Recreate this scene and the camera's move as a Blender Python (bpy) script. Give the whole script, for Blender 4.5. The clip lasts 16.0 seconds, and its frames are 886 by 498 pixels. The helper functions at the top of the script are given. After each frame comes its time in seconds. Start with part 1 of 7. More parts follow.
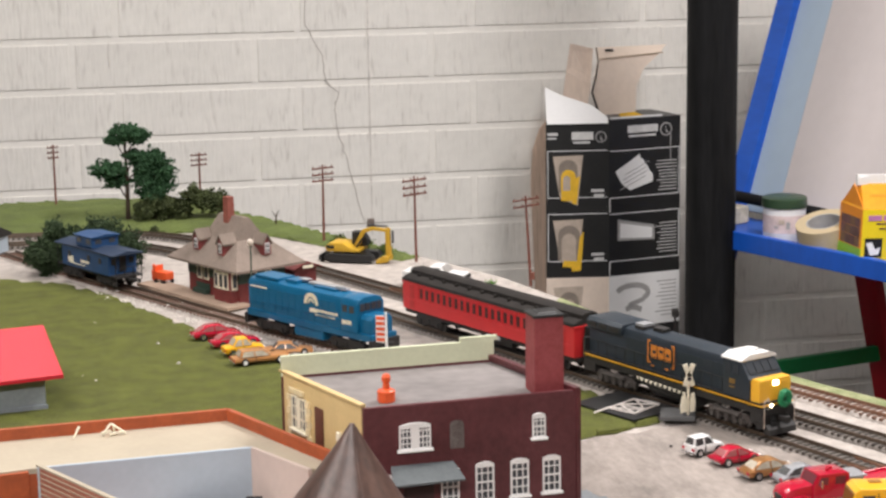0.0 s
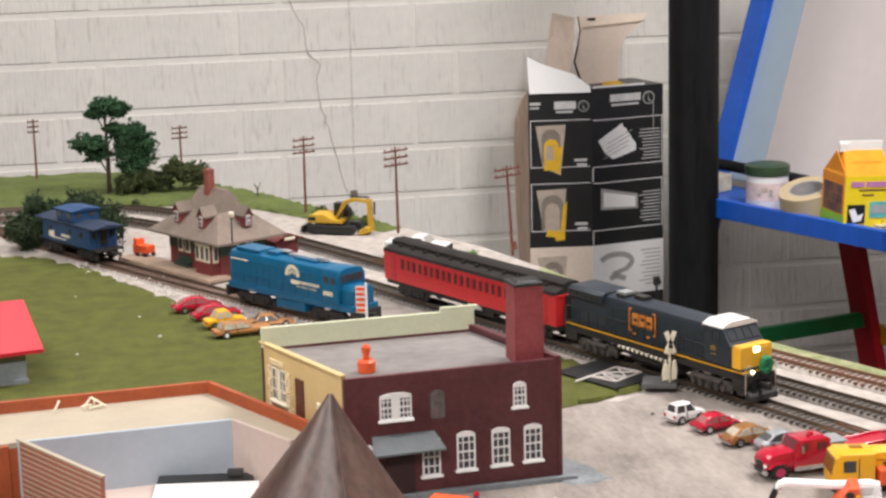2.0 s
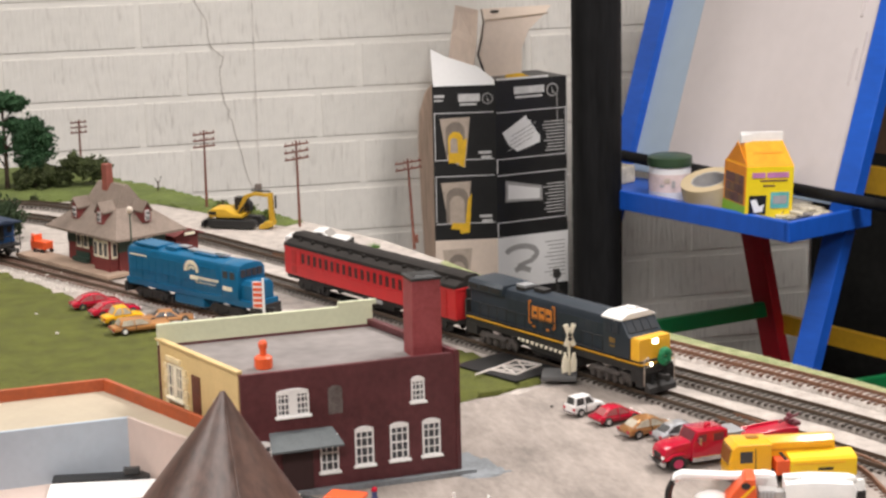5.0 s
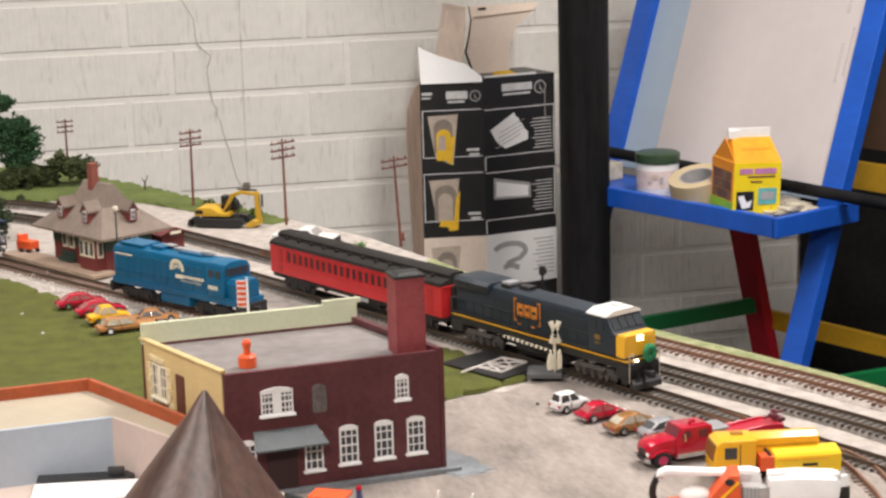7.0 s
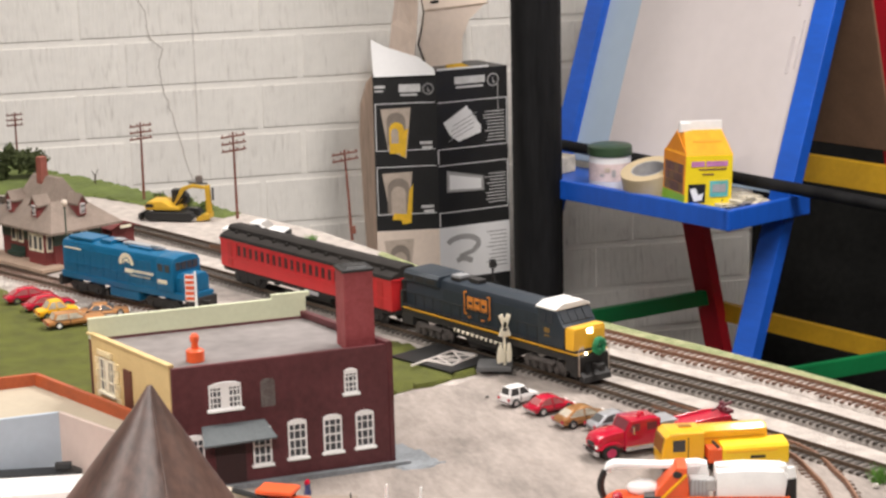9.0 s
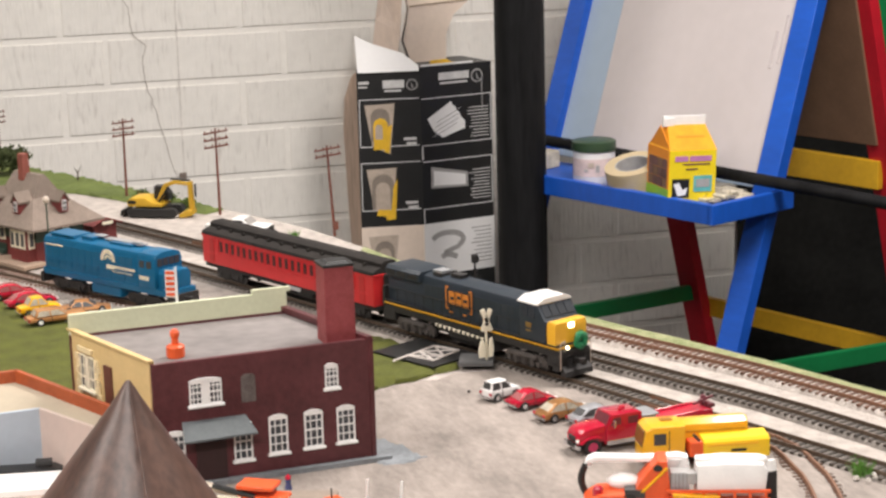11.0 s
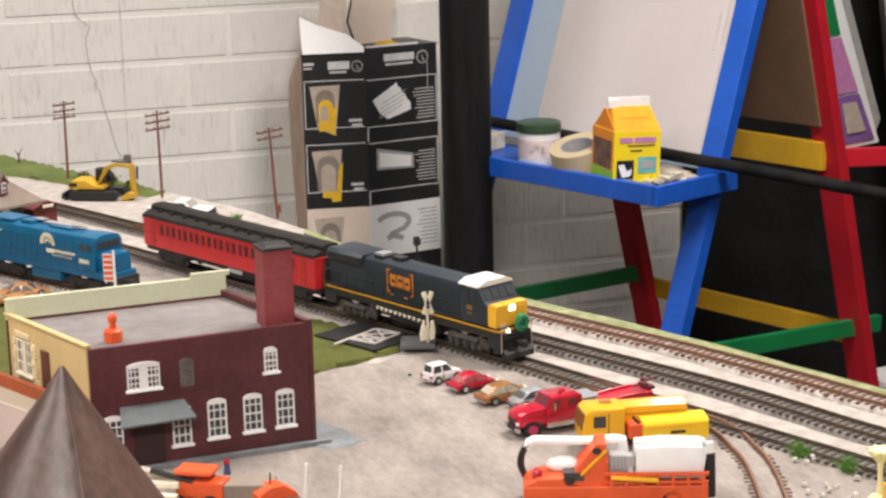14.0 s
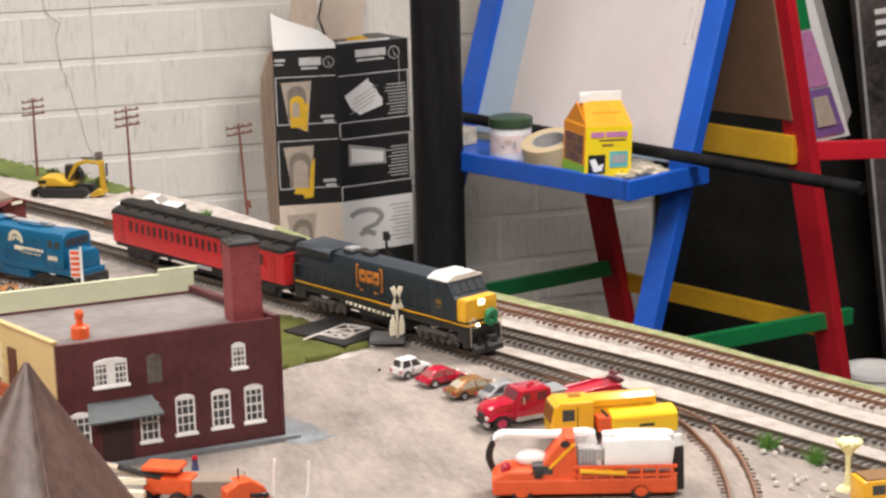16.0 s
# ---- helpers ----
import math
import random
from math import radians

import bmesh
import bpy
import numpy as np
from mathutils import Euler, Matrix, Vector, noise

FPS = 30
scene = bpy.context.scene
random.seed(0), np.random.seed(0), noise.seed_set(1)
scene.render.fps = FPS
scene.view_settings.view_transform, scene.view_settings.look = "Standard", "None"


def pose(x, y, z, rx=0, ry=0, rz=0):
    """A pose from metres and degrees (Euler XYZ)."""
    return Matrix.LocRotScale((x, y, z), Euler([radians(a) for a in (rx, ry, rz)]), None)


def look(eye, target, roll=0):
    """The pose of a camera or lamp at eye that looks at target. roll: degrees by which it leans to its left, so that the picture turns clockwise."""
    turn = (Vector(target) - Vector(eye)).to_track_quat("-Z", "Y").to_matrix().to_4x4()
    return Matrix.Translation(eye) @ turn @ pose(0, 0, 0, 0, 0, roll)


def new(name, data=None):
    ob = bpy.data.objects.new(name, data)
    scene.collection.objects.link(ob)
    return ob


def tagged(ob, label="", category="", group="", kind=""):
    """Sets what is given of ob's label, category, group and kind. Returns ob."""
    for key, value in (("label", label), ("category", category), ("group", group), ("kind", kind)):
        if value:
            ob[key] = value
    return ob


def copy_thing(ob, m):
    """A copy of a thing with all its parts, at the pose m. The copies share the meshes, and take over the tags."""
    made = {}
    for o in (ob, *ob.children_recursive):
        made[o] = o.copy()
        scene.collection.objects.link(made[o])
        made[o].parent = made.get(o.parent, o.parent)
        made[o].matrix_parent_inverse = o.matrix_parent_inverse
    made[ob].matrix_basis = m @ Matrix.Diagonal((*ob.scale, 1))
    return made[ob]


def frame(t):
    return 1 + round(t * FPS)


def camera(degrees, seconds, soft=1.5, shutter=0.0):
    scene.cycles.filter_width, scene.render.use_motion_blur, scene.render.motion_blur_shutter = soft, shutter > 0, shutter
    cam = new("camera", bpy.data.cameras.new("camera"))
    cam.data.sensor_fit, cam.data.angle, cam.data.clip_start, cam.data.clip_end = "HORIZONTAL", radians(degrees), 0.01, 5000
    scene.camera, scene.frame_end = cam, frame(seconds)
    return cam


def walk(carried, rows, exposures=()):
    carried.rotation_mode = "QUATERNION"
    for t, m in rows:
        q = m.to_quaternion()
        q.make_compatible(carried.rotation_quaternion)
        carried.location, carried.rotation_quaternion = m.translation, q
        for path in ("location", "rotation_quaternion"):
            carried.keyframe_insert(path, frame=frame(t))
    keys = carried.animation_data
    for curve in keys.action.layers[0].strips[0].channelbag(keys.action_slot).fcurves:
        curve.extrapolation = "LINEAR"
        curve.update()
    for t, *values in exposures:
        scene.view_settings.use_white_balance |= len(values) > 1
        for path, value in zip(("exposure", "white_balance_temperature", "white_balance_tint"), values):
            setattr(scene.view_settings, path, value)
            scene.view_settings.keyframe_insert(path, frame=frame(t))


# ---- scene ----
cam = camera(25.97, 16.0, soft=2.6)
PATH = [
    (0, (-0.0253, -3.7340, 0.4633), (0.3241, -1.8023, 0.0808), -0.94),
    (0.5, (-0.0251, -3.7347, 0.4633), (0.3266, -1.8054, 0.0707), -0.96),
    (1, (-0.0241, -3.7338, 0.4634), (0.3303, -1.8081, 0.0558), -1.08),
    (1.5, (-0.0219, -3.7329, 0.4628), (0.3362, -1.8080, 0.0545), -1.31),
    (2, (-0.0195, -3.7320, 0.4611), (0.3421, -1.8085, 0.0494), -1.44),
    (2.5, (-0.0166, -3.7303, 0.4619), (0.3664, -1.8118, 0.0461), -1.33),
    (3, (-0.0151, -3.7290, 0.4609), (0.3964, -1.8159, 0.0478), -1.15),
    (3.5, (-0.0126, -3.7285, 0.4588), (0.4238, -1.8215, 0.0427), -1.08),
    (4, (-0.0106, -3.7283, 0.4596), (0.4364, -1.8245, 0.0404), -1.13),
    (6.5, (-0.0057, -3.7283, 0.4616), (0.4500, -1.8274, 0.0386), -1.43),
    (7, (-0.0031, -3.7288, 0.4610), (0.4576, -1.8295, 0.0364), -1.55),
    (7.5, (-0.0015, -3.7291, 0.4605), (0.4860, -1.8373, 0.0322), -1.49),
    (8, (-0.0004, -3.7289, 0.4602), (0.4946, -1.8398, 0.0286), -1.43),
    (8.5, (0.0008, -3.7286, 0.4611), (0.5038, -1.8419, 0.0287), -1.33),
    (10.8, (0.0075, -3.7303, 0.4595), (0.5164, -1.8456, 0.0248), -1.60),
    (11, (0.0074, -3.7296, 0.4592), (0.5243, -1.8476, 0.0225), -1.53),
    (11.5, (0.0088, -3.7274, 0.4605), (0.5484, -1.8524, 0.0208), -1.39),
    (12, (0.0091, -3.7274, 0.4601), (0.5527, -1.8539, 0.0190), -1.41),
    (12.5, (0.0107, -3.7267, 0.4590), (0.5621, -1.8559, 0.0161), -1.38),
    (13, (0.0135, -3.7270, 0.4586), (0.5705, -1.8607, 0.0042), -1.40),
    (13.5, (0.0141, -3.7274, 0.4590), (0.5760, -1.8632, 0.0018), -1.37),
    (14, (0.0156, -3.7279, 0.4598), (0.5810, -1.8649, 0.0024), -1.33),
    (14.5, (0.0174, -3.7278, 0.4599), (0.5868, -1.8662, 0.0016), -1.46),
    (15, (0.0196, -3.7273, 0.4591), (0.5882, -1.8653, 0.0012), -1.51),
    (15.5, (0.0204, -3.7277, 0.4585), (0.5927, -1.8671, -0.0006), -1.55),
    (16, (0.0212, -3.7280, 0.4576), (0.6106, -1.8735, -0.0040), -1.48),
]
walk(cam, [(t, look(eye, target, roll)) for t, eye, target, roll in PATH], [(0, -0.13, 6410, 10), (4, -0.14, 6500, 10), (6.5, -0.15, 6640, 10), (8.5, -0.07, 6580, 10), (11, -0.05, 6630, 10), (16, -0.04, 6680, 10)])

# ---- light: a closed room, two ceiling lamps and two added fill lamps ----
world = bpy.data.worlds.new("room_air")
scene.world = world
world.use_nodes = True
world.node_tree.nodes["Background"].inputs[0].default_value = (1.0, 0.93, 0.85, 1)
world.node_tree.nodes["Background"].inputs[1].default_value = 0.35
scene.view_settings.exposure = 0.0


def ceiling_lamp(name, place, size_x, size_y, watts, color):
    data = bpy.data.lights.new(name, "AREA")
    data.shape, data.size, data.size_y, data.energy, data.color = "RECTANGLE", size_x, size_y, watts, color
    ob = new(name, data)
    ob.matrix_world = look(place, (place[0], place[1] + 0.001, place[2] - 1))
    return ob


# rear and front lamps are added fill for the wall and front faces
LAMPS = [("lamp_left", (-0.9, -2.6, 1.53), (1.2, 0.4), 34), ("lamp_right", (1.26, -2.0, 1.53), (0.5, 1.1), 62), ("lamp_rear", (-0.25, -1.25, 1.53), (1.2, 0.4), 20), ("lamp_front", (-0.3, -4.5, 1.53), (1.2, 0.4), 76)]
for lamp_name, lamp_place, lamp_size, watts in LAMPS:
    ceiling_lamp(lamp_name, lamp_place, lamp_size[0], lamp_size[1], watts, (1.0, 0.948, 0.92))


# ---- materials ----
def mat(name, color, rough=0.6, metal=0.0, vary=0.15, scale=60.0, bump=0.0, bump_scale=None, color2=None, coat=0.0, stretch=(1, 1, 1), per_object=0.0):
    """A surface with two scales of mottling and a fine relief."""
    m = bpy.data.materials.new(name)
    m.use_nodes = True
    nt = m.node_tree
    n, l = nt.nodes, nt.links
    b = n["Principled BSDF"]
    b.inputs["Roughness"].default_value, b.inputs["Metallic"].default_value = rough, metal
    b.inputs["Coat Weight"].default_value = coat
    co = n.new("ShaderNodeTexCoord")
    mp = n.new("ShaderNodeMapping")
    mp.inputs["Scale"].default_value = stretch
    l.new(co.outputs["Object"], mp.inputs["Vector"])
    big, small = n.new("ShaderNodeTexNoise"), n.new("ShaderNodeTexNoise")
    big.inputs["Scale"].default_value, small.inputs["Scale"].default_value = scale, scale * 7
    big.inputs["Detail"].default_value, small.inputs["Detail"].default_value = 4, 3
    l.new(mp.outputs[0], big.inputs["Vector"])
    l.new(mp.outputs[0], small.inputs["Vector"])
    mixf = n.new("ShaderNodeMath")
    mixf.operation = "MULTIPLY_ADD"
    mixf.inputs[1].default_value = 0.4
    l.new(small.outputs["Fac"], mixf.inputs[0])
    half = n.new("ShaderNodeMath")
    half.operation = "MULTIPLY"
    half.inputs[1].default_value = 0.6
    l.new(big.outputs["Fac"], half.inputs[0])
    l.new(half.outputs[0], mixf.inputs[2])
    ramp = n.new("ShaderNodeValToRGB")
    c2 = color2 or tuple(min(1.0, c * (1 + vary)) for c in color)
    c1 = tuple(c * (1 - vary) for c in color)
    ramp.color_ramp.elements[0].position, ramp.color_ramp.elements[0].color = 0.34, (*c1, 1)
    ramp.color_ramp.elements[1].position, ramp.color_ramp.elements[1].color = 0.66, (*c2, 1)
    l.new(mixf.outputs[0], ramp.inputs[0])
    out = ramp.outputs[0]
    if per_object:
        info = n.new("ShaderNodeObjectInfo")
        hsv = n.new("ShaderNodeHueSaturation")
        mr = n.new("ShaderNodeMapRange")
        mr.inputs[3].default_value, mr.inputs[4].default_value = 1 - per_object, 1 + per_object
        l.new(info.outputs["Random"], mr.inputs[0])
        l.new(mr.outputs[0], hsv.inputs["Value"])
        l.new(out, hsv.inputs["Color"])
        out = hsv.outputs[0]
    l.new(out, b.inputs["Base Color"])
    if bump:
        bn, bt = n.new("ShaderNodeBump"), n.new("ShaderNodeTexNoise")
        bt.inputs["Scale"].default_value, bt.inputs["Detail"].default_value = bump_scale or scale * 6, 5
        l.new(mp.outputs[0], bt.inputs["Vector"])
        bn.inputs["Strength"].default_value, bn.inputs["Distance"].default_value = bump, 0.002
        l.new(bt.outputs["Fac"], bn.inputs["Height"])
        l.new(bn.outputs[0], b.inputs["Normal"])
    return m


def glow(name, color, power):
    m = bpy.data.materials.new(name)
    m.use_nodes = True
    b = m.node_tree.nodes["Principled BSDF"]
    b.inputs["Base Color"].default_value = (*color, 1)
    b.inputs["Emission Color"].default_value, b.inputs["Emission Strength"].default_value = (*color, 1), power
    return m


def block_paint():
    """Thick off-white paint over a combed block: groove shade painted as short dark vertical strokes, soft stains."""
    m = mat("painted_block", (0.815, 0.785, 0.73), 0.7, vary=0.05, scale=9, bump=0.0, per_object=0.02)
    n, l = m.node_tree.nodes, m.node_tree.links
    b = n["Principled BSDF"]
    base = b.inputs["Base Color"].links[0].from_socket
    co, info = n.new("ShaderNodeTexCoord"), n.new("ShaderNodeObjectInfo")
    shift = n.new("ShaderNodeVectorMath")
    shift.operation = "MULTIPLY_ADD"
    l.new(info.outputs["Random"], shift.inputs[0])
    shift.inputs[1].default_value = (37.0, 0.0, 11.0)
    l.new(co.outputs["Object"], shift.inputs[2])

    def strokes(scale, stretch, detail):
        mp, t = n.new("ShaderNodeMapping"), n.new("ShaderNodeTexNoise")
        mp.inputs["Scale"].default_value = stretch
        l.new(shift.outputs[0], mp.inputs["Vector"])
        t.inputs["Scale"].default_value, t.inputs["Detail"].default_value = scale, detail
        l.new(mp.outputs[0], t.inputs["Vector"])
        return t.outputs["Fac"]

    fine = strokes(90, (1.5, 0.2, 0.22), 5)
    patch = strokes(14, (1.0, 0.2, 1.0), 2)
    dark = n.new("ShaderNodeMapRange")
    dark.inputs[1].default_value, dark.inputs[2].default_value = 0.53, 0.72
    l.new(fine, dark.inputs[0])
    keep = n.new("ShaderNodeMapRange")
    keep.inputs[1].default_value, keep.inputs[2].default_value = 0.42, 0.62
    l.new(patch, keep.inputs[0])
    both = n.new("ShaderNodeMath")
    both.operation = "MULTIPLY"
    l.new(dark.outputs[0], both.inputs[0])
    l.new(keep.outputs[0], both.inputs[1])
    mix = n.new("ShaderNodeMix")
    mix.data_type = "RGBA"
    l.new(both.outputs[0], mix.inputs["Factor"])
    l.new(base, mix.inputs[6])
    # darker tone puts the shade of the grooves into the colour
    mix.inputs[7].default_value = (0.60, 0.565, 0.52, 1)
    l.new(mix.outputs[2], b.inputs["Base Color"])
    bump = n.new("ShaderNodeBump")
    bump.invert = True
    bump.inputs["Strength"].default_value, bump.inputs["Distance"].default_value = 0.8, 0.004
    l.new(fine, bump.inputs["Height"])
    l.new(bump.outputs[0], b.inputs["Normal"])
    return m


BLOCK = block_paint()
MORTAR = mat("painted_mortar", (0.82, 0.79, 0.735), 0.75, vary=0.05, scale=12, bump=0.3)
CRACK = mat("crack_line", (0.42, 0.385, 0.35), 0.9)
JOINTLINE = mat("control_joint_line", (0.66, 0.625, 0.58), 0.9, vary=0.25, scale=30)
# unseen room surfaces, darkened to cut bounced light
DIM_SHELL = mat("room_plaster", (0.1, 0.094, 0.088), 0.8, scale=3)
CONCRETE = mat("floor_concrete", (0.05, 0.048, 0.046), 0.7, scale=5)
FASCIA = mat("table_wood", (0.25, 0.17, 0.1), 0.6, scale=12, stretch=(1, 1, 8))
GRAVEL = mat("pale_ballast", (0.425, 0.378, 0.34), 0.95, vary=0.25, scale=70, bump=1.0, bump_scale=500)
LOT = mat("grey_parking_ground", (0.262, 0.225, 0.199), 0.9, vary=0.28, scale=26, bump=0.4, bump_scale=260, stretch=(1.3, 0.5, 1))
BED = mat("dark_ballast_bed", (0.2, 0.178, 0.158), 0.95, vary=0.4, scale=120, bump=1.0, bump_scale=600)
# colour of the base slab, also of the building's painted shadow
PAD_SHADOW = mat("blue_grey_pad", (0.2, 0.215, 0.228), 0.85, vary=0.25, scale=40, bump=0.3)
GRASS = mat("static_grass", (0.086, 0.094, 0.011), 0.95, vary=0.28, scale=48, bump=1.0, bump_scale=700)
GRASS_FAR = mat("light_turf", (0.105, 0.135, 0.03), 0.95, vary=0.3, scale=30, bump=1.0, bump_scale=700)
DRYGRASS = mat("dusty_grass", (0.2, 0.25, 0.09), 0.95, vary=0.3, scale=60, bump=1.0, bump_scale=700, color2=(0.36, 0.36, 0.2))
TIE = mat("dark_tie_plastic", (0.045, 0.035, 0.028), 0.7, scale=200, per_object=0.25)
TIE_BROWN = mat("brown_tie_plastic", (0.115, 0.06, 0.04), 0.7, scale=200, per_object=0.25)
RUSTRAIL = mat("rusty_rail", (0.2, 0.1, 0.06), 0.6, 0.3, scale=300)
RAIL = mat("weathered_rail", (0.16, 0.12, 0.09), 0.4, 0.7, scale=300)
LEAF = mat("tree_leaf", (0.026, 0.075, 0.028), 0.9, vary=0.5, scale=120)
LEAF_OLIVE = mat("olive_leaf", (0.055, 0.07, 0.022), 0.9, vary=0.5, scale=120)
LEAF_DARK = mat("bush_leaf", (0.034, 0.058, 0.022), 0.9, vary=0.5, scale=120)
BARK = mat("bark", (0.05, 0.032, 0.02), 0.9, scale=200)
POLE = mat("brown_plastic_pole", (0.17, 0.06, 0.04), 0.5, scale=200)
BLACK = mat("black_plastic", (0.014, 0.014, 0.014), 0.45, scale=150)
DARK = mat("underframe_dark", (0.02, 0.018, 0.017), 0.65, scale=250, vary=0.3)
BLACKPAINT = mat("black_column_paint", (0.010, 0.010, 0.0105), 0.6, scale=26, vary=0.5, bump=0.5, bump_scale=60, stretch=(1, 1, 0.12))
WHITE = mat("white_plastic", (0.82, 0.81, 0.79), 0.5, scale=90, vary=0.05)
CREAM = mat("cream_plastic", (0.78, 0.72, 0.56), 0.5, scale=90, vary=0.06)
BRICKRED = mat("maroon_brick_paint", (0.075, 0.013, 0.016), 0.42, vary=0.25, scale=26, bump=0.25, bump_scale=420, color2=(0.112, 0.027, 0.032))
CHIMRED = mat("red_brick_chimney", (0.24, 0.03, 0.033), 0.6, vary=0.2, scale=45, bump=0.4, bump_scale=500, color2=(0.30, 0.06, 0.065))
YELLOWWALL = mat("yellow_stucco", (0.58, 0.43, 0.2), 0.6, vary=0.08, scale=60, bump=0.2)
PALEGREEN = mat("pale_green_parapet", (0.6, 0.62, 0.44), 0.6, vary=0.06, scale=40, bump=0.2)
ROOFGREY = mat("grey_flat_roof", (0.195, 0.175, 0.168), 0.8, vary=0.22, scale=13, bump=0.3)
AWNING = mat("slate_blue_awning", (0.12, 0.135, 0.14), 0.65, scale=80)
GLASSDARK = mat("dark_window_pane", (0.045, 0.048, 0.055), 0.3, scale=100)
ORANGE = mat("orange_plastic", (0.72, 0.1, 0.025), 0.4, vary=0.1, scale=80)
RUST = mat("rust_orange_parapet", (0.36, 0.075, 0.022), 0.55, vary=0.2, scale=40)
ROOFCREAM = mat("cream_roof", (0.39, 0.335, 0.25), 0.7, vary=0.06, scale=30)
INNERBLUE = mat("blue_grey_inner_wall", (0.39, 0.45, 0.51), 0.6, vary=0.05, scale=30)
INNERPINK = mat("beige_inner_wall", (0.52, 0.42, 0.37), 0.6, vary=0.05, scale=30)
SIDING = mat("brick_siding", (0.33, 0.12, 0.08), 0.6, vary=0.15, scale=80)
CONEBROWN = mat("brown_cone_card", (0.06, 0.026, 0.017), 0.4, vary=0.5, scale=36, bump=0.3, bump_scale=80, stretch=(1, 1, 0.1), color2=(0.14, 0.075, 0.056))
CONEBROWN.node_tree.nodes["Principled BSDF"].inputs["Specular IOR Level"].default_value = 0.9
BARNRED = mat("bright_red_roof", (0.52, 0.012, 0.028), 0.5, vary=0.08, scale=50)
BARNGREY = mat("grey_blue_barn_wall", (0.27, 0.3, 0.325), 0.7, scale=60)
SHINGLE = mat("brown_grey_shingle", (0.2, 0.155, 0.125), 0.8, vary=0.2, scale=60, bump=0.5, bump_scale=600)
STATIONRED = mat("station_maroon", (0.16, 0.03, 0.028), 0.6, vary=0.2, scale=60)
STATIONGREEN = mat("station_dark_green", (0.03, 0.055, 0.04), 0.6, scale=60)
PLATFORM = mat("tan_platform", (0.36, 0.26, 0.19), 0.85, vary=0.15, scale=60)
CRBLUE = mat("locomotive_blue", (0.004, 0.102, 0.215), 0.36, vary=0.12, scale=60)
CABBLUE = mat("caboose_blue", (0.011, 0.052, 0.145), 0.5, vary=0.2, scale=60)
COACHRED = mat("coach_red", (0.52, 0.022, 0.025), 0.4, vary=0.1, scale=60)
COACHROOF = mat("coach_black_roof", (0.02, 0.017, 0.015), 0.8, vary=0.3, scale=80)
COACHROOF.node_tree.nodes["Principled BSDF"].inputs["Specular IOR Level"].default_value = 0.25
DIMGOLD = mat("dim_gold_print", (0.2, 0.12, 0.03), 0.6)
NAVY = mat("dark_grey_blue_hood", (0.018, 0.026, 0.036), 0.45, vary=0.15, scale=60)
GOLD = mat("yellow_gold_paint", (0.75, 0.4, 0.03), 0.4, vary=0.06, scale=80)
LETTER = mat("orange_gold_lettering", (0.58, 0.2, 0.03), 0.5, scale=80)
TRUCKGREY = mat("weathered_truck", (0.062, 0.052, 0.046), 0.8, scale=260, vary=0.45, bump=0.4)
PRINTWHITE = mat("print_off_white", (0.6, 0.59, 0.575), 0.5, vary=0.15, scale=60)
COACHPANE = mat("coach_dark_pane", (0.05, 0.012, 0.011), 0.4, scale=100)
GREEN = mat("green_wreath", (0.01, 0.2, 0.075), 0.5, vary=0.4, scale=400, bump=0.6)
CARRED = mat("gloss_red", (0.44, 0.009, 0.032), 0.22, vary=0.05, coat=0.5)
MUSTARD = mat("mustard_yellow", (0.52, 0.31, 0.022), 0.45, vary=0.1, scale=90)
CARYELLOW = mat("gloss_yellow", (0.82, 0.42, 0.012), 0.3, vary=0.05, coat=0.4)
CARGOLD = mat("metallic_gold", (0.42, 0.2, 0.07), 0.3, 0.5, vary=0.08, coat=0.5)
CARWOOD = mat("woody_brown", (0.5, 0.235, 0.085), 0.3, 0.2, vary=0.12, coat=0.4)
CARSILVER = mat("metallic_silver", (0.45, 0.46, 0.48), 0.3, 0.5, vary=0.05, coat=0.4)
CARWHITE = mat("gloss_white", (0.78, 0.77, 0.75), 0.3, vary=0.04, coat=0.4)
# reflections on the red coupe and gold sedan are put into these window colours
REDGLASS = mat("red_tinted_window", (0.3, 0.09, 0.09), 0.3, vary=0.3, scale=120)
PALEGLASS = mat("pale_car_window", (0.42, 0.37, 0.29), 0.3, vary=0.35, scale=120)
ROSEGLASS = mat("red_tinted_window", (0.16, 0.035, 0.045), 0.25, vary=0.15, scale=90)
CARGLASS = mat("car_window", (0.05, 0.05, 0.05), 0.4, vary=0.1)
TYRE = mat("tyre", (0.015, 0.015, 0.015), 0.7)
CABPANE = mat("cab_window_pane", (0.035, 0.04, 0.047), 0.6, vary=0.1)
CABPANE.node_tree.nodes["Principled BSDF"].inputs["Specular IOR Level"].default_value = 0.2
CHROME = mat("chrome", (0.6, 0.6, 0.62), 0.2, 0.9)
CARDBOARD = mat("brown_cardboard", (0.46, 0.35, 0.25), 0.8, vary=0.1, scale=14, bump=0.2)
BOXBLACK = mat("printed_black_card", (0.018, 0.018, 0.018), 0.4, vary=0.2, scale=30)
BOXWHITE = mat("printed_white_card", (0.78, 0.77, 0.76), 0.5, vary=0.03, scale=20)
PRINTGREY = mat("print_grey", (0.35, 0.34, 0.33), 0.5)
RINGBROWN = mat("print_brown_grey", (0.24, 0.2, 0.165), 0.5)
PRINTTAN = mat("print_tan", (0.46, 0.38, 0.31), 0.5)
PRINTYELLOW = mat("print_yellow", (0.75, 0.45, 0.03), 0.5)
EBLUE = mat("blue_painted_wood", (0.008, 0.085, 0.46), 0.4, vary=0.15, scale=12, stretch=(1, 1, 0.3))
ERED = mat("red_painted_wood", (0.5, 0.012, 0.025), 0.4, vary=0.12, scale=12)
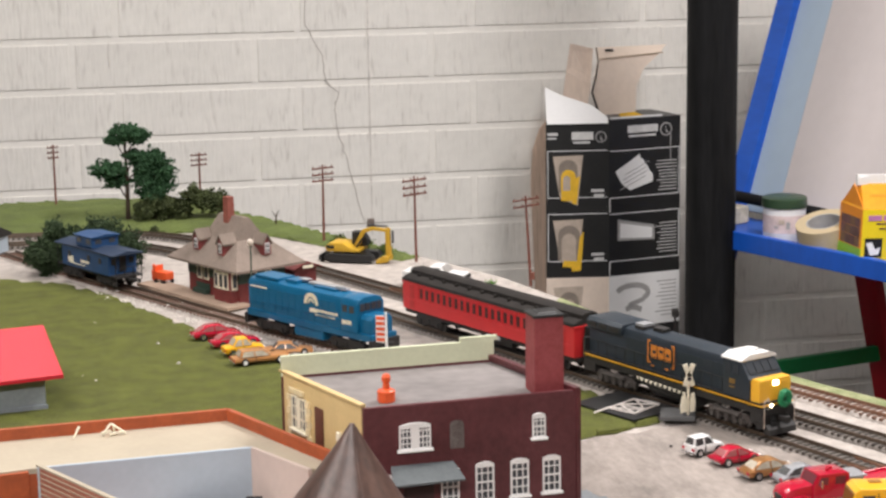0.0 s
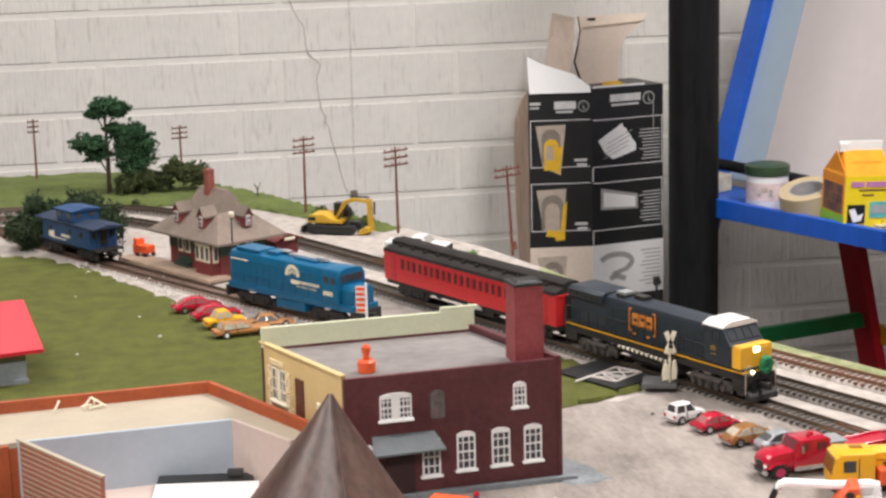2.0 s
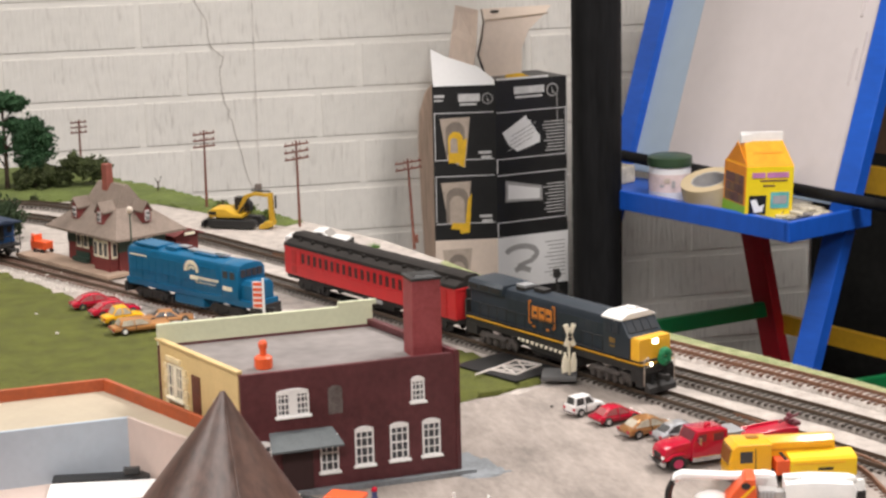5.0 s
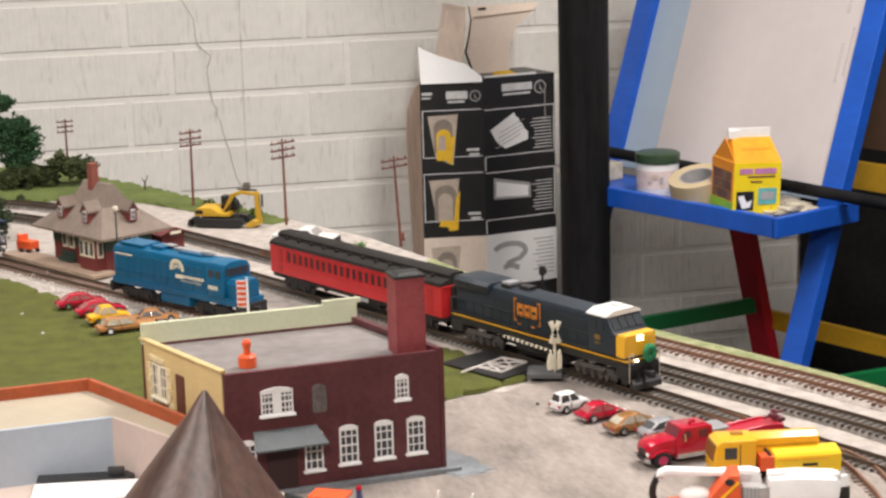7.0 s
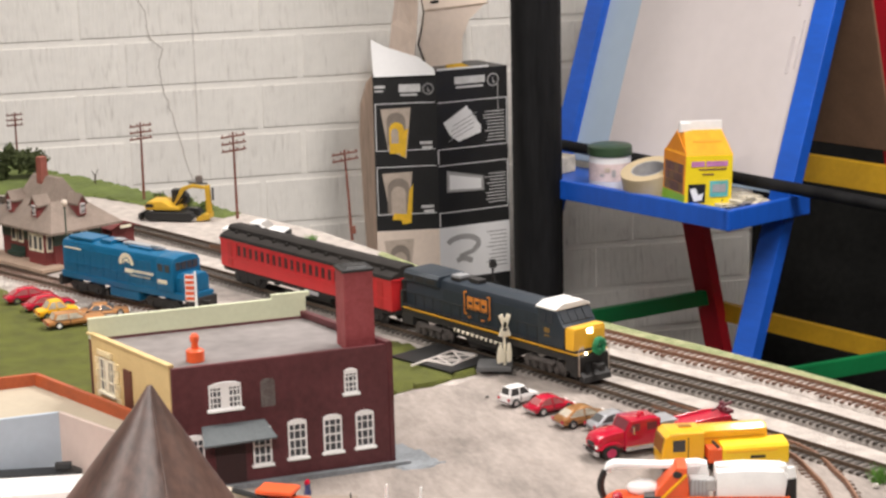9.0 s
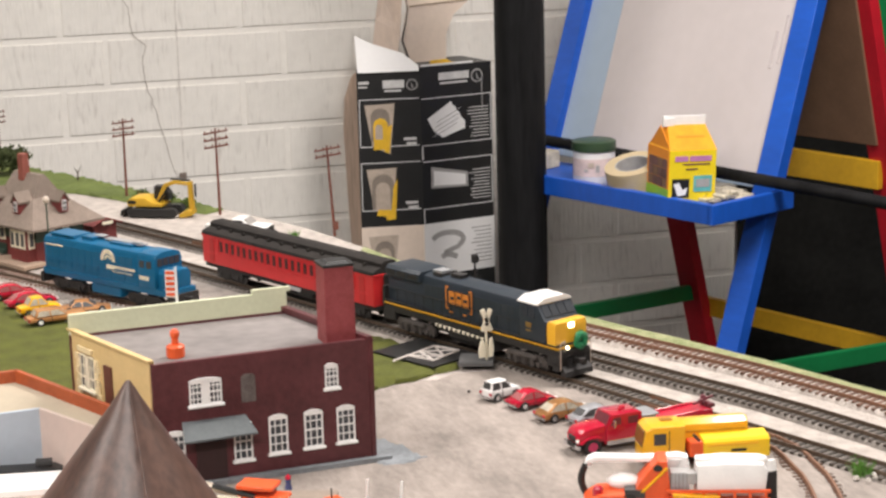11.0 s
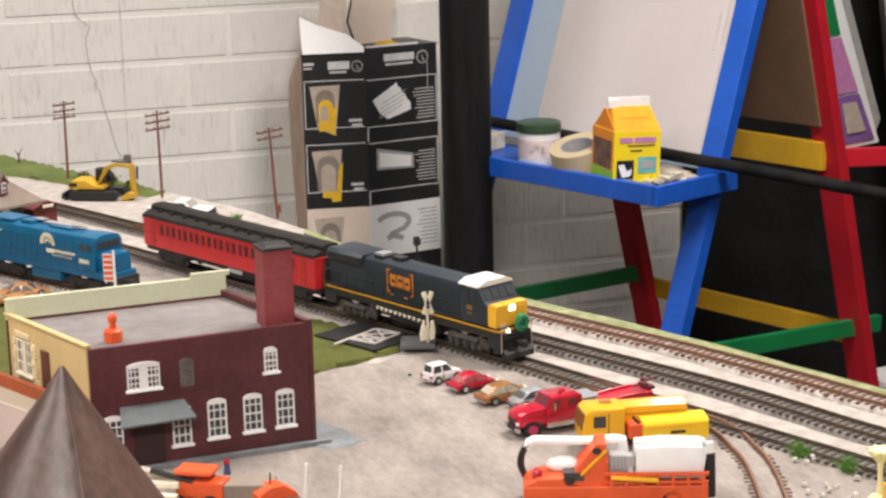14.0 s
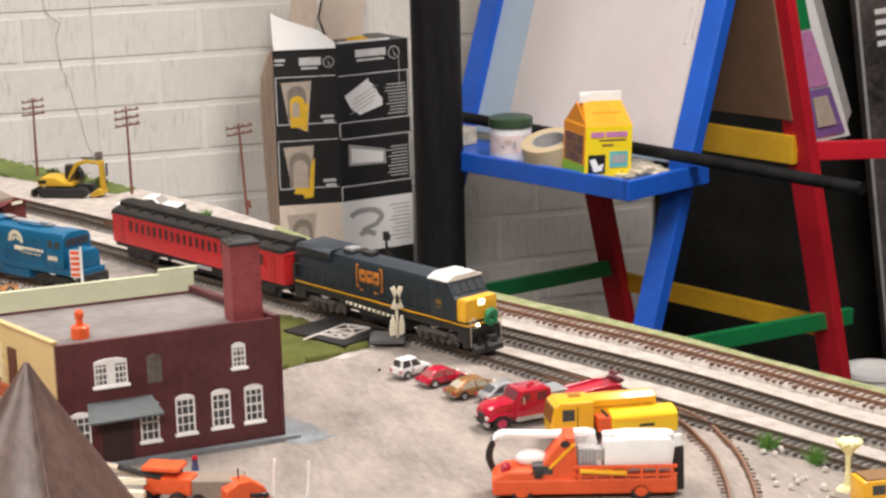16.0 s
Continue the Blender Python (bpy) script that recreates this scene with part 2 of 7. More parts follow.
EGREEN = mat("green_painted_wood", (0.006, 0.2, 0.06), 0.4, vary=0.12, scale=12)
EYELLOW = mat("yellow_painted_wood", (0.6, 0.34, 0.02), 0.4, vary=0.12, scale=12)
BOARD = mat("whiteboard", (0.56, 0.51, 0.5), 0.35, vary=0.04, scale=5)
BOARDBLUE = mat("pale_blue_board_edge", (0.36, 0.45, 0.55), 0.5, vary=0.04, scale=5)
BROWNBOARD = mat("brown_hardboard", (0.2, 0.112, 0.066), 0.7, vary=0.1, scale=20)
CLOTH = mat("black_felt", (0.016, 0.016, 0.015), 0.9, vary=0.3, scale=10)
TAPE = mat("masking_tape", (0.5, 0.4, 0.25), 0.6, vary=0.06, scale=30)
JARLID = mat("dark_green_lid", (0.03, 0.06, 0.03), 0.4)
CARTON_O = mat("carton_orange", (0.8, 0.28, 0.02), 0.4, vary=0.06)
CARTON_Y = mat("carton_yellow", (0.82, 0.62, 0.02), 0.4, vary=0.05)
CARTON_G = mat("carton_green", (0.25, 0.5, 0.03), 0.4, vary=0.1)
CARTON_DARK = mat("carton_photo", (0.12, 0.05, 0.05), 0.4, vary=0.7, scale=60)
CARTON_P = mat("carton_purple", (0.5, 0.2, 0.4), 0.4)
FOIL = mat("clear_wrap", (0.55, 0.5, 0.4), 0.15, vary=0.3, scale=60, bump=0.6)
LAMPGLOW = glow("headlight_glow", (1.0, 0.85, 0.55), 12)
GLOBE = mat("milk_glass_globe", (0.62, 0.53, 0.44), 0.3, vary=0.02)


FLAP = mat("pale_card_inside", (0.72, 0.6, 0.5), 0.8, vary=0.06, scale=14, bump=0.15)
GABLE = mat("carton_amber", (0.82, 0.36, 0.02), 0.4, vary=0.15, scale=12)
TRUSSWHITE = mat("aged_white_plastic", (0.58, 0.53, 0.49), 0.6, vary=0.12, scale=120)
STONE = mat("white_pebble", (0.56, 0.52, 0.47), 0.9, vary=0.15, scale=200)
LEMON = mat("pale_lemon_plastic", (0.8, 0.76, 0.4), 0.5, vary=0.08, scale=80)
TIE_DUSTY = mat("dusty_buried_tie", (0.1, 0.062, 0.045), 0.9, scale=200, per_object=0.2)
for matte in (BLACKPAINT, CLOTH):
    matte.node_tree.nodes["Principled BSDF"].inputs["Specular IOR Level"].default_value = 0.12


# ---- builders ----
def rot_z(deg):
    return Matrix.Rotation(radians(deg), 4, "Z")


class Shape:
    """Collects solids in one bmesh."""

    def __init__(self):
        self.bm = bmesh.new()

    def box(self, c, s, m=None, bevel=0.0, taper=1.0):
        x, y, z = s[0] / 2, s[1] / 2, s[2] / 2
        vs = []
        for k, (dx, dy, dz) in enumerate([(-1, -1, -1), (1, -1, -1), (1, 1, -1), (-1, 1, -1), (-1, -1, 1), (1, -1, 1), (1, 1, 1), (-1, 1, 1)]):
            f = taper if dz > 0 else 1.0
            v = Vector((dx * x * f, dy * y * f, dz * z))
            if m is not None:
                v = m @ v
            vs.append(self.bm.verts.new(v + Vector(c)))
        fs = [self.bm.faces.new([vs[i] for i in q]) for q in ((3, 2, 1, 0), (4, 5, 6, 7), (0, 1, 5, 4), (1, 2, 6, 5), (2, 3, 7, 6), (3, 0, 4, 7))]
        if bevel:
            es = {e for f in fs for e in f.edges}
            bmesh.ops.bevel(self.bm, geom=list(es), offset=bevel, segments=2, affect="EDGES", profile=0.6)
        return self

    def extrude(self, poly, a, b, axis="z", bevel=0.0):
        """A polygon in the two other axes, pushed from a to b."""
        def at(p, h):
            return {"z": (p[0], p[1], h), "y": (p[0], h, p[1]), "x": (h, p[0], p[1])}[axis]
        lo = [self.bm.verts.new(at(p, a)) for p in poly]
        hi = [self.bm.verts.new(at(p, b)) for p in poly]
        n = len(poly)
        fs = [self.bm.faces.new(lo[::-1]), self.bm.faces.new(hi)]
        fs += [self.bm.faces.new((lo[i], lo[(i + 1) % n], hi[(i + 1) % n], hi[i])) for i in range(n)]
        bmesh.ops.recalc_face_normals(self.bm, faces=fs)
        if bevel:
            es = {e for f in fs[:2] for e in f.edges}
            bmesh.ops.bevel(self.bm, geom=list(es), offset=bevel, segments=2, affect="EDGES", profile=0.6)
        return self

    def loft(self, rings, cap=True):
        made = [[self.bm.verts.new(p) for p in r] for r in rings]
        n = len(rings[0])
        fs = []
        for a, b in zip(made, made[1:]):
            fs += [self.bm.faces.new((a[i], a[(i + 1) % n], b[(i + 1) % n], b[i])) for i in range(n)]
        if cap:
            fs += [self.bm.faces.new(made[0][::-1]), self.bm.faces.new(made[-1])]
        bmesh.ops.recalc_face_normals(self.bm, faces=fs)
        return self

    def rod(self, a, b, r0, r1=None, seg=10):
        a, b = Vector(a), Vector(b)
        q = (b - a).to_track_quat("Z", "Y")
        r1 = r0 if r1 is None else r1
        ring = lambda c, r: [c + q @ Vector((r * math.cos(2 * math.pi * i / seg), r * math.sin(2 * math.pi * i / seg), 0)) for i in range(seg)]
        return self.loft([ring(a, r0), ring(b, max(r1, 1e-5))])

    def lathe(self, prof, c=(0, 0, 0), seg=16):
        rings = [[Vector(c) + Vector((max(r, 1e-5) * math.cos(2 * math.pi * i / seg), max(r, 1e-5) * math.sin(2 * math.pi * i / seg), z)) for i in range(seg)] for r, z in prof]
        return self.loft(rings)

    def ball(self, c, r, sub=2, squash=(1, 1, 1)):
        m = Matrix.Translation(c) @ Matrix.Diagonal((*squash, 1))
        bmesh.ops.create_icosphere(self.bm, subdivisions=sub, radius=r, matrix=m)
        return self


PIECES = {"bumper", "headlight", "tail_light", "stack", "window_post", "diaphragm", "pilot", "lettering_bar", "vestibule_door", "rail_post", "engine_fin", "roof_box", "bed_panel", "logo_bracket", "small_print", "radiator_grille", "cupola_window", "cab_window", "end_window", "platform", "support", "mirror", "roof_light", "front_picture", "hydraulic_ram", "exhaust", "air_tank", "engine", "pivot", "roof_detail", "dormer_pane", "handrail", "end_railing", "rail"}


def islands(bm):
    """The separate solids of a bmesh, each as a bmesh of its own."""
    seen, out = set(), []
    bm.verts.ensure_lookup_table()
    for v in bm.verts:
        if v.index in seen:
            continue
        group, stack = [], [v]
        seen.add(v.index)
        while stack:
            a = stack.pop()
            group.append(a)
            for e in a.link_edges:
                b = e.other_vert(a)
                if b.index not in seen:
                    seen.add(b.index)
                    stack.append(b)
        one = bmesh.new()
        made = {a: one.verts.new(a.co) for a in group}
        for f in {f for a in group for f in a.link_faces}:
            one.faces.new([made[a] for a in f.verts])
        out.append(one)
    return out


def part(name, shape, material, parent=None, label="", smooth=False):
    bm = shape.bm if isinstance(shape, Shape) else shape
    if name in PIECES and parent:
        bm.verts.index_update()
        solids = islands(bm)
        if len(solids) > 1:
            bm.free()
            made = [part(name + "_", b, material, parent, label, smooth) for b in solids]
            for o in made:
                o.name = o.data.name = name
            return made[0]
    me = bpy.data.meshes.new(name)
    bm.to_mesh(me)
    bm.free()
    me.materials.append(material)
    if smooth:
        for p in me.polygons:
            p.use_smooth = True
        me.set_sharp_from_angle(angle=radians(35))
    ob = new(name, me)
    if parent:
        ob.parent = parent
    if label:
        tagged(ob, label)
    return ob


def thing(name, m, label, category, group="", kind=""):
    ob = new(name)
    ob.empty_display_size = 0.02
    ob.matrix_world = m
    return tagged(ob, label, category, group, kind)


def twin(ob, m, parent):
    """A part that shares another part's mesh."""
    o = new(ob.name.split(".")[0], ob.data)
    o.parent = parent
    o.matrix_local = m
    return o


def heading(a, b):
    return math.degrees(math.atan2(b[1] - a[1], b[0] - a[0]))


def curve_points(pts, step):
    """Even points along a smooth line through pts, with headings."""
    P = [Vector((*p, 0)) for p in pts]
    P = [2 * P[0] - P[1]] + P + [2 * P[-1] - P[-2]]
    fine = []
    for i in range(1, len(P) - 2):
        for k in range(40):
            t = k / 40
            a, b, c, d = P[i - 1], P[i], P[i + 1], P[i + 2]
            fine.append(0.5 * (2 * b + (c - a) * t + (2 * a - 5 * b + 4 * c - d) * t * t + (3 * b - a - 3 * c + d) * t ** 3))
    fine.append(P[-2])
    out, need = [], 0.0
    for a, b in zip(fine, fine[1:]):
        L = (b - a).length
        while need <= L:
            out.append((a.lerp(b, need / L), (b - a).normalized()))
            need += step
        need -= L
    return out

# ---- the room ----
def slab(name, c, s, material, label, category):
    ob = part(name, Shape().box(c, s), material)
    return tagged(ob, label, category, kind="structure")


slab("floor", (0.6, -3.0, -0.95), (7.2, 6.4, 0.1), CONCRETE, "dark grey concrete floor, toned down to cut bounced light", "floor")
slab("ceiling", (0.6, -3.0, 1.65), (7.2, 6.4, 0.1), DIM_SHELL, "unseen dark grey ceiling, toned down to cut bounced light", "ceiling")
slab("wall_west", (-2.95, -3.0, 0.35), (0.1, 6.2, 2.5), DIM_SHELL, "unseen dark grey side wall, toned down to cut bounced light", "wall")
slab("wall_east", (4.15, -3.0, 0.35), (0.1, 6.2, 2.5), DIM_SHELL, "unseen dark grey side wall, toned down to cut bounced light", "wall")
slab("wall_south", (0.6, -6.15, 0.35), (7.2, 0.1, 2.5), DIM_SHELL, "unseen dark grey wall behind the viewer, cutting bounced light", "wall")
wall = slab("wall_north", (0.6, 0.06, 0.35), (7.2, 0.11, 2.5), MORTAR, "cream-painted concrete block wall with combed block faces and a crack", "wall")

# panels added above the lamps, out of view
for lamp_name, (lamp_x, lamp_y, lamp_z), lamp_size, watts in LAMPS:
    fix = thing("ceiling_light", pose(lamp_x, lamp_y, 1.6), "ceiling light panel added out of view above an area lamp", "ceiling light", "ceiling lights")
    part("frame", Shape().box((0, 0, -0.015), (lamp_size[0] + 0.1, lamp_size[1] + 0.1, 0.03), bevel=0.005), WHITE, fix)

# ---- the layout table ----
EDGE = [(-1.3, -0.9), (-0.3, -0.9), (-0.02, -0.905), (0.1, -0.975), (0.235, -1.18), (0.3, -1.32), (0.37, -1.45), (0.432, -1.58), (0.472, -1.71), (0.512, -1.875), (0.54, -1.945), (0.582, -2.055), (0.648, -2.187), (0.6925, -2.284), (0.728, -2.371), (0.766, -2.458), (0.93, -2.83), (1.0, -3.05), (-1.3, -3.05)]
table = thing("layout_table", pose(0, 0, 0), "wooden table carrying the model railway landscape", "table", kind="structure")
part("tabletop", Shape().extrude(EDGE, -0.05, -0.004), FASCIA, table)
for lx, ly in ((-1.2, -1.0), (-1.2, -2.95), (0.85, -2.95), (0.2, -1.3)):
    part("leg", Shape().box((lx, ly, -0.475), (0.07, 0.07, 0.85), bevel=0.004), FASCIA, table)


def sheet(name, outline, z, material, label, category, wobble=0.0, mound=None, cell=0.02, seed=1, fray=0.0):
    """A ground sheet with a torn outline, cut into cells, and low relief."""
    rnd = random.Random(seed)
    pts = []
    for a, b in zip(outline, outline[1:] + outline[:1]):
        a, b = Vector(a), Vector(b)
        n = max(1, int((b - a).length / 0.008)) if fray else 1
        side = Vector((-(b - a).y, (b - a).x)).normalized() if (b - a).length else Vector((0, 0))
        for k in range(n):
            off = fray * (noise.noise((*(a.lerp(b, k / n) * 60), seed)) + 0.4 * (rnd.random() - 0.5)) if k else 0
            pts.append(a.lerp(b, k / n) + side * off)
    bm = bmesh.new()
    face = bm.faces.new([bm.verts.new((p.x, p.y, z)) for p in pts])
    if face.normal.z < 0:
        face.normal_update()
    bm.faces.ensure_lookup_table()
    bmesh.ops.triangulate(bm, faces=bm.faces[:])
    xs, ys = [p.x for p in pts], [p.y for p in pts]
    for axis, lo, hi in ((0, min(xs), max(xs)), (1, min(ys), max(ys))):
        at = lo + cell
        while at < hi and cell:
            co, no = [0, 0, 0], [0, 0, 0]
            co[axis], no[axis] = at, 1
            bmesh.ops.bisect_plane(bm, geom=bm.verts[:] + bm.edges[:] + bm.faces[:], plane_co=co, plane_no=no)
            at += cell
    for v in bm.verts:
        v.co.z += wobble * noise.noise(v.co * 25)
        if mound:
            v.co.z += mound(v.co.x, v.co.y)
    if fray:
        for v in bm.verts:
            if v.is_boundary:
                v.co.z = 0.0006
    bmesh.ops.recalc_face_normals(bm, faces=bm.faces[:])
    if sum(f.normal.z for f in bm.faces) < 0:
        bmesh.ops.reverse_faces(bm, faces=bm.faces[:])
    ob = part(name, bm, material, smooth=True)
    return tagged(ob, label, category, kind="structure")


ground = sheet("ground", EDGE, 0.0, GRAVEL, "pale crushed-stone ground of the railway layout", "ground", cell=0.06)
sheet("parking_ground", [(0.30, -2.26), (0.36, -2.245), (0.43, -2.225), (0.475, -2.225), (0.525, -2.335), (0.578, -2.44), (0.62, -2.545), (0.668, -2.66), (0.70, -2.75), (0.1, -2.75), (0.1, -2.43), (0.29, -2.40)], 0.0022, LOT, "tan-grey dirt parking ground with darker scuffs", "ground", cell=0.03, fray=0.006, seed=4)
sheet("grass_field", [(-0.9, -1.43), (-0.145, -1.459), (-0.073, -1.4945), (-0.0155, -1.5877), (0.0583, -1.748), (0.125, -1.90), (0.17, -1.98), (0.25, -2.02), (0.36, -2.06), (0.405, -2.105), (0.437, -2.17), (0.437, -2.21), (0.3575, -2.2421), (0.30, -2.3), (0.1, -2.44), (-0.9, -2.44)], 0.004, GRASS, "short olive-green model grass field", "grass", cell=0.02, wobble=0.0012, fray=0.006, seed=7)


def hill(x, y):
    d = max(0.0, 1 - ((x - 0.0) / 0.24) ** 2) * max(0.0, 1 - ((y + 1.03) / 0.15) ** 2)
    return 0.006 * d


sheet("grass_hill", [(-0.9, -0.902), (-0.02, -0.907), (0.1, -0.98), (0.232, -1.18), (0.297, -1.32), (0.36, -1.44), (0.335, -1.46), (0.27, -1.37), (0.2, -1.26), (0.1, -1.2), (-0.1, -1.17), (-0.9, -1.16)], 0.004, GRASS_FAR, "green grassy bank along the rear edge of the layout", "grass", cell=0.02, wobble=0.0015, mound=hill, fray=0.003, seed=9)
sheet("grass_verge", [(0.472, -1.712), (0.511, -1.876), (0.539, -1.946), (0.581, -2.056), (0.647, -2.188), (0.6915, -2.285), (0.727, -2.372), (0.765, -2.459), (0.929, -2.83), (0.912, -2.836), (0.749, -2.467), (0.711, -2.38), (0.6755, -2.293), (0.632, -2.197), (0.566, -2.064), (0.524, -1.953), (0.499, -1.885), (0.464, -1.725)], 0.0014, DRYGRASS, "narrow grass verge along the table edge", "grass", cell=0.01, wobble=0.0005, seed=11)

# ---- tracks ----
TRACKS = {
    "A": ([(0.3, -1.632), (0.36, -1.735), (0.427, -1.845), (0.4968, -1.9744), (0.5473, -2.0798), (0.6082, -2.2029), (0.6585, -2.3001), (0.7069, -2.4103), (0.7384, -2.4877), (0.8324, -2.6968)], TIE_BROWN),
    "B": ([(-0.9, -1.15), (-0.13, -1.185), (0.03, -1.215), (0.13, -1.32), (0.215, -1.48), (0.3, -1.65), (0.365, -1.79), (0.428, -1.945), (0.4988, -2.1187), (0.5345, -2.1912), (0.5772, -2.2796), (0.6379, -2.4023), (0.67, -2.4814), (0.6976, -2.5541), (0.7726, -2.7175)], TIE),
    "C": ([(-0.9, -1.23), (-0.14, -1.245), (-0.02, -1.27), (0.065, -1.345), (0.137, -1.475), (0.208, -1.625), (0.2765, -1.768), (0.343, -1.908), (0.408, -2.047), (0.5013, -2.2541), (0.5861, -2.4478), (0.6518, -2.5984), (0.7231, -2.7597)], TIE),
    "D": ([(-0.14, -1.30), (-0.06, -1.45), (0.02, -1.592), (0.09, -1.71), (0.16, -1.82), (0.235, -1.93), (0.33, -2.03)], TIE_BROWN),
    "F": ([(0.5457, -2.3556), (0.5789, -2.4441), (0.5986, -2.4973), (0.5951, -2.5444), (0.5892, -2.5802), (0.5689, -2.6432), (0.5448, -2.6983)], TIE_DUSTY),
}
for key, (line, tie_mat) in TRACKS.items():
    label = {"A": "brown-tied model track along the layout's edge", "F": "brown-railed model siding curving away from the main line"}.get(key, "model railway track with dark ties on pale ballast")
    track = thing("railway_track", pose(0, 0, 0.0025 if key != "F" else 0.0012), label, "track", "railway tracks")
    pts = curve_points(line, 0.0072)
    rail_line = curve_points(line, 0.02)
    for side in (-1, 1):
        rings = []
        for p, d in rail_line:
            n = Vector((-d.y, d.x, 0))
            c = p + n * side * 0.0086
            fat = 1.7 if key == "F" else 1.0
            rings.append([c + n * 0.0008 * fat + Vector((0, 0, 0.002)), c + n * 0.0005 * fat + Vector((0, 0, 0.0048)), c - n * 0.0005 * fat + Vector((0, 0, 0.0048)), c - n * 0.0008 * fat + Vector((0, 0, 0.002))])
        part("track_rail", Shape().loft(rings), RUSTRAIL if key in "AF" else RAIL, track)
    rings = []
    for p, d in rail_line:
        n = Vector((-d.y, d.x, 0))
        w0 = 0.0168 + 0.002 * noise.noise(p * 90)
        rings.append([p + n * w0 + Vector((0, 0, -0.0022)), p + n * 0.0135 + Vector((0, 0, 0.0012)), p - n * 0.0135 + Vector((0, 0, 0.0012)), p - n * w0 + Vector((0, 0, -0.0022))])
    part("ballast_bed", Shape().loft(rings), BED if key in "BC" else (LOT if key == "F" else GRAVEL), track)
    near_ties = [(p, d) for p, d in pts if p.y < -1.7]
    far_ties = [(p, d) for p, d in pts if p.y >= -1.7]
    me = bpy.data.meshes.new("tie")
    b = (Shape().box((0, 0.0104, 0.001), (0.003, 0.0068, 0.0022)).box((0, -0.0104, 0.001), (0.003, 0.0068, 0.0022)) if key == "F" else Shape().box((0, 0, 0.001), (0.0031, 0.030, 0.0022), bevel=0.0003)).bm
    b.to_mesh(me)
    b.free()
    me.materials.append(tie_mat)
    for p, d in near_ties:
        o = new("tie", me)
        o.parent = track
        o.matrix_local = Matrix.Translation(p + Vector((0, 0, -0.0003 if key == "F" else 0))) @ rot_z(math.degrees(math.atan2(d.y, d.x)) + random.uniform(-2, 2)) @ Matrix.Diagonal((random.uniform(0.85, 1.25), random.uniform(0.9, 1.08), random.uniform(0.8, 1.2), 1) if key in "AF" else (1, 1, 1, 1))
    if far_ties:
        s = Shape()
        for p, d in far_ties:
            s.box((p.x, p.y, 0.001), (0.0031, 0.030, 0.0022), rot_z(math.degrees(math.atan2(d.y, d.x))))
        tagged(part("tie_strip", s, tie_mat, track), kind="stuff")

RAILTOP = 0.0075


# ---- rolling stock ----
def bogie(parent, x, axles, pitch, name="truck", material=DARK):
    """A truck: side frames with journals, and its wheels."""
    L = pitch * (axles - 1) + 0.016
    s = Shape()
    for sy in (-1, 1):
        s.extrude([(x - L / 2, 0.0085), (x - L / 2 + 0.004, 0.0115), (x + L / 2 - 0.004, 0.0115), (x + L / 2, 0.0085), (x + L / 2 - 0.003, 0.0045), (x - L / 2 + 0.003, 0.0045)], sy * 0.0128 - 0.001, sy * 0.0128 + 0.001, "y")
        for k in range(axles):
            ax = x + (k - (axles - 1) / 2) * pitch
            s.box((ax, sy * 0.0142, 0.0058), (0.0042, 0.0016, 0.0042))
            s.box((ax + pitch / 2, sy * 0.014, 0.0066), (0.003, 0.0014, 0.005))
    if axles == 3:
        for sy in (-1, 1):
            s.rod((x - L * 0.3, sy * 0.0152, 0.0098), (x + L * 0.3, sy * 0.0152, 0.0098), 0.0016, seg=8)
            for k in (-1, 0, 1):
                s.lathe([(0.0019, 0.0035), (0.0022, 0.0045), (0.0022, 0.0085), (0.0019, 0.0095)], (x + k * pitch * 0.55, sy * 0.0148, 0), 8)
                s.rod((x + k * pitch, sy * 0.0145, 0.0058), (x + k * pitch, sy * 0.0162, 0.0058), 0.0021, seg=10)
    t = part(name, s, material, parent)
    for k in range(axles):
        ax = x + (k - (axles - 1) / 2) * pitch
        w = Shape()
        for sy in (-1, 1):
            w.rod((ax, sy * 0.0075, 0.0058), (ax, sy * 0.0098, 0.0058), 0.0058, seg=14)
        w.rod((ax, -0.0075, 0.0058), (ax, 0.0075, 0.0058), 0.0014, seg=6)
        part("wheelset", w, DARK, t)
    return t


def coupler(parent, x, sign):
    part("coupler", Shape().box((x + sign * 0.004, 0, 0.0115), (0.009, 0.0028, 0.0034), bevel=0.0006).box((x + sign * 0.0085, 0.0012, 0.0115), (0.004, 0.0042, 0.004), bevel=0.0008), DARK, parent)


def along(center, deg, shift=0.0):
    d = Vector((math.cos(radians(deg)), math.sin(radians(deg)), 0))
    return Matrix.Translation(Vector((*center, RAILTOP)) + d * shift) @ rot_z(deg)


# freight locomotive
loco = thing("freight_locomotive", along((0.4671, -2.1778), -65.82), "dark grey-blue diesel locomotive, yellow nose, white cab roof, green wreath", "locomotive")
loco.scale = (0.968, 1.15, 1.2)
half = 0.121
part("frame", Shape().box((0, 0, 0.0165), (2 * half, 0.029, 0.005), bevel=0.0008).box((-0.112, 0, 0.012), (0.016, 0.03, 0.008)).box((0.113, 0, 0.012), (0.016, 0.03, 0.009)), DARK, loco)
part("sill_stripe", Shape().box((0, 0, 0.0205), (2 * half - 0.004, 0.0318, 0.0008), bevel=0.0003), GOLD, loco, "thin yellow sill stripe")
part("walkway", Shape().box((0, 0, 0.0222), (2 * half - 0.006, 0.0312, 0.0012)), DARK, loco)
hood = Shape()
prof = [(-0.0125, 0.0228), (-0.0125, 0.0445), (-0.0108, 0.0475), (-0.006, 0.0490), (0.006, 0.0490), (0.0108, 0.0475), (0.0125, 0.0445), (0.0125, 0.0228)]
hood.extrude(prof, -0.116, 0.072, "x", bevel=0.0006)
part("hood", hood, NAVY, loco, smooth=True)
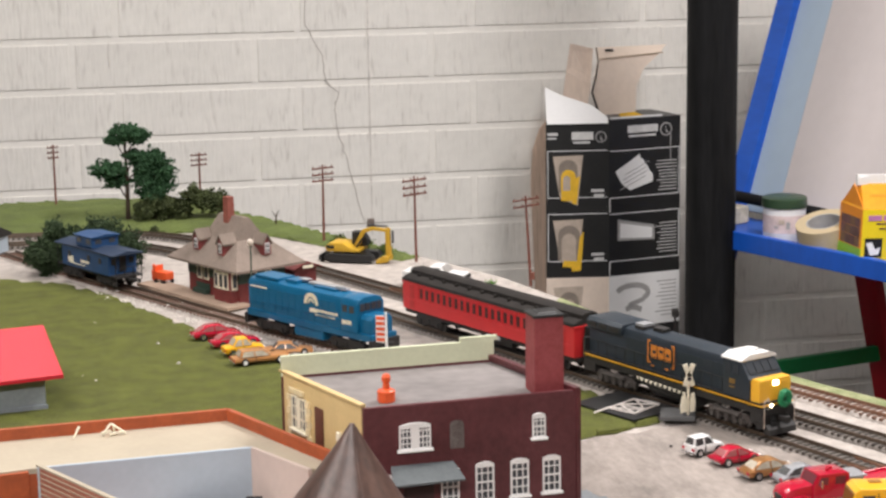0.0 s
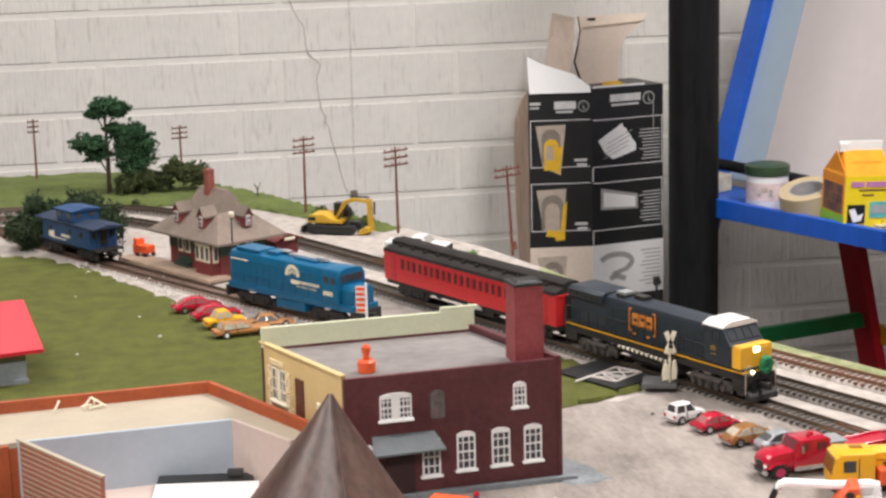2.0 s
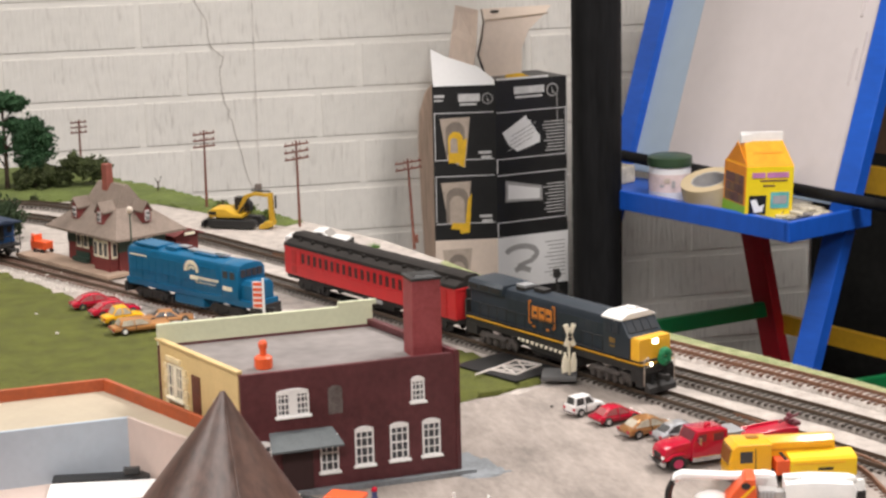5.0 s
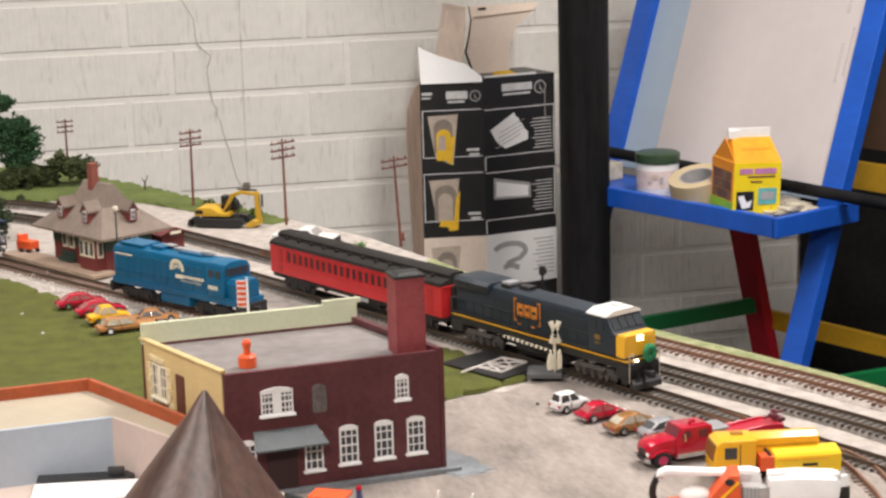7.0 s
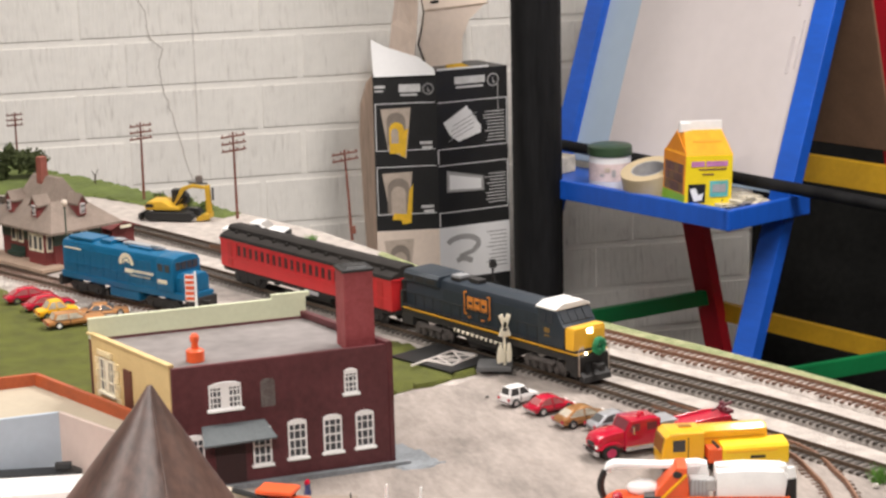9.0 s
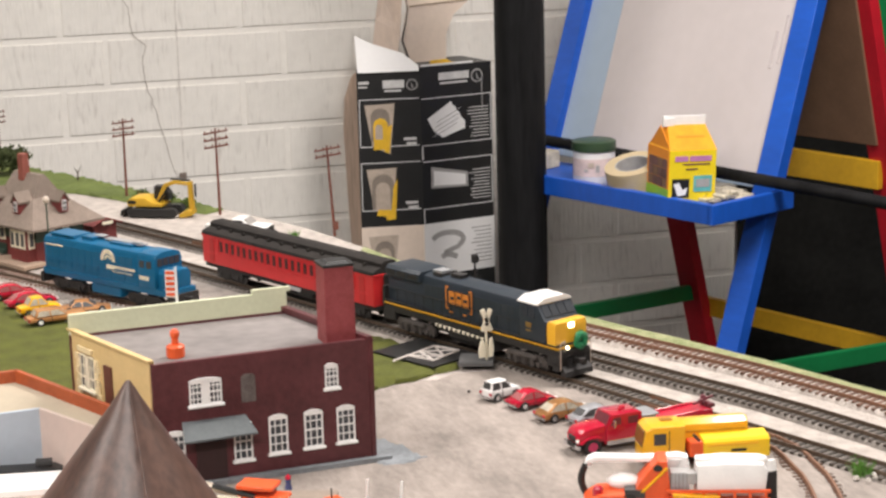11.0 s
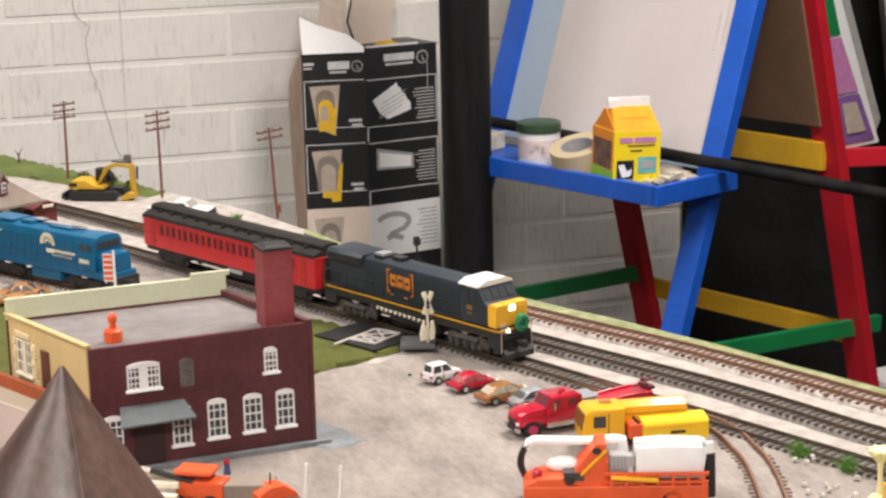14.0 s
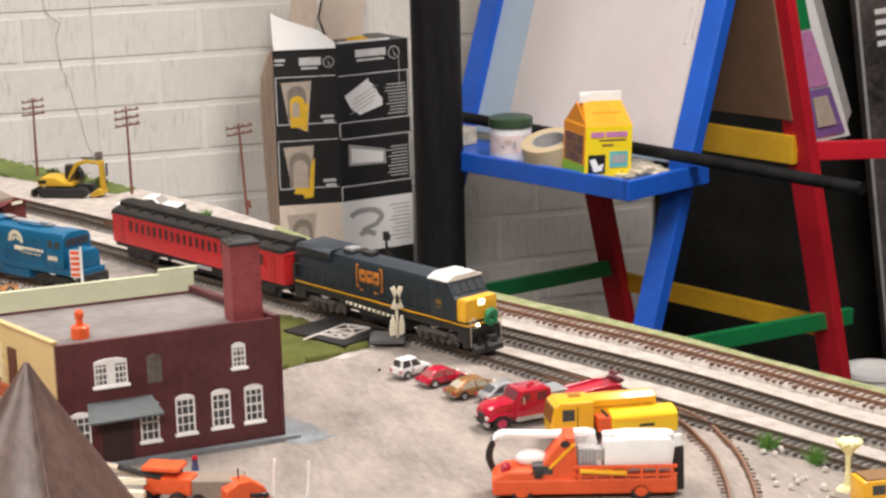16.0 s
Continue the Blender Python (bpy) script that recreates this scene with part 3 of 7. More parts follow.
part("radiator_wing", Shape().extrude([(-0.0152, 0.0425), (-0.0152, 0.0478), (-0.0125, 0.0503), (0.0125, 0.0503), (0.0152, 0.0478), (0.0152, 0.0425)], -0.116, -0.066, "x", bevel=0.0006), NAVY, loco, smooth=True)
grille = Shape()
for k in range(3):
    for sy in (-1, 1):
        grille.box((-0.108 + k * 0.016, sy * 0.0153, 0.0455), (0.013, 0.0006, 0.0034))
part("radiator_grille", grille, DARK, loco)
hd = part("hood_door", Shape().box((0, 0.0002, 0), (0.0083, 0.0003, 0.0178)), NAVY, loco)
hd.location = (-0.058, -0.0127, 0.033)
for k in range(15):
    for sy in (-1, 1):
        if k or sy > 0:
            twin(hd, Matrix.Translation((-0.058 + k * 0.0088, sy * 0.0127, 0.033)), loco)
part("roof_box", Shape().box((-0.03, 0, 0.0505), (0.014, 0.008, 0.003), bevel=0.0005).box((-0.05, 0, 0.0498), (0.012, 0.016, 0.002)), DARK, loco)
part("roof_vent", Shape().box((-0.052, -0.001, 0.0515), (0.012, 0.011, 0.0018), bevel=0.0004), CARSILVER, loco)
cab = part("cab", Shape().extrude([(0.072, 0.0228), (0.072, 0.049), (0.0945, 0.049), (0.1038, 0.0385), (0.105, 0.0375), (0.105, 0.0228)], -0.0165, 0.0165, "y", bevel=0.0007), NAVY, loco, smooth=True)
part("cab_roof", Shape().extrude([(-0.0172, 0.0485), (-0.0172, 0.0497), (-0.010, 0.0527), (0.010, 0.0527), (0.0172, 0.0497), (0.0172, 0.0485)], 0.0705, 0.0962, "x", bevel=0.0005).box((0.083, 0.004, 0.0532), (0.009, 0.007, 0.0014), bevel=0.0004).rod((0.09, -0.006, 0.0525), (0.0945, -0.006, 0.0528), 0.0009, seg=6), CARWHITE, loco, "white cab roof")
win = Shape()
for sy in (-1, 1):
    win.box((0.0795, sy * 0.0166, 0.0425), (0.0065, 0.0007, 0.0072)).box((0.0885, sy * 0.0166, 0.0425), (0.0065, 0.0007, 0.0072))
tilt = Matrix.Rotation(radians(-41.5), 4, "Y")
for y in (-0.011, -0.0036, 0.0036, 0.011):
    win.box((0.0995, y, 0.0438), (0.0007, 0.0064, 0.0092), tilt)
part("cab_window", win, CABPANE, cab)
for k in range(3):
    part("number_panel", Shape().box((0.0815 + k * 0.0024, -0.0167, 0.0335), (0.0018, 0.0005, 0.0034)), DIMGOLD, cab)
part("number_panel", Shape().box((0.084, -0.0167, 0.0295), (0.0066, 0.0005, 0.001)), DIMGOLD, cab)
nose = part("nose", Shape().extrude([(-0.0155, 0.0222), (-0.0155, 0.0362), (-0.0142, 0.0382), (0.0142, 0.0382), (0.0155, 0.0362), (0.0155, 0.0222)], 0.1052, 0.1160, "x", bevel=0.0008), GOLD, loco, "yellow nose", smooth=True)
part("nose_door", Shape().box((0.1162, 0.0085, 0.0295), (0.0008, 0.0075, 0.0125), bevel=0.0003), GOLD, nose)
part("headlight", Shape().box((0.1164, 0, 0.0352), (0.001, 0.005, 0.0034), bevel=0.0004), LAMPGLOW, nose, "lit warm headlight")
part("ditch_light", Shape().rod((0.1205, -0.0075, 0.0208), (0.1218, -0.0075, 0.0208), 0.0010), LAMPGLOW, loco)
wr = Shape()
for k in range(26):
    a = 2 * math.pi * k / 26
    wr.ball((0.1212 + random.uniform(-0.0006, 0.0006), 0.0055 + 0.0040 * math.cos(a), 0.0242 + 0.0040 * math.sin(a)), 0.0028 + random.uniform(-0.0003, 0.0003), 1)
part("wreath", wr, GREEN, loco, "bushy green wreath on the nose")
part("pilot", Shape().box((0.1195, 0, 0.0115), (0.003, 0.03, 0.010), bevel=0.0008).extrude([(0.1195, 0.0015), (0.1265, 0.0012), (0.1255, 0.005), (0.1205, 0.0085), (0.1195, 0.0085)], -0.0135, 0.0135, "y", bevel=0.0005), DARK, loco)
for sy in (-1, 1):
    part("step_well", Shape().box((0.1165, sy * 0.0152, 0.0105), (0.008, 0.0012, 0.011)).box((0.1165, sy * 0.0150, 0.0055), (0.008, 0.003, 0.0008)).box((0.1165, sy * 0.0150, 0.0105), (0.008, 0.003, 0.0008)), DARK, loco)
    part("grab_iron", Shape().rod((0.1215, sy * 0.0148, 0.006), (0.1215, sy * 0.0148, 0.0245), 0.0004, seg=6).rod((0.1215, sy * 0.0148, 0.0245), (0.1215, sy * 0.0105, 0.0262), 0.0005, seg=6).rod((0.1215, sy * 0.0105, 0.0262), (0.1215, sy * 0.0105, 0.019), 0.0005, seg=6), PRINTTAN, loco)
    for k in range(3):
        part("air_hose", Shape().rod((0.1215, sy * (0.005 + 0.0016 * k), 0.0135), (0.1236, sy * (0.0055 + 0.0018 * k), 0.0055), 0.0006, seg=6), BLACK, loco)
part("uncoupling_lever", Shape().rod((0.1225, -0.0135, 0.0155), (0.1225, 0.0135, 0.0155), 0.0003, seg=6), DARK, loco)
part("fuel_tank", Shape().extrude([(-0.013, 0.014), (-0.014, 0.008), (-0.011, 0.004), (0.011, 0.004), (0.014, 0.008), (0.013, 0.014)], -0.028, 0.032, "x", bevel=0.001), DARK, loco, smooth=True)
part("air_tank", Shape().rod((-0.038, -0.0128, 0.0115), (0.03, -0.0128, 0.0115), 0.002).rod((-0.038, 0.0128, 0.0115), (0.03, 0.0128, 0.0115), 0.002), DARK, loco)
for x in (-0.076, 0.076):
    bogie(loco, x, 3, 0.0185, material=TRUCKGREY)
coupler(loco, half, 1)
coupler(loco, -half, -1)
rails = Shape()
for sy in (-1, 1):
    for k in range(15):
        x = -0.112 + k * 0.013
        rails.rod((x, sy * 0.0153, 0.0225), (x, sy * 0.0153, 0.0335), 0.0003, seg=5)
    rails.rod((-0.112, sy * 0.0153, 0.0335), (0.07, sy * 0.0153, 0.0335), 0.0003, seg=5)
for y in (-0.0145, -0.0085):
    rails.rod((-0.1205, y, 0.006), (-0.1205, y, 0.033), 0.0006, seg=5)
part("handrail", rails, DARK, loco)
part("rear_step", Shape().box((-0.1195, -0.0125, 0.026), (0.003, 0.006, 0.014)), DARK, loco)
for k in range(3):
    x = -0.0225 + k * 0.0096
    mark = part("emblem_block", Shape().box((x, -0.0134, 0.0368), (0.0082, 0.0006, 0.0096), bevel=0.0002), LETTER, loco)
    part("emblem_slit", Shape().box((x + (0.001 if k != 2 else 0), -0.0138, 0.0368 + (0.0015 if k == 1 else 0)), (0.0046, 0.0004, 0.0022)), NAVY, mark)
br = Shape()
for x, sx in ((-0.0305, 1), (0.0045, -1)):
    br.box((x, -0.0134, 0.0363), (0.0011, 0.0006, 0.0165))
    for z in (0.0283, 0.0443):
        br.box((x + sx * 0.0015, -0.0134, z), (0.0034, 0.0006, 0.0011))
part("logo_bracket", br, LETTER, loco)
bars = Shape()
for x in (-0.024, -0.005):
    bars.box((x, -0.0134, 0.0262), (0.004, 0.0005, 0.0011))
part("small_print", bars, LETTER, loco)

# passenger coach
coach = thing("passenger_coach", along((0.3552, -1.9342), -64.79), "red passenger coach with dark clerestory roof and a row of windows", "railway coach")
coach.scale = (1.0, 1.15, 1.18)
HL = 0.139
part("body", Shape().box((0, 0, 0.0262), (2 * HL, 0.0335, 0.0235), bevel=0.0008), COACHRED, coach)
part("letterboard", Shape().box((0, 0, 0.0385), (2 * HL + 0.001, 0.0345, 0.0022), bevel=0.0004), COACHRED, coach)
part("belt_rail", Shape().box((0, 0, 0.0238), (2 * HL - 0.01, 0.0345, 0.001)), COACHRED, coach)
part("roof", Shape().extrude([(-0.0178, 0.0395), (-0.0168, 0.0418), (-0.012, 0.0440), (-0.008, 0.0446), (-0.008, 0.0475), (-0.005, 0.0492), (0.005, 0.0492), (0.008, 0.0475), (0.008, 0.0446), (0.012, 0.044), (0.0168, 0.0418), (0.0178, 0.0395)], -HL, HL, "x", bevel=0.0008), COACHROOF, coach, smooth=True)
rv = part("roof_vent", Shape().box((0, 0, -0.0008), (0.0034, 0.0028, 0.0022), bevel=0.0006), COACHROOF, coach)
rv.location = (-0.118, -0.011, 0.0462)
for k in range(12):
    for sy in (-1, 1):
        if k or sy > 0:
            twin(rv, Matrix.Translation((-0.118 + k * 0.0215, sy * 0.011, 0.0462)), coach)
for k in range(22):
    for sy in (-1, 1):
        x = -0.1055 + k * 0.01005
        if k == 0 and sy == -1:
            wf = part("window", Shape().box((0, 0, 0), (0.0046, 0.0008, 0.0086)), COACHPANE, coach)
            wf.location = (x, sy * 0.0168, 0.0312)
        else:
            twin(wf, Matrix.Translation((x, sy * 0.0168, 0.0312)), coach)
pil = Shape()
for k in range(12):
    for sy in (-1, 1):
        pil.box((-0.11055 + k * 0.0201, sy * 0.0169, 0.0312), (0.0022, 0.0012, 0.0118))
part("window_post", pil, COACHRED, coach)
ends = Shape()
for x in (-0.122, 0.122):
    for sy in (-1, 1):
        ends.box((x, sy * 0.0168, 0.0265), (0.0075, 0.0008, 0.021))
part("vestibule_door", ends, mat("coach_door_red", (0.4, 0.02, 0.02), 0.45, scale=80), coach)
part("diaphragm", Shape().box((HL + 0.001, 0, 0.027), (0.005, 0.013, 0.024), bevel=0.0006).box((-HL - 0.001, 0, 0.027), (0.005, 0.013, 0.024), bevel=0.0006), DARK, coach)
part("underframe", Shape().box((0, 0, 0.0125), (2 * HL, 0.028, 0.004)).box((0.01, -0.006, 0.0085), (0.05, 0.008, 0.007)).box((-0.03, 0.005, 0.0085), (0.03, 0.01, 0.007)), DARK, coach)
part("name_plate", Shape().box((0.012, -0.0146, 0.0112), (0.022, 0.0005, 0.0032)), CARSILVER, coach)
for x in (-0.098, 0.098):
    bogie(coach, x, 2, 0.03)
coupler(coach, HL, 1)
coupler(coach, -HL, -1)

# blue road switcher
blue = thing("blue_locomotive", along((0.1815, -1.862), -56.0, 0.0075), "blue diesel road switcher with white emblem and lettering", "locomotive")
blue.scale = (1.105, 1.14, 1.12)
BH = 0.086
part("frame", Shape().box((0, 0, 0.0165), (2 * BH, 0.0295, 0.006), bevel=0.0008), CRBLUE, blue)
part("hood", Shape().extrude([(-0.0135, 0.0195), (-0.0135, 0.0445), (-0.0118, 0.0475), (-0.006, 0.0492), (0.006, 0.0492), (0.0118, 0.0475), (0.0135, 0.0445), (0.0135, 0.0195)], -0.084, 0.048, "x", bevel=0.0008), CRBLUE, blue, smooth=True)
cab = part("cab", Shape().extrude([(-0.0155, 0.0195), (-0.0155, 0.044), (-0.0125, 0.0482), (-0.006, 0.05), (0.006, 0.05), (0.0125, 0.0482), (0.0155, 0.044), (0.0155, 0.0195)], 0.047, 0.069, "x", bevel=0.0008), CRBLUE, blue, smooth=True)
part("nose", Shape().extrude([(-0.012, 0.0195), (-0.012, 0.032), (-0.009, 0.0355), (0.009, 0.0355), (0.012, 0.032), (0.012, 0.0195)], 0.068, 0.0835, "x", bevel=0.001), CRBLUE, blue, smooth=True)
w = Shape()
for sy in (-1, 1):
    w.box((0.053, sy * 0.0155, 0.0395), (0.006, 0.0008, 0.0062)).box((0.062, sy * 0.0155, 0.0395), (0.006, 0.0008, 0.0062))
for y in (-0.0095, -0.0032, 0.0032, 0.0095):
    w.box((0.0692, y, 0.0415), (0.0008, 0.0052, 0.0065))
part("cab_window", w, GLASSDARK, cab)
hd = part("hood_door", Shape().box((0, 0.0002, 0), (0.0082, 0.0007, 0.018), bevel=0.0003), CRBLUE, blue)
hd.location = (-0.076, -0.0137, 0.033)
for k in range(13):
    for sy in (-1, 1):
        if k or sy > 0:
            twin(hd, Matrix.Translation((-0.076 + k * 0.0092, sy * 0.0137, 0.033)), blue)
part("roof_detail", Shape().box((-0.03, 0, 0.0505), (0.016, 0.014, 0.003), bevel=0.0005).box((-0.062, 0, 0.0500), (0.034, 0.020, 0.0026), bevel=0.0009).box((0.015, 0, 0.05), (0.03, 0.012, 0.002)), CRBLUE, blue)
part("dusty_roof_strip", Shape().box((0.012, 0.002, 0.0512), (0.05, 0.007, 0.001)).box((-0.022, 0.003, 0.0523), (0.012, 0.007, 0.0008)).box((0.03, 0.0, 0.0517), (0.01, 0.004, 0.003)), CARSILVER, blue)
bogie(blue, -0.052, 2, 0.03)
bogie(blue, 0.052, 2, 0.03)
part("fuel_tank", Shape().box((0, 0, 0.0095), (0.040, 0.027, 0.010), bevel=0.002), CRBLUE, blue)
for sy in (-1, 1):
    part("handrail", Shape().rod((-0.08, sy * 0.0152, 0.0285), (0.046, sy * 0.0152, 0.0285), 0.0003, seg=5), CRBLUE, blue)
    for k in range(8):
        part("stanchion", Shape().rod((-0.08 + k * 0.018, sy * 0.0152, 0.019), (-0.08 + k * 0.018, sy * 0.0152, 0.0285), 0.0003, seg=5), CRBLUE, blue)
part("pilot", Shape().box((BH, 0, 0.0105), (0.004, 0.0325, 0.0095), bevel=0.0006).box((-BH, 0, 0.0105), (0.004, 0.0325, 0.0095), bevel=0.0006), DARK, blue)
coupler(blue, BH, 1)
em = Shape()
for k in range(9):
    a = math.pi * (0.05 + 0.9 * k / 8)
    em.box((0.006 + 0.0078 * math.cos(a), -0.0143, 0.0365 + 0.0078 * math.sin(a)), (0.0036, 0.0005, 0.0036))
for k in range(5):
    em.box((0.002 + 0.0034 * math.cos(math.pi * (0.15 + 0.8 * k / 4)) + 0.004, -0.0143, 0.0372 + 0.003 * math.sin(math.pi * (0.15 + 0.8 * k / 4))), (0.0018, 0.0005, 0.0018))
em.box((0.009, -0.0143, 0.031), (0.01, 0.0005, 0.0036))
part("emblem", em, CREAM, blue, "cream wheel emblem")
ln = Shape()
for k in range(6):
    ln.box((0.016 + 0.0048 * k, -0.0143, 0.0315), (0.0036, 0.0005, 0.0022)).box((0.013 + 0.0046 * k, -0.0143, 0.0278), (0.0036, 0.0005, 0.0017))
for k in range(4):
    ln.box((0.0505 + 0.0032 * k, -0.0159, 0.0275), (0.0024, 0.0005, 0.0036))
ln.box((-0.068, -0.0143, 0.0415), (0.024, 0.0005, 0.0012))
part("lettering_bar", ln, CREAM, blue)

# caboose
cab = thing("caboose", along((-0.0290, -1.512), -60.0), "blue caboose with cupola and dark roof", "caboose")
cab.scale = (1.14, 1.12, 0.94)
part("body", Shape().box((0, 0, 0.0285), (0.092, 0.033, 0.026), bevel=0.0008), CABBLUE, cab)
part("roof", Shape().extrude([(-0.0185, 0.0412), (-0.0185, 0.0424), (0, 0.0462), (0.0185, 0.0424), (0.0185, 0.0412)], -0.058, 0.058, "x", bevel=0.0005), mat("caboose_roof", (0.014, 0.028, 0.06), 0.6, scale=70), cab)
cup = part("cupola", Shape().box((-0.002, 0, 0.0505), (0.032, 0.031, 0.013), bevel=0.0007).extrude([(-0.017, 0.0565), (-0.017, 0.0578), (0, 0.0602), (0.017, 0.0578), (0.017, 0.0565)], -0.02, 0.016, "x"), CABBLUE, cab)
w = Shape()
for x in (-0.011, 0.007):
    for sy in (-1, 1):
        w.box((x, sy * 0.0156, 0.0515), (0.0075, 0.0008, 0.0055))
for y in (-0.008, 0.008):
    w.box((0.0141, y, 0.0515), (0.0008, 0.007, 0.0055))
part("cupola_window", w, GLASSDARK, cup)
w = Shape()
for x in (-0.03, 0.008, 0.03):
    for sy in (-1, 1):
        w.box((x, sy * 0.0167, 0.0315), (0.0052, 0.0008, 0.0068))
w.box((0.0463, 0, 0.029), (0.0008, 0.0075, 0.019)).box((0.0463, -0.0105, 0.032), (0.0008, 0.005, 0.007)).box((0.0463, 0.0105, 0.032), (0.0008, 0.005, 0.007))
part("end_window", w, BLACK, cab)
part("platform", Shape().box((0.052, 0, 0.015), (0.012, 0.031, 0.0025)).box((-0.052, 0, 0.015), (0.012, 0.031, 0.0025)).box((0, 0, 0.0135), (0.09, 0.026, 0.004)), DARK, cab)
r = Shape()
for x in (0.0575, -0.0575):
    for y in (-0.015, -0.005, 0.005, 0.015):
        r.rod((x, y, 0.009), (x, y, 0.0265 if abs(y) < 0.01 else 0.042), 0.0005, seg=5)
    r.rod((x, -0.015, 0.0265), (x, 0.015, 0.0265), 0.0005, seg=5)
part("end_railing", r, BLACK, cab)
part("emblem", Shape().box((-0.028, -0.0167, 0.025), (0.01, 0.0005, 0.008)).box((0.0, -0.0167, 0.0255), (0.016, 0.0005, 0.003)).box((-0.014, -0.0167, 0.0205), (0.028, 0.0005, 0.0012)), CREAM, cab)
for x in (-0.034, 0.034):
    bogie(cab, x, 2, 0.02)
coupler(cab, 0.058, 1)

# ---- buildings ----
def wall_frame(a, b):
    """Local frame of a wall foot from a to b: x along it, y out of it to the viewer's right-hand side, z up."""
    a, b = Vector((*a, 0)), Vector((*b, 0))
    x = (b - a).normalized()
    y = Vector((x.y, -x.x, 0))
    m = Matrix.Identity(4)
    m.col[0][:3], m.col[1][:3], m.col[2][:3], m.col[3][:3] = x, y, (0, 0, 1), a
    return m, (b - a).length


def sash_window(parent, m, s, z, w, h, cols, rows, arch=True, mullion=False, paint=WHITE):
    """White sash window with arched head, glazing bars, sill and dark panes, on a wall frame."""
    base = m @ Matrix.Translation((s, 0, z))
    frame = new("window")
    frame.parent = parent
    frame.matrix_local = base
    sh = Shape()
    t = 0.0011
    sh.box((-w / 2 + t / 2, 0.0008, h / 2), (t, 0.0016, h)).box((w / 2 - t / 2, 0.0008, h / 2), (t, 0.0016, h)).box((0, 0.0008, t / 2), (w, 0.0016, t))
    if arch:
        top = [(w / 2, h - 0.001)] + [(w / 2 * math.cos(math.pi * k / 8), h - 0.001 + 0.0028 * math.sin(math.pi * k / 8)) for k in range(1, 8)] + [(-w / 2, h - 0.001), (-w / 2, h - 0.0022), (w / 2, h - 0.0022)]
        sh.extrude(top, 0.0, 0.0016, "y")
    else:
        sh.box((0, 0.0008, h - t / 2), (w, 0.0016, t))
    for k in range(1, cols):
        sh.box((-w / 2 + w * k / cols, 0.0007, h / 2), (0.0007, 0.0012, h - 0.002))
    for k in range(1, rows):
        sh.box((0, 0.0007, h * k / rows), (w - 0.001, 0.0012, 0.0007 if k != rows // 2 else 0.0012))
    if mullion:
        sh.box((0, 0.0008, h / 2), (0.005, 0.0016, h))
    part("window_frame", sh, paint, frame)
    part("window_sill", Shape().box((0, 0.0016, -0.0008), (w + 0.003, 0.0034, 0.0018), bevel=0.0003), paint, frame)
    part("pane", Shape().box((0, 0.0002, h / 2 - 0.0004), (w - 0.001, 0.0004, h - 0.001)), GLASSDARK, frame)
    return frame


FL, FR, BR, BL = (0.150, -2.437), (0.3122, -2.4225), (0.2705, -2.309), (0.1035, -2.322)
brick = thing("brick_building", pose(0, 0, 0), "maroon brick two-storey building with yellow side wall and red chimney", "building")
H = 0.0945


def wall_between(a, b, z0, z1, thick, material, name, parent, label=""):
    m, L = wall_frame(a, b)
    ob = part(name, Shape().box((L / 2, -thick / 2, (z0 + z1) / 2), (L, thick, z1 - z0), bevel=0.0004), material, parent, label)
    ob.matrix_local = m
    return m, L


mf, lf = wall_between(FL, FR, 0, H, 0.004, BRICKRED, "front_wall", brick, "maroon brick front wall")
mr, lr = wall_between(FR, BR, 0, H - 0.0005, 0.004, BRICKRED, "side_wall", brick)
mb, lb = wall_between(BR, BL, 0, H - 0.002, 0.004, BRICKRED, "rear_wall", brick)
ml, ll = wall_between(BL, (FL[0] - 0.001, FL[1] + 0.003), 0, H + 0.001, 0.004, YELLOWWALL, "yellow_side_wall", brick, "yellow stucco side wall")
part("roof", Shape().extrude([(FL[0] + 0.002, FL[1] + 0.003), (FR[0] - 0.004, FR[1] + 0.003), (BR[0] - 0.002, BR[1] - 0.002), (BL[0] + 0.003, BL[1] - 0.002)], 0.086, 0.0905), ROOFGREY, brick, "flat grey roof")
mp_, lp_ = wall_between(BR, BL, 0.088, H + 0.0135, 0.0035, PALEGREEN, "parapet", brick, "pale green raised parapet")
part("parapet_step", Shape().box((0.012, -0.0017, H + 0.015), (0.03, 0.0034, 0.0036)), PALEGREEN, brick).matrix_local = mp_
part("parapet_coping", Shape().box((ll / 2, -0.001, H + 0.002), (ll + 0.002, 0.0046, 0.0018), bevel=0.0004), YELLOWWALL, brick).matrix_local = ml
part("side_coping", Shape().box((lr / 2, -0.003, H), (lr, 0.005, 0.004), bevel=0.0005), BRICKRED, brick).matrix_local = mr
part("foundation", Shape().extrude([(FL[0] - 0.004, FL[1] - 0.006), (FR[0] + 0.01, FR[1] - 0.005), (FR[0] + 0.006, FR[1] + 0.02), (BR[0] + 0.004, BR[1] + 0.003), (BL[0] - 0.003, BL[1] + 0.003)], 0.0023, 0.0058), PAD_SHADOW, brick, "blue-grey base slab")
for s, z, w, h, c, r, mul in ((0.0140, 0.0165, 0.0135, 0.0268, 3, 4, False), (0.0628, 0.0172, 0.0135, 0.0275, 3, 4, False), (0.0889, 0.0188, 0.0138, 0.0268, 3, 4, False), (0.1153, 0.0195, 0.0138, 0.0262, 3, 4, False), (0.1397, 0.0200, 0.0135, 0.0258, 3, 4, False), (0.1302, 0.0618, 0.0098, 0.0166, 3, 4, False)):
    sash_window(brick, mf, s, z, w, h, c, r, True, mul)
sash_window(brick, mf, 0.0374, 0.0618, 0.0232, 0.0178, 8, 4, True, True)
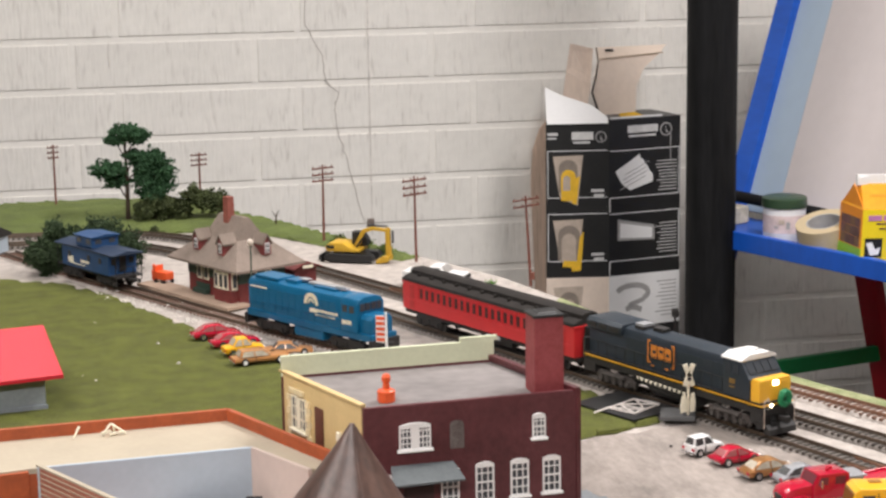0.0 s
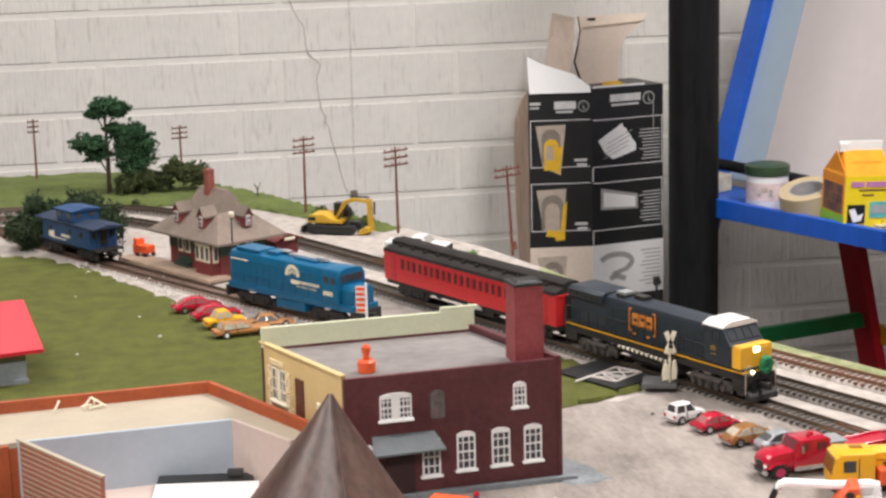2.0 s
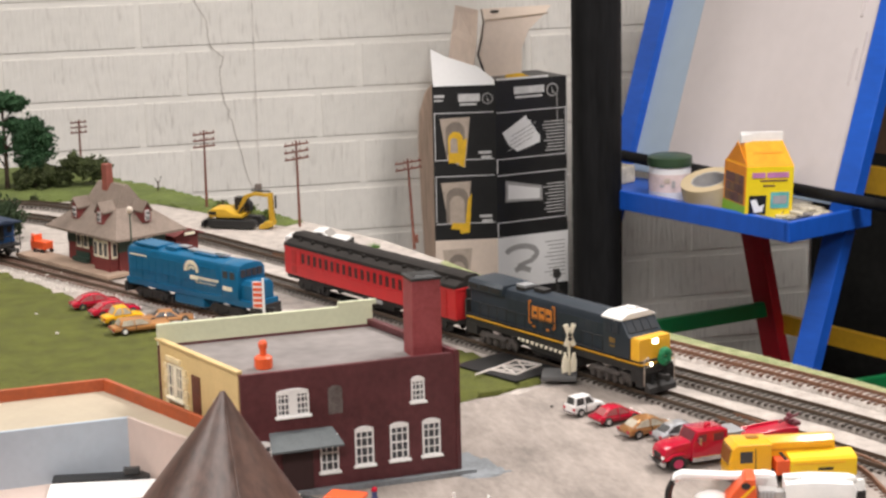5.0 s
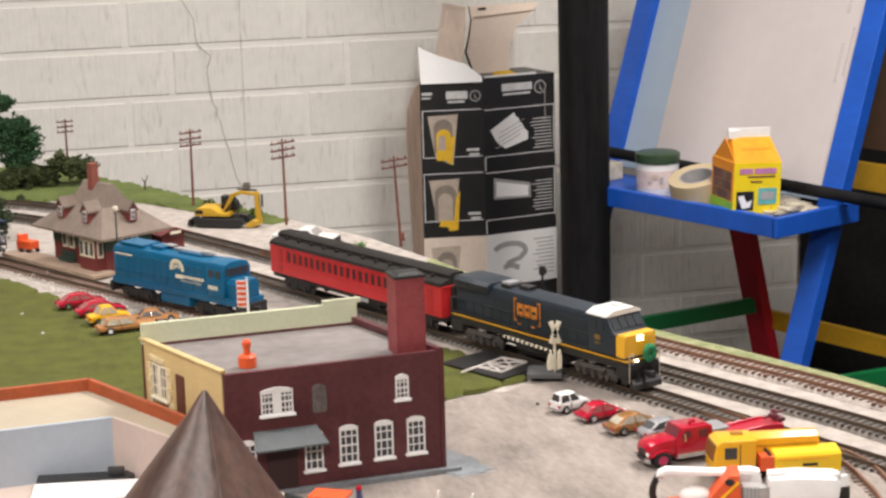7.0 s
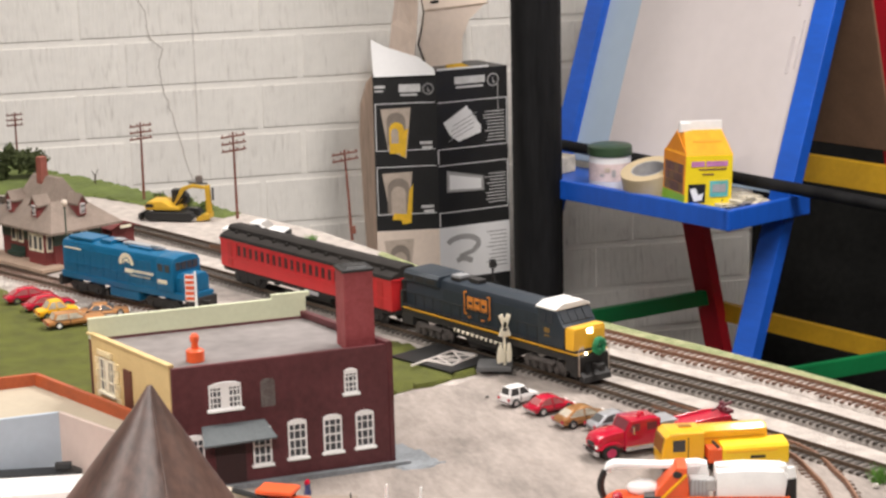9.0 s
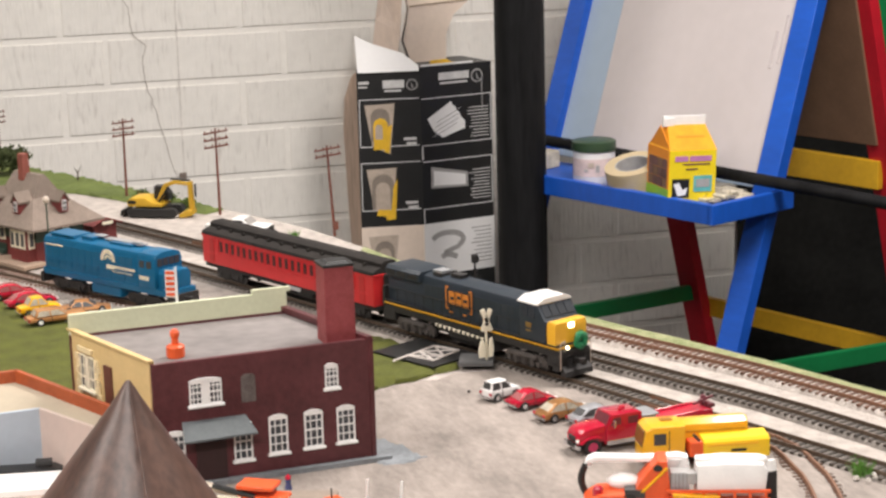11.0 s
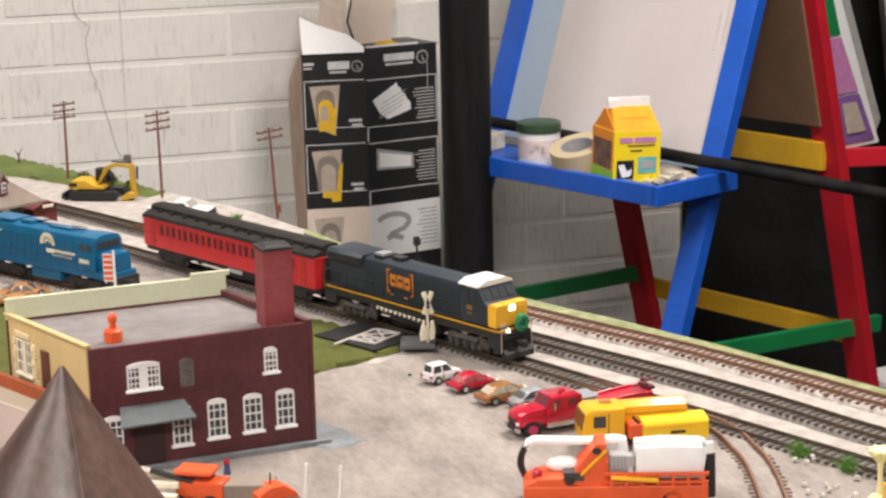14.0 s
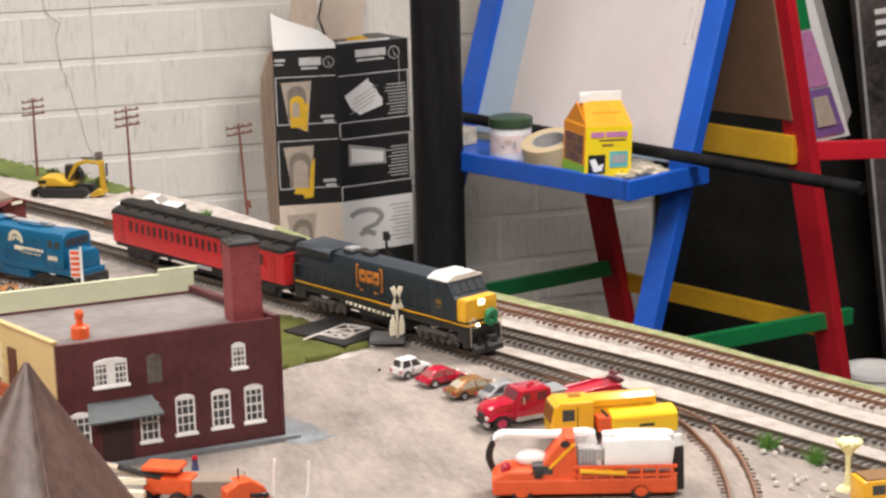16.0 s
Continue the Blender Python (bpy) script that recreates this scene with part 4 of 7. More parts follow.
part("bricked_window", Shape().extrude([(0.0633, 0.0595), (0.0737, 0.0595)] + [(0.0685 + 0.0052 * math.cos(math.pi * k / 8), 0.0772 + 0.003 * math.sin(math.pi * k / 8)) for k in range(9)], -0.0002, 0.001, "y"), mat("faded_opening", (0.085, 0.06, 0.055), 0.6, scale=110, vary=0.3, color2=(0.17, 0.15, 0.14)), brick).matrix_local = mf
part("door", Shape().box((0.0395, 0.0006, 0.019), (0.022, 0.0016, 0.03), bevel=0.0003), mat("dark_door", (0.03, 0.01, 0.01), 0.6), brick).matrix_local = mf
aw = part("awning", Shape().loft([[(0.0195, 0.0, 0.0505), (0.0195, 0.0, 0.0488), (0.0165, 0.018, 0.0400), (0.0165, 0.018, 0.0415)], [(0.0655, 0.0, 0.0505), (0.0655, 0.0, 0.0488), (0.0695, 0.018, 0.0405), (0.0695, 0.018, 0.0420)]]), AWNING, brick, "slate-grey sloping awning")
aw.matrix_local = mf
ch = part("chimney", Shape().box((0, 0, 0.119), (0.0225, 0.0225, 0.058), bevel=0.0004, taper=0.97), CHIMRED, brick, "tall square red brick chimney")
ch.matrix_local = pose(0.2895, -2.4035, 0, rz=5)
part("chimney_cap", Shape().box((0, 0, 0.1485), (0.0238, 0.0238, 0.0018), bevel=0.0004).box((0, 0, 0.1502), (0.017, 0.017, 0.0016), taper=0.75), BLACK, ch)
vent = thing("roof_ventilator", pose(0.1715, -2.4065, 0.0905), "orange-red plastic ventilator standing on the flat roof", "ventilator")
part("base", Shape().lathe([(0.0062, 0), (0.0066, 0.001), (0.0066, 0.008), (0.005, 0.0092), (0.0028, 0.0095)], seg=14), ORANGE, vent)
part("neck", Shape().lathe([(0.0026, 0.0092), (0.0024, 0.014), (0.0032, 0.015), (0.0034, 0.0185), (0.0018, 0.0205)], seg=12), ORANGE, vent)
flag = thing("flag", pose(0.1865, -2.3125, H + 0.008), "small striped flag on a white pole at the parapet", "flag")
part("pole", Shape().rod((0, 0, -0.004), (0, 0, 0.032), 0.0011, 0.0009, 8), WHITE, flag)
for k in range(5):
    part("stripe", Shape().loft([[(-0.0012, 0, 0.0285 - k * 0.0042), (-0.0012, 0.0005, 0.0285 - k * 0.0042), (-0.0012, 0.0005, 0.0262 - k * 0.0042), (-0.0012, 0, 0.0262 - k * 0.0042)], [(-0.0075, 0.001, 0.0290 - k * 0.0042), (-0.0075, 0.0015, 0.0290 - k * 0.0042), (-0.0075, 0.0015, 0.0266 - k * 0.0042), (-0.0075, 0.001, 0.0266 - k * 0.0042)]]), ORANGE, flag)
part("cloth", Shape().loft([[(-0.0012, 0.0006, 0.0295), (-0.0012, 0.001, 0.0295), (-0.0012, 0.001, 0.008), (-0.0012, 0.0006, 0.008)], [(-0.0078, 0.0016, 0.030), (-0.0078, 0.002, 0.030), (-0.0078, 0.002, 0.009), (-0.0078, 0.0016, 0.009)]]), WHITE, flag)
# yellow wall: stone-dressed window and door
sash_window(brick, ml, 0.029, 0.0565, 0.0225, 0.0255, 4, 3, False, True, CREAM)
TANSTONE = mat("tan_stone", (0.72, 0.6, 0.36), 0.7, scale=120, vary=0.2, per_object=0.15)
stone = part("stone", Shape().box((0, 0, 0), (0.0052, 0.002, 0.0046), bevel=0.0004), TANSTONE, brick)
stone.matrix_local = ml @ Matrix.Translation((0.0149, 0.0008, 0.048))
for k in range(7):
    for s in (0.0142, 0.0438):
        if k or s > 0.02:
            twin(stone, ml @ Matrix.Translation((s + (0.0012 if k % 2 else -0.0006), 0.0008, 0.048 + k * 0.0052)), brick)
part("lintel", Shape().box((0.026, 0.0008, 0.0855), (0.022, 0.002, 0.004), bevel=0.0004), TANSTONE, brick).matrix_local = ml
part("side_door", Shape().box((0.060, 0.0006, 0.058), (0.0115, 0.0016, 0.045), bevel=0.0003), mat("brown_door", (0.11, 0.035, 0.02), 0.6), brick).matrix_local = ml
part("wall_lamp", Shape().box((0.09, 0.0012, 0.066), (0.005, 0.0024, 0.007), bevel=0.0006), CREAM, brick).matrix_local = ml

# brown conical roof in the foreground
cone = thing("cone_roof", pose(0.1075, -2.704, 0), "glossy dark brown conical turret roof", "turret")
seg = 48


def cone_ring(cx, r, z):
    return [(cx + r * math.cos(2 * math.pi * (i + 0.35) / seg) * (1 + 0.006 * math.sin(5.1 * i)), r * math.sin(2 * math.pi * (i + 0.35) / seg), z) for i in range(seg)]


part("cone", Shape().loft([cone_ring(-0.0085, 0.0725, 0.06), cone_ring(-0.004, 0.0365, 0.111), cone_ring(-0.0008, 0.0098, 0.149), cone_ring(0, 0.0014, 0.1625)]), CONEBROWN, cone, smooth=True)
part("seam", Shape().rod((0.004, -0.072, 0.0615), (0.0002, -0.0018, 0.1615), 0.0009, 0.0005, 6), CONEBROWN, cone)
part("turret_wall", Shape().lathe([(0.062, 0.002), (0.062, 0.062)], seg=24), SIDING, cone)

# rust-edged flat building and open-topped brick box beside it
flat = thing("flat_roof_building", pose(0, 0, 0), "low model building with cream flat roof and rust-orange parapets", "building")
P0, P1, P2 = (0.0668, -2.2748), (-0.3000, -2.3099), (0.150, -2.444)
P3 = (P1[0] + 0.04, P1[1] - 0.10)
part("body", Shape().extrude([P0, P1, P3, (-0.084, -2.3705), (0.0785, -2.3535), (0.117, -2.420), (0.143, -2.432)], 0.004, 0.043), RUST, flat)
part("roof", Shape().extrude([(P0[0] - 0.003, P0[1] - 0.004), (P1[0], P1[1] - 0.004), P3, (-0.084, -2.3705), (0.0785, -2.3535), (0.117, -2.420), (0.143, -2.432)], 0.0432, 0.0472), ROOFCREAM, flat, "cream flat roof")
wall_between(P0, P1, 0.004, 0.0565, 0.004, RUST, "parapet", flat)
wall_between(P2, P0, 0.004, 0.0565, 0.004, RUST, "parapet", flat)
wall_between((P1[0] + 0.04, P1[1] - 0.1), (-0.085, -2.374), 0.004, 0.046, 0.004, RUST, "parapet", flat)
truss = Shape()
for a, b in (((0, 0, 0), (0.008, 0.002, 0.009)), ((0.008, 0.002, 0.009), (0.02, 0, 0.0)), ((0.006, 0, 0.0), (0.018, 0.0, 0.002)), ((-0.024, 0, 0.0), (-0.0185, 0.003, 0.009)), ((0.01, 0.0, 0.008), (0.0105, 0.004, 0.0)), ((-0.001, 0.0, 0.002), (0.008, 0.001, 0.003))):
    truss.rod(a, b, 0.0011, seg=6)
debris = part("wooden_sticks", truss, CREAM)
debris.matrix_world = pose(-0.032, -2.3005, 0.0484, rz=8) @ Matrix.Scale(0.9, 4)
tagged(debris, "loose cream plastic sticks lying on the flat roof", "scrap")
open_box = thing("open_topped_building", pose(0, 0, 0), "roofless model building with brick-sided walls and pale blue inside", "building")
A0, A1, A2 = (-0.079, -2.373), (0.0776, -2.358), (0.1143, -2.4233)
A3 = (A0[0] + 0.0575, A0[1] - 0.10)
OB = 0.0492
wall_between(A1, A0, 0.004, OB, 0.003, INNERBLUE, "rear_wall", open_box, "pale blue-grey inner wall")
wall_between(A2, A1, 0.004, OB, 0.003, INNERPINK, "side_wall", open_box, "beige inner wall")
mw, lw = wall_between(A0, A3, 0.004, OB, 0.003, SIDING, "brick_wall", open_box, "red brick outer wall")
wall_between(A3, (A2[0] + 0.02, A2[1] - 0.06), 0.004, 0.02, 0.003, SIDING, "front_wall", open_box)
for k in range(11):
    part("mortar_line", Shape().box((lw / 2, 0.0002, 0.006 + k * 0.004), (lw, 0.0006, 0.0007)), ROOFCREAM, open_box).matrix_local = mw
cop = Shape()
cop.box((lw / 2, -0.0015, OB + 0.0007), (lw + 0.003, 0.0036, 0.0014))
part("wall_top", cop, ROOFCREAM, open_box).matrix_local = mw
part("floor", Shape().extrude([A0, A1, A2, (A2[0] + 0.02, A2[1] - 0.06), A3], 0.0045, 0.006), INNERPINK, open_box)
crate = thing("loading_dock", pose(0.052, -2.392, 0.0061, rz=-8), "black-edged white loading dock inside the roofless building", "loading dock")
part("rim", Shape().box((0.0, 0.014, 0.003), (0.07, 0.016, 0.006), bevel=0.0006).box((0.022, 0.012, 0.0095), (0.012, 0.006, 0.005), bevel=0.001), BLACK, crate)
part("panel", Shape().box((0.002, -0.014, 0.0025), (0.075, 0.038, 0.005), bevel=0.0006), WHITE, crate)

# small barn with red roof
barn = thing("barn", pose(-0.1520, -2.0018, 0.004, rz=13), "small grey-blue barn with a bright red gable roof", "barn")
barn.scale = (1.4, 1.55, 1.25)
part("wall", Shape().extrude([(-0.04, 0.0), (-0.04, 0.026), (0.0, 0.044), (0.04, 0.026), (0.04, 0.0)], -0.042, 0.042, "x"), BARNGREY, barn)
for sy in (-1, 1):
    part("roof", Shape().extrude([(sy * 0.0495, 0.0235), (sy * 0.0495, 0.0262), (0.0, 0.0492), (0.0, 0.0462)], -0.052, 0.052, "x", bevel=0.0005), BARNRED, barn, "bright red roof")
part("door", Shape().box((-0.005, -0.0403, 0.0145), (0.02, 0.0012, 0.018)), BLACK, barn)
part("sill_board", Shape().box((0, -0.0405, 0.0015), (0.086, 0.0012, 0.003)), BARNGREY, barn)

# grey shed at the far end
shed = thing("grey_shed", pose(-0.178, -1.272, 0.002, rz=-30), "pale blue-grey model shed with a dark roof", "shed")
part("wall", Shape().box((0, 0, 0.011), (0.06, 0.04, 0.022)), INNERBLUE, shed)
part("roof", Shape().extrude([(-0.025, 0.021), (-0.025, 0.023), (0.0, 0.034), (0.025, 0.023), (0.025, 0.021)], -0.034, 0.034, "x"), DARK, shed)
part("window", Shape().box((0, -0.0202, 0.009), (0.03, 0.0008, 0.007)), GLASSDARK, shed)

# station
station = thing("station", pose(0.1221, -1.6101, 0.003, rz=-60), "maroon railway station with brown hipped shingle roof and dormers", "station")
station.scale = (1.12, 0.97, 1.45)
SX, SY = 0.045, 0.031
part("wall", Shape().box((0, 0, 0.0145), (2 * SX, 2 * SY, 0.029), bevel=0.0005), STATIONRED, station, "maroon plank walls")
part("upper_wall", Shape().box((0, 0, 0.0225), (2 * SX + 0.001, 2 * SY + 0.001, 0.013)), STATIONGREEN, station)
part("bay", Shape().box((0.028, -SY - 0.005, 0.0135), (0.028, 0.012, 0.027), bevel=0.0006), STATIONRED, station)
ex, ey = SX + 0.017, SY + 0.017
prof = [((ex, ey), 0.0285), ((SX * 0.62, SY * 0.62), 0.0465), ((0.022, 0.003), 0.0625)]
part("roof", Shape().loft([[(sx * a, sy * b, z) for sx, sy in ((-1, -1), (1, -1), (1, 1), (-1, 1))] for (a, b), z in prof]).box((0, 0, 0.0278), (2 * ex, 2 * ey, 0.0018)), SHINGLE, station, "hipped brown-grey shingle roof")
part("chimney", Shape().box((-0.004, -0.004, 0.059), (0.0095, 0.0105, 0.036), taper=0.82, bevel=0.0004), mat("station_chimney", (0.24, 0.07, 0.05), 0.7, scale=150, vary=0.25), station)
for x, y, deg in ((-0.022, -0.031, 0), (0.021, -0.031, 0), (0.0445, 0.004, 90)):
    dm = part("dormer", Shape().extrude([(-0.005, 0.0), (-0.005, 0.009), (0, 0.0145), (0.005, 0.009), (0.005, 0.0)], -0.006, 0.012, "y"), STATIONRED, station)
    dm.matrix_local = pose(x, y, 0.0365, rz=deg)
    part("dormer_roof", Shape().extrude([(-0.0068, 0.0075), (-0.0068, 0.009), (0, 0.0162), (0.0068, 0.009), (0.0068, 0.0075), (0, 0.0147)], -0.0075, 0.013, "y"), SHINGLE, dm)
    part("dormer_window", Shape().box((0, -0.0063, 0.0052), (0.0058, 0.0008, 0.0078)), WHITE, dm)
    part("dormer_pane", Shape().box((-0.0013, -0.0067, 0.0068), (0.0018, 0.0005, 0.0028)).box((0.0013, -0.0067, 0.0068), (0.0018, 0.0005, 0.0028)).box((-0.0013, -0.0067, 0.0032), (0.0018, 0.0005, 0.0028)).box((0.0013, -0.0067, 0.0032), (0.0018, 0.0005, 0.0028)), GLASSDARK, dm)


def plain_window(parent, m, w, h):
    o = part("window", Shape().box((0, 0, 0), (w, 0.001, h)), CREAM, parent)
    o.matrix_local = m
    part("pane", Shape().box((0, -0.0006, 0), (w * 0.62, 0.0006, h * 0.72)), GLASSDARK, o)
    return o


for x in (0.0195, 0.028, 0.0365):
    plain_window(station, Matrix.Translation((x, -SY - 0.0113, 0.0185)), 0.0072, 0.0135)
plain_window(station, Matrix.Translation((0.0425, -SY - 0.005, 0.0185)) @ rot_z(90), 0.0075, 0.0135)
for x in (-0.012, -0.024):
    plain_window(station, Matrix.Translation((x, -SY - 0.0008, 0.0195)), 0.0085, 0.0125)
for y in (-0.012, 0.008):
    plain_window(station, Matrix.Translation((SX + 0.0008, y, 0.0185)) @ rot_z(90), 0.0085, 0.0135)
part("bench", Shape().box((-0.018, -SY - 0.004, 0.0045), (0.024, 0.006, 0.003)).box((-0.018, -SY - 0.0012, 0.0075), (0.024, 0.001, 0.006)), STATIONGREEN, station)
annex = thing("freight_annex", pose(0.188, -1.588, 0.003, rz=-61), "low maroon canopy roof with a pale name board beside the station", "canopy")
part("roof", Shape().extrude([(-0.02, 0.027), (0.0, 0.0345), (0.02, 0.027), (0.02, 0.0255), (0.0, 0.0325), (-0.02, 0.0255)], -0.03, 0.03, "x"), STATIONRED, annex)
part("gable", Shape().extrude([(-0.018, 0.026), (0.0, 0.0327), (0.018, 0.026)], 0.024, 0.026, "x").box((0, 0, 0.013), (0.05, 0.03, 0.026)), STATIONRED, annex)
part("name_board", Shape().box((0.0308, 0.0, 0.0285), (0.001, 0.014, 0.0032)), CREAM, annex)
plat = part("station_platform", Shape().box((0, 0, 0.002), (0.185, 0.03, 0.004), bevel=0.0006), PLATFORM)
plat.matrix_world = pose(0.072, -1.605, 0.002, rz=-60)
tagged(plat, "tan station platform beside the track", "platform")

# platform lamp
lamp = thing("lamp_post", pose(0.1322, -1.70, 0.004) @ Matrix.Diagonal((1.1, 1.1, 1.23, 1)), "dark green lamp post with a white globe", "lamp post")
part("post", Shape().lathe([(0.0022, 0), (0.0018, 0.006), (0.0009, 0.009), (0.0008, 0.056), (0.0018, 0.0575)], seg=10), STATIONGREEN, lamp)
part("globe", Shape().ball((0, 0, 0.0606), 0.0033, 2), GLOBE, lamp, "round white globe", smooth=True)
bin_ = part("waste_bin", Shape().box((0, 0, 0.006), (0.008, 0.008, 0.012), bevel=0.0008), STATIONGREEN)
bin_.matrix_world = pose(0.130, -1.655, 0.0035)
tagged(bin_, "small dark green bin on the platform", "bin")

# handcar and its seated figure of plain shapes
cart = thing("orange_handcar", pose(0.044, -1.535, 0.004, rz=-50), "orange-red baggage cart by the station", "cart")
part("bed", Shape().box((0, 0, 0.01), (0.02, 0.013, 0.009), bevel=0.001), ORANGE, cart)
part("back", Shape().box((-0.009, 0, 0.017), (0.002, 0.013, 0.008), bevel=0.0006), ORANGE, cart)
for x in (-0.006, 0.006):
    part("wheel", Shape().rod((x, -0.0075, 0.003), (x, -0.006, 0.003), 0.003).rod((x, 0.006, 0.003), (x, 0.0075, 0.003), 0.003), DARK, cart)
fig = part("toy_figure", Shape().lathe([(0.0022, 0), (0.003, 0.006), (0.0034, 0.013), (0.002, 0.0155), (0.0019, 0.017), (0.0024, 0.019), (0.001, 0.0212)], seg=8), ORANGE)
fig.matrix_world = pose(0.0335, -1.522, 0.004)
tagged(fig, "tiny orange model figure standing by the cart", "figurine")
fig2 = part("toy_figure", Shape().lathe([(0.0016, 0), (0.002, 0.006), (0.0026, 0.012), (0.0018, 0.0155), (0.002, 0.0165), (0.0021, 0.018), (0.001, 0.02)], seg=8), mat("figure_blue", (0.05, 0.06, 0.16), 0.6))
fig2.matrix_world = pose(0.232, -2.4959, 0.003)
tagged(fig2, "tiny blue-clad model figure on the parking ground", "figurine")
hat = part("red_hat", Shape().lathe([(0.0022, 0.0), (0.0022, 0.0016), (0.001, 0.003)], seg=8), CARRED, fig2)
hat.location = (0, 0, 0.0185)

# ---- crossing, signal, poles ----
gate = thing("crossing_gate", pose(0.4590, -2.2165, 0.004), "white level-crossing gate with striped boom and crossbuck", "crossing gate")
part("base", Shape().box((-0.006, 0.009, 0.0022), (0.03, 0.028, 0.0044), rot_z(-20), bevel=0.001), mat("gate_base", (0.1, 0.1, 0.1), 0.7), gate)
part("post", Shape().rod((0, 0, 0.002), (0, 0, 0.041), 0.0012, seg=8), CREAM, gate)
part("counterweight", Shape().extrude([(-0.0072, 0.007), (-0.0078, 0.013), (-0.0062, 0.0215), (-0.0035, 0.0225), (-0.0012, 0.0155), (-0.0016, 0.0075)], -0.004, -0.0015, "y", bevel=0.0007), CREAM, gate)
part("counterweight", Shape().extrude([(0.0012, 0.0065), (0.001, 0.015), (0.0024, 0.0235), (0.0048, 0.024), (0.006, 0.016), (0.0055, 0.0075)], -0.003, -0.0005, "y", bevel=0.0007), CREAM, gate)
for s in (-1, 1):
    part("crossbuck", Shape().box((0, -0.0018, 0.0395), (0.0042, 0.0014, 0.0205), Matrix.Rotation(radians(21 * s), 4, "Y"), bevel=0.0003), CREAM, gate)
part("signal_lamp", Shape().ball((0, -0.003, 0.0365), 0.002, 1), DARK, gate)
boom = part("boom", Shape().box((0, 0, 0), (0.058, 0.0012, 0.0021)), CREAM, gate, "black and white striped boom")
boom.matrix_local = Matrix.Translation((-0.0155, 0.0225, 0.0242)) @ rot_z(124) @ Matrix.Rotation(radians(-5.5), 4, "Y")
for k in range(11):
    part("stripe", Shape().box((-0.026 + k * 0.0052, 0, 0), (0.0024, 0.0016, 0.0025), Matrix.Rotation(radians(30), 4, "Y")), BLACK, boom)
mat_ = thing("black_mat", pose(0.4185, -2.167, 0.0042, rz=28), "black base plate lying on the grass by the track", "base plate")
part("plate", Shape().box((0, 0, 0.0010), (0.056, 0.076, 0.0016), bevel=0.0004), BLACK, mat_)
lat = thing("white_lattice", pose(0.4235, -2.175, 0.0062, rz=38), "white plastic lattice truss lying on the black plate", "truss")
lw, lh = 0.0185, 0.0135
part("lattice_frame", Shape().box((0, lh, 0.0007), (2 * lw, 0.0016, 0.0014)).box((0, -lh, 0.0007), (2 * lw, 0.0016, 0.0014)).box((lw, 0, 0.0007), (0.0016, 2 * lh, 0.0014)).box((-lw, 0, 0.0007), (0.0016, 2 * lh, 0.0014)).box((-0.003, 0, 0.0007), (0.0014, 2 * lh, 0.0013)), TRUSSWHITE, lat)
for k in (-1, 1):
    part("brace", Shape().box((0.008, 0, 0.0008), (0.0014, 0.033, 0.0012), rot_z(40 * k)), TRUSSWHITE, lat)
    part("brace", Shape().box((-0.011, 0, 0.0008), (0.0012, 0.028, 0.0012), rot_z(28 * k)), TRUSSWHITE, lat)
part("rod", Shape().rod((-lw, lh, 0.001), (-0.040, lh, 0.0012), 0.001, seg=6), TRUSSWHITE, lat)
pebble = Shape().box((0, 0, 0.0009), (0.0028, 0.0024, 0.0018), rot_z(20), taper=0.6, bevel=0.0006)
peb = part("pebble", pebble, BLACK)
peb.matrix_world = pose(0.4219, -2.2879, 0.0034)
tagged(peb, "small black lump lying on the parking ground", "pebble")
sig = thing("signal", pose(0.505, -2.03, 0.003), "black trackside signal mast with round target", "railway signal")
part("mast", Shape().rod((0, 0, 0), (0, 0, 0.046), 0.0011, seg=8).box((0, 0, 0.004), (0.008, 0.008, 0.008), bevel=0.0006), BLACK, sig)
part("target", Shape().rod((0, -0.001, 0.0495), (0, -0.0025, 0.0495), 0.0038, seg=16).box((0, 0.0005, 0.05), (0.0055, 0.004, 0.008)), BLACK, sig)
lad = Shape()
for y in (-0.002, 0.002):
    lad.rod((0.0035, y, 0.002), (0.0018, y, 0.04), 0.0004, seg=5)
for k in range(9):
    lad.rod((0.0033 - k * 0.00018, -0.002, 0.006 + k * 0.004), (0.0033 - k * 0.00018, 0.002, 0.006 + k * 0.004), 0.0003, seg=5)
lad.rod((-0.004, 0, 0.032), (0.006, 0, 0.032), 0.0005, seg=5)
part("ladder", lad, BLACK, sig)

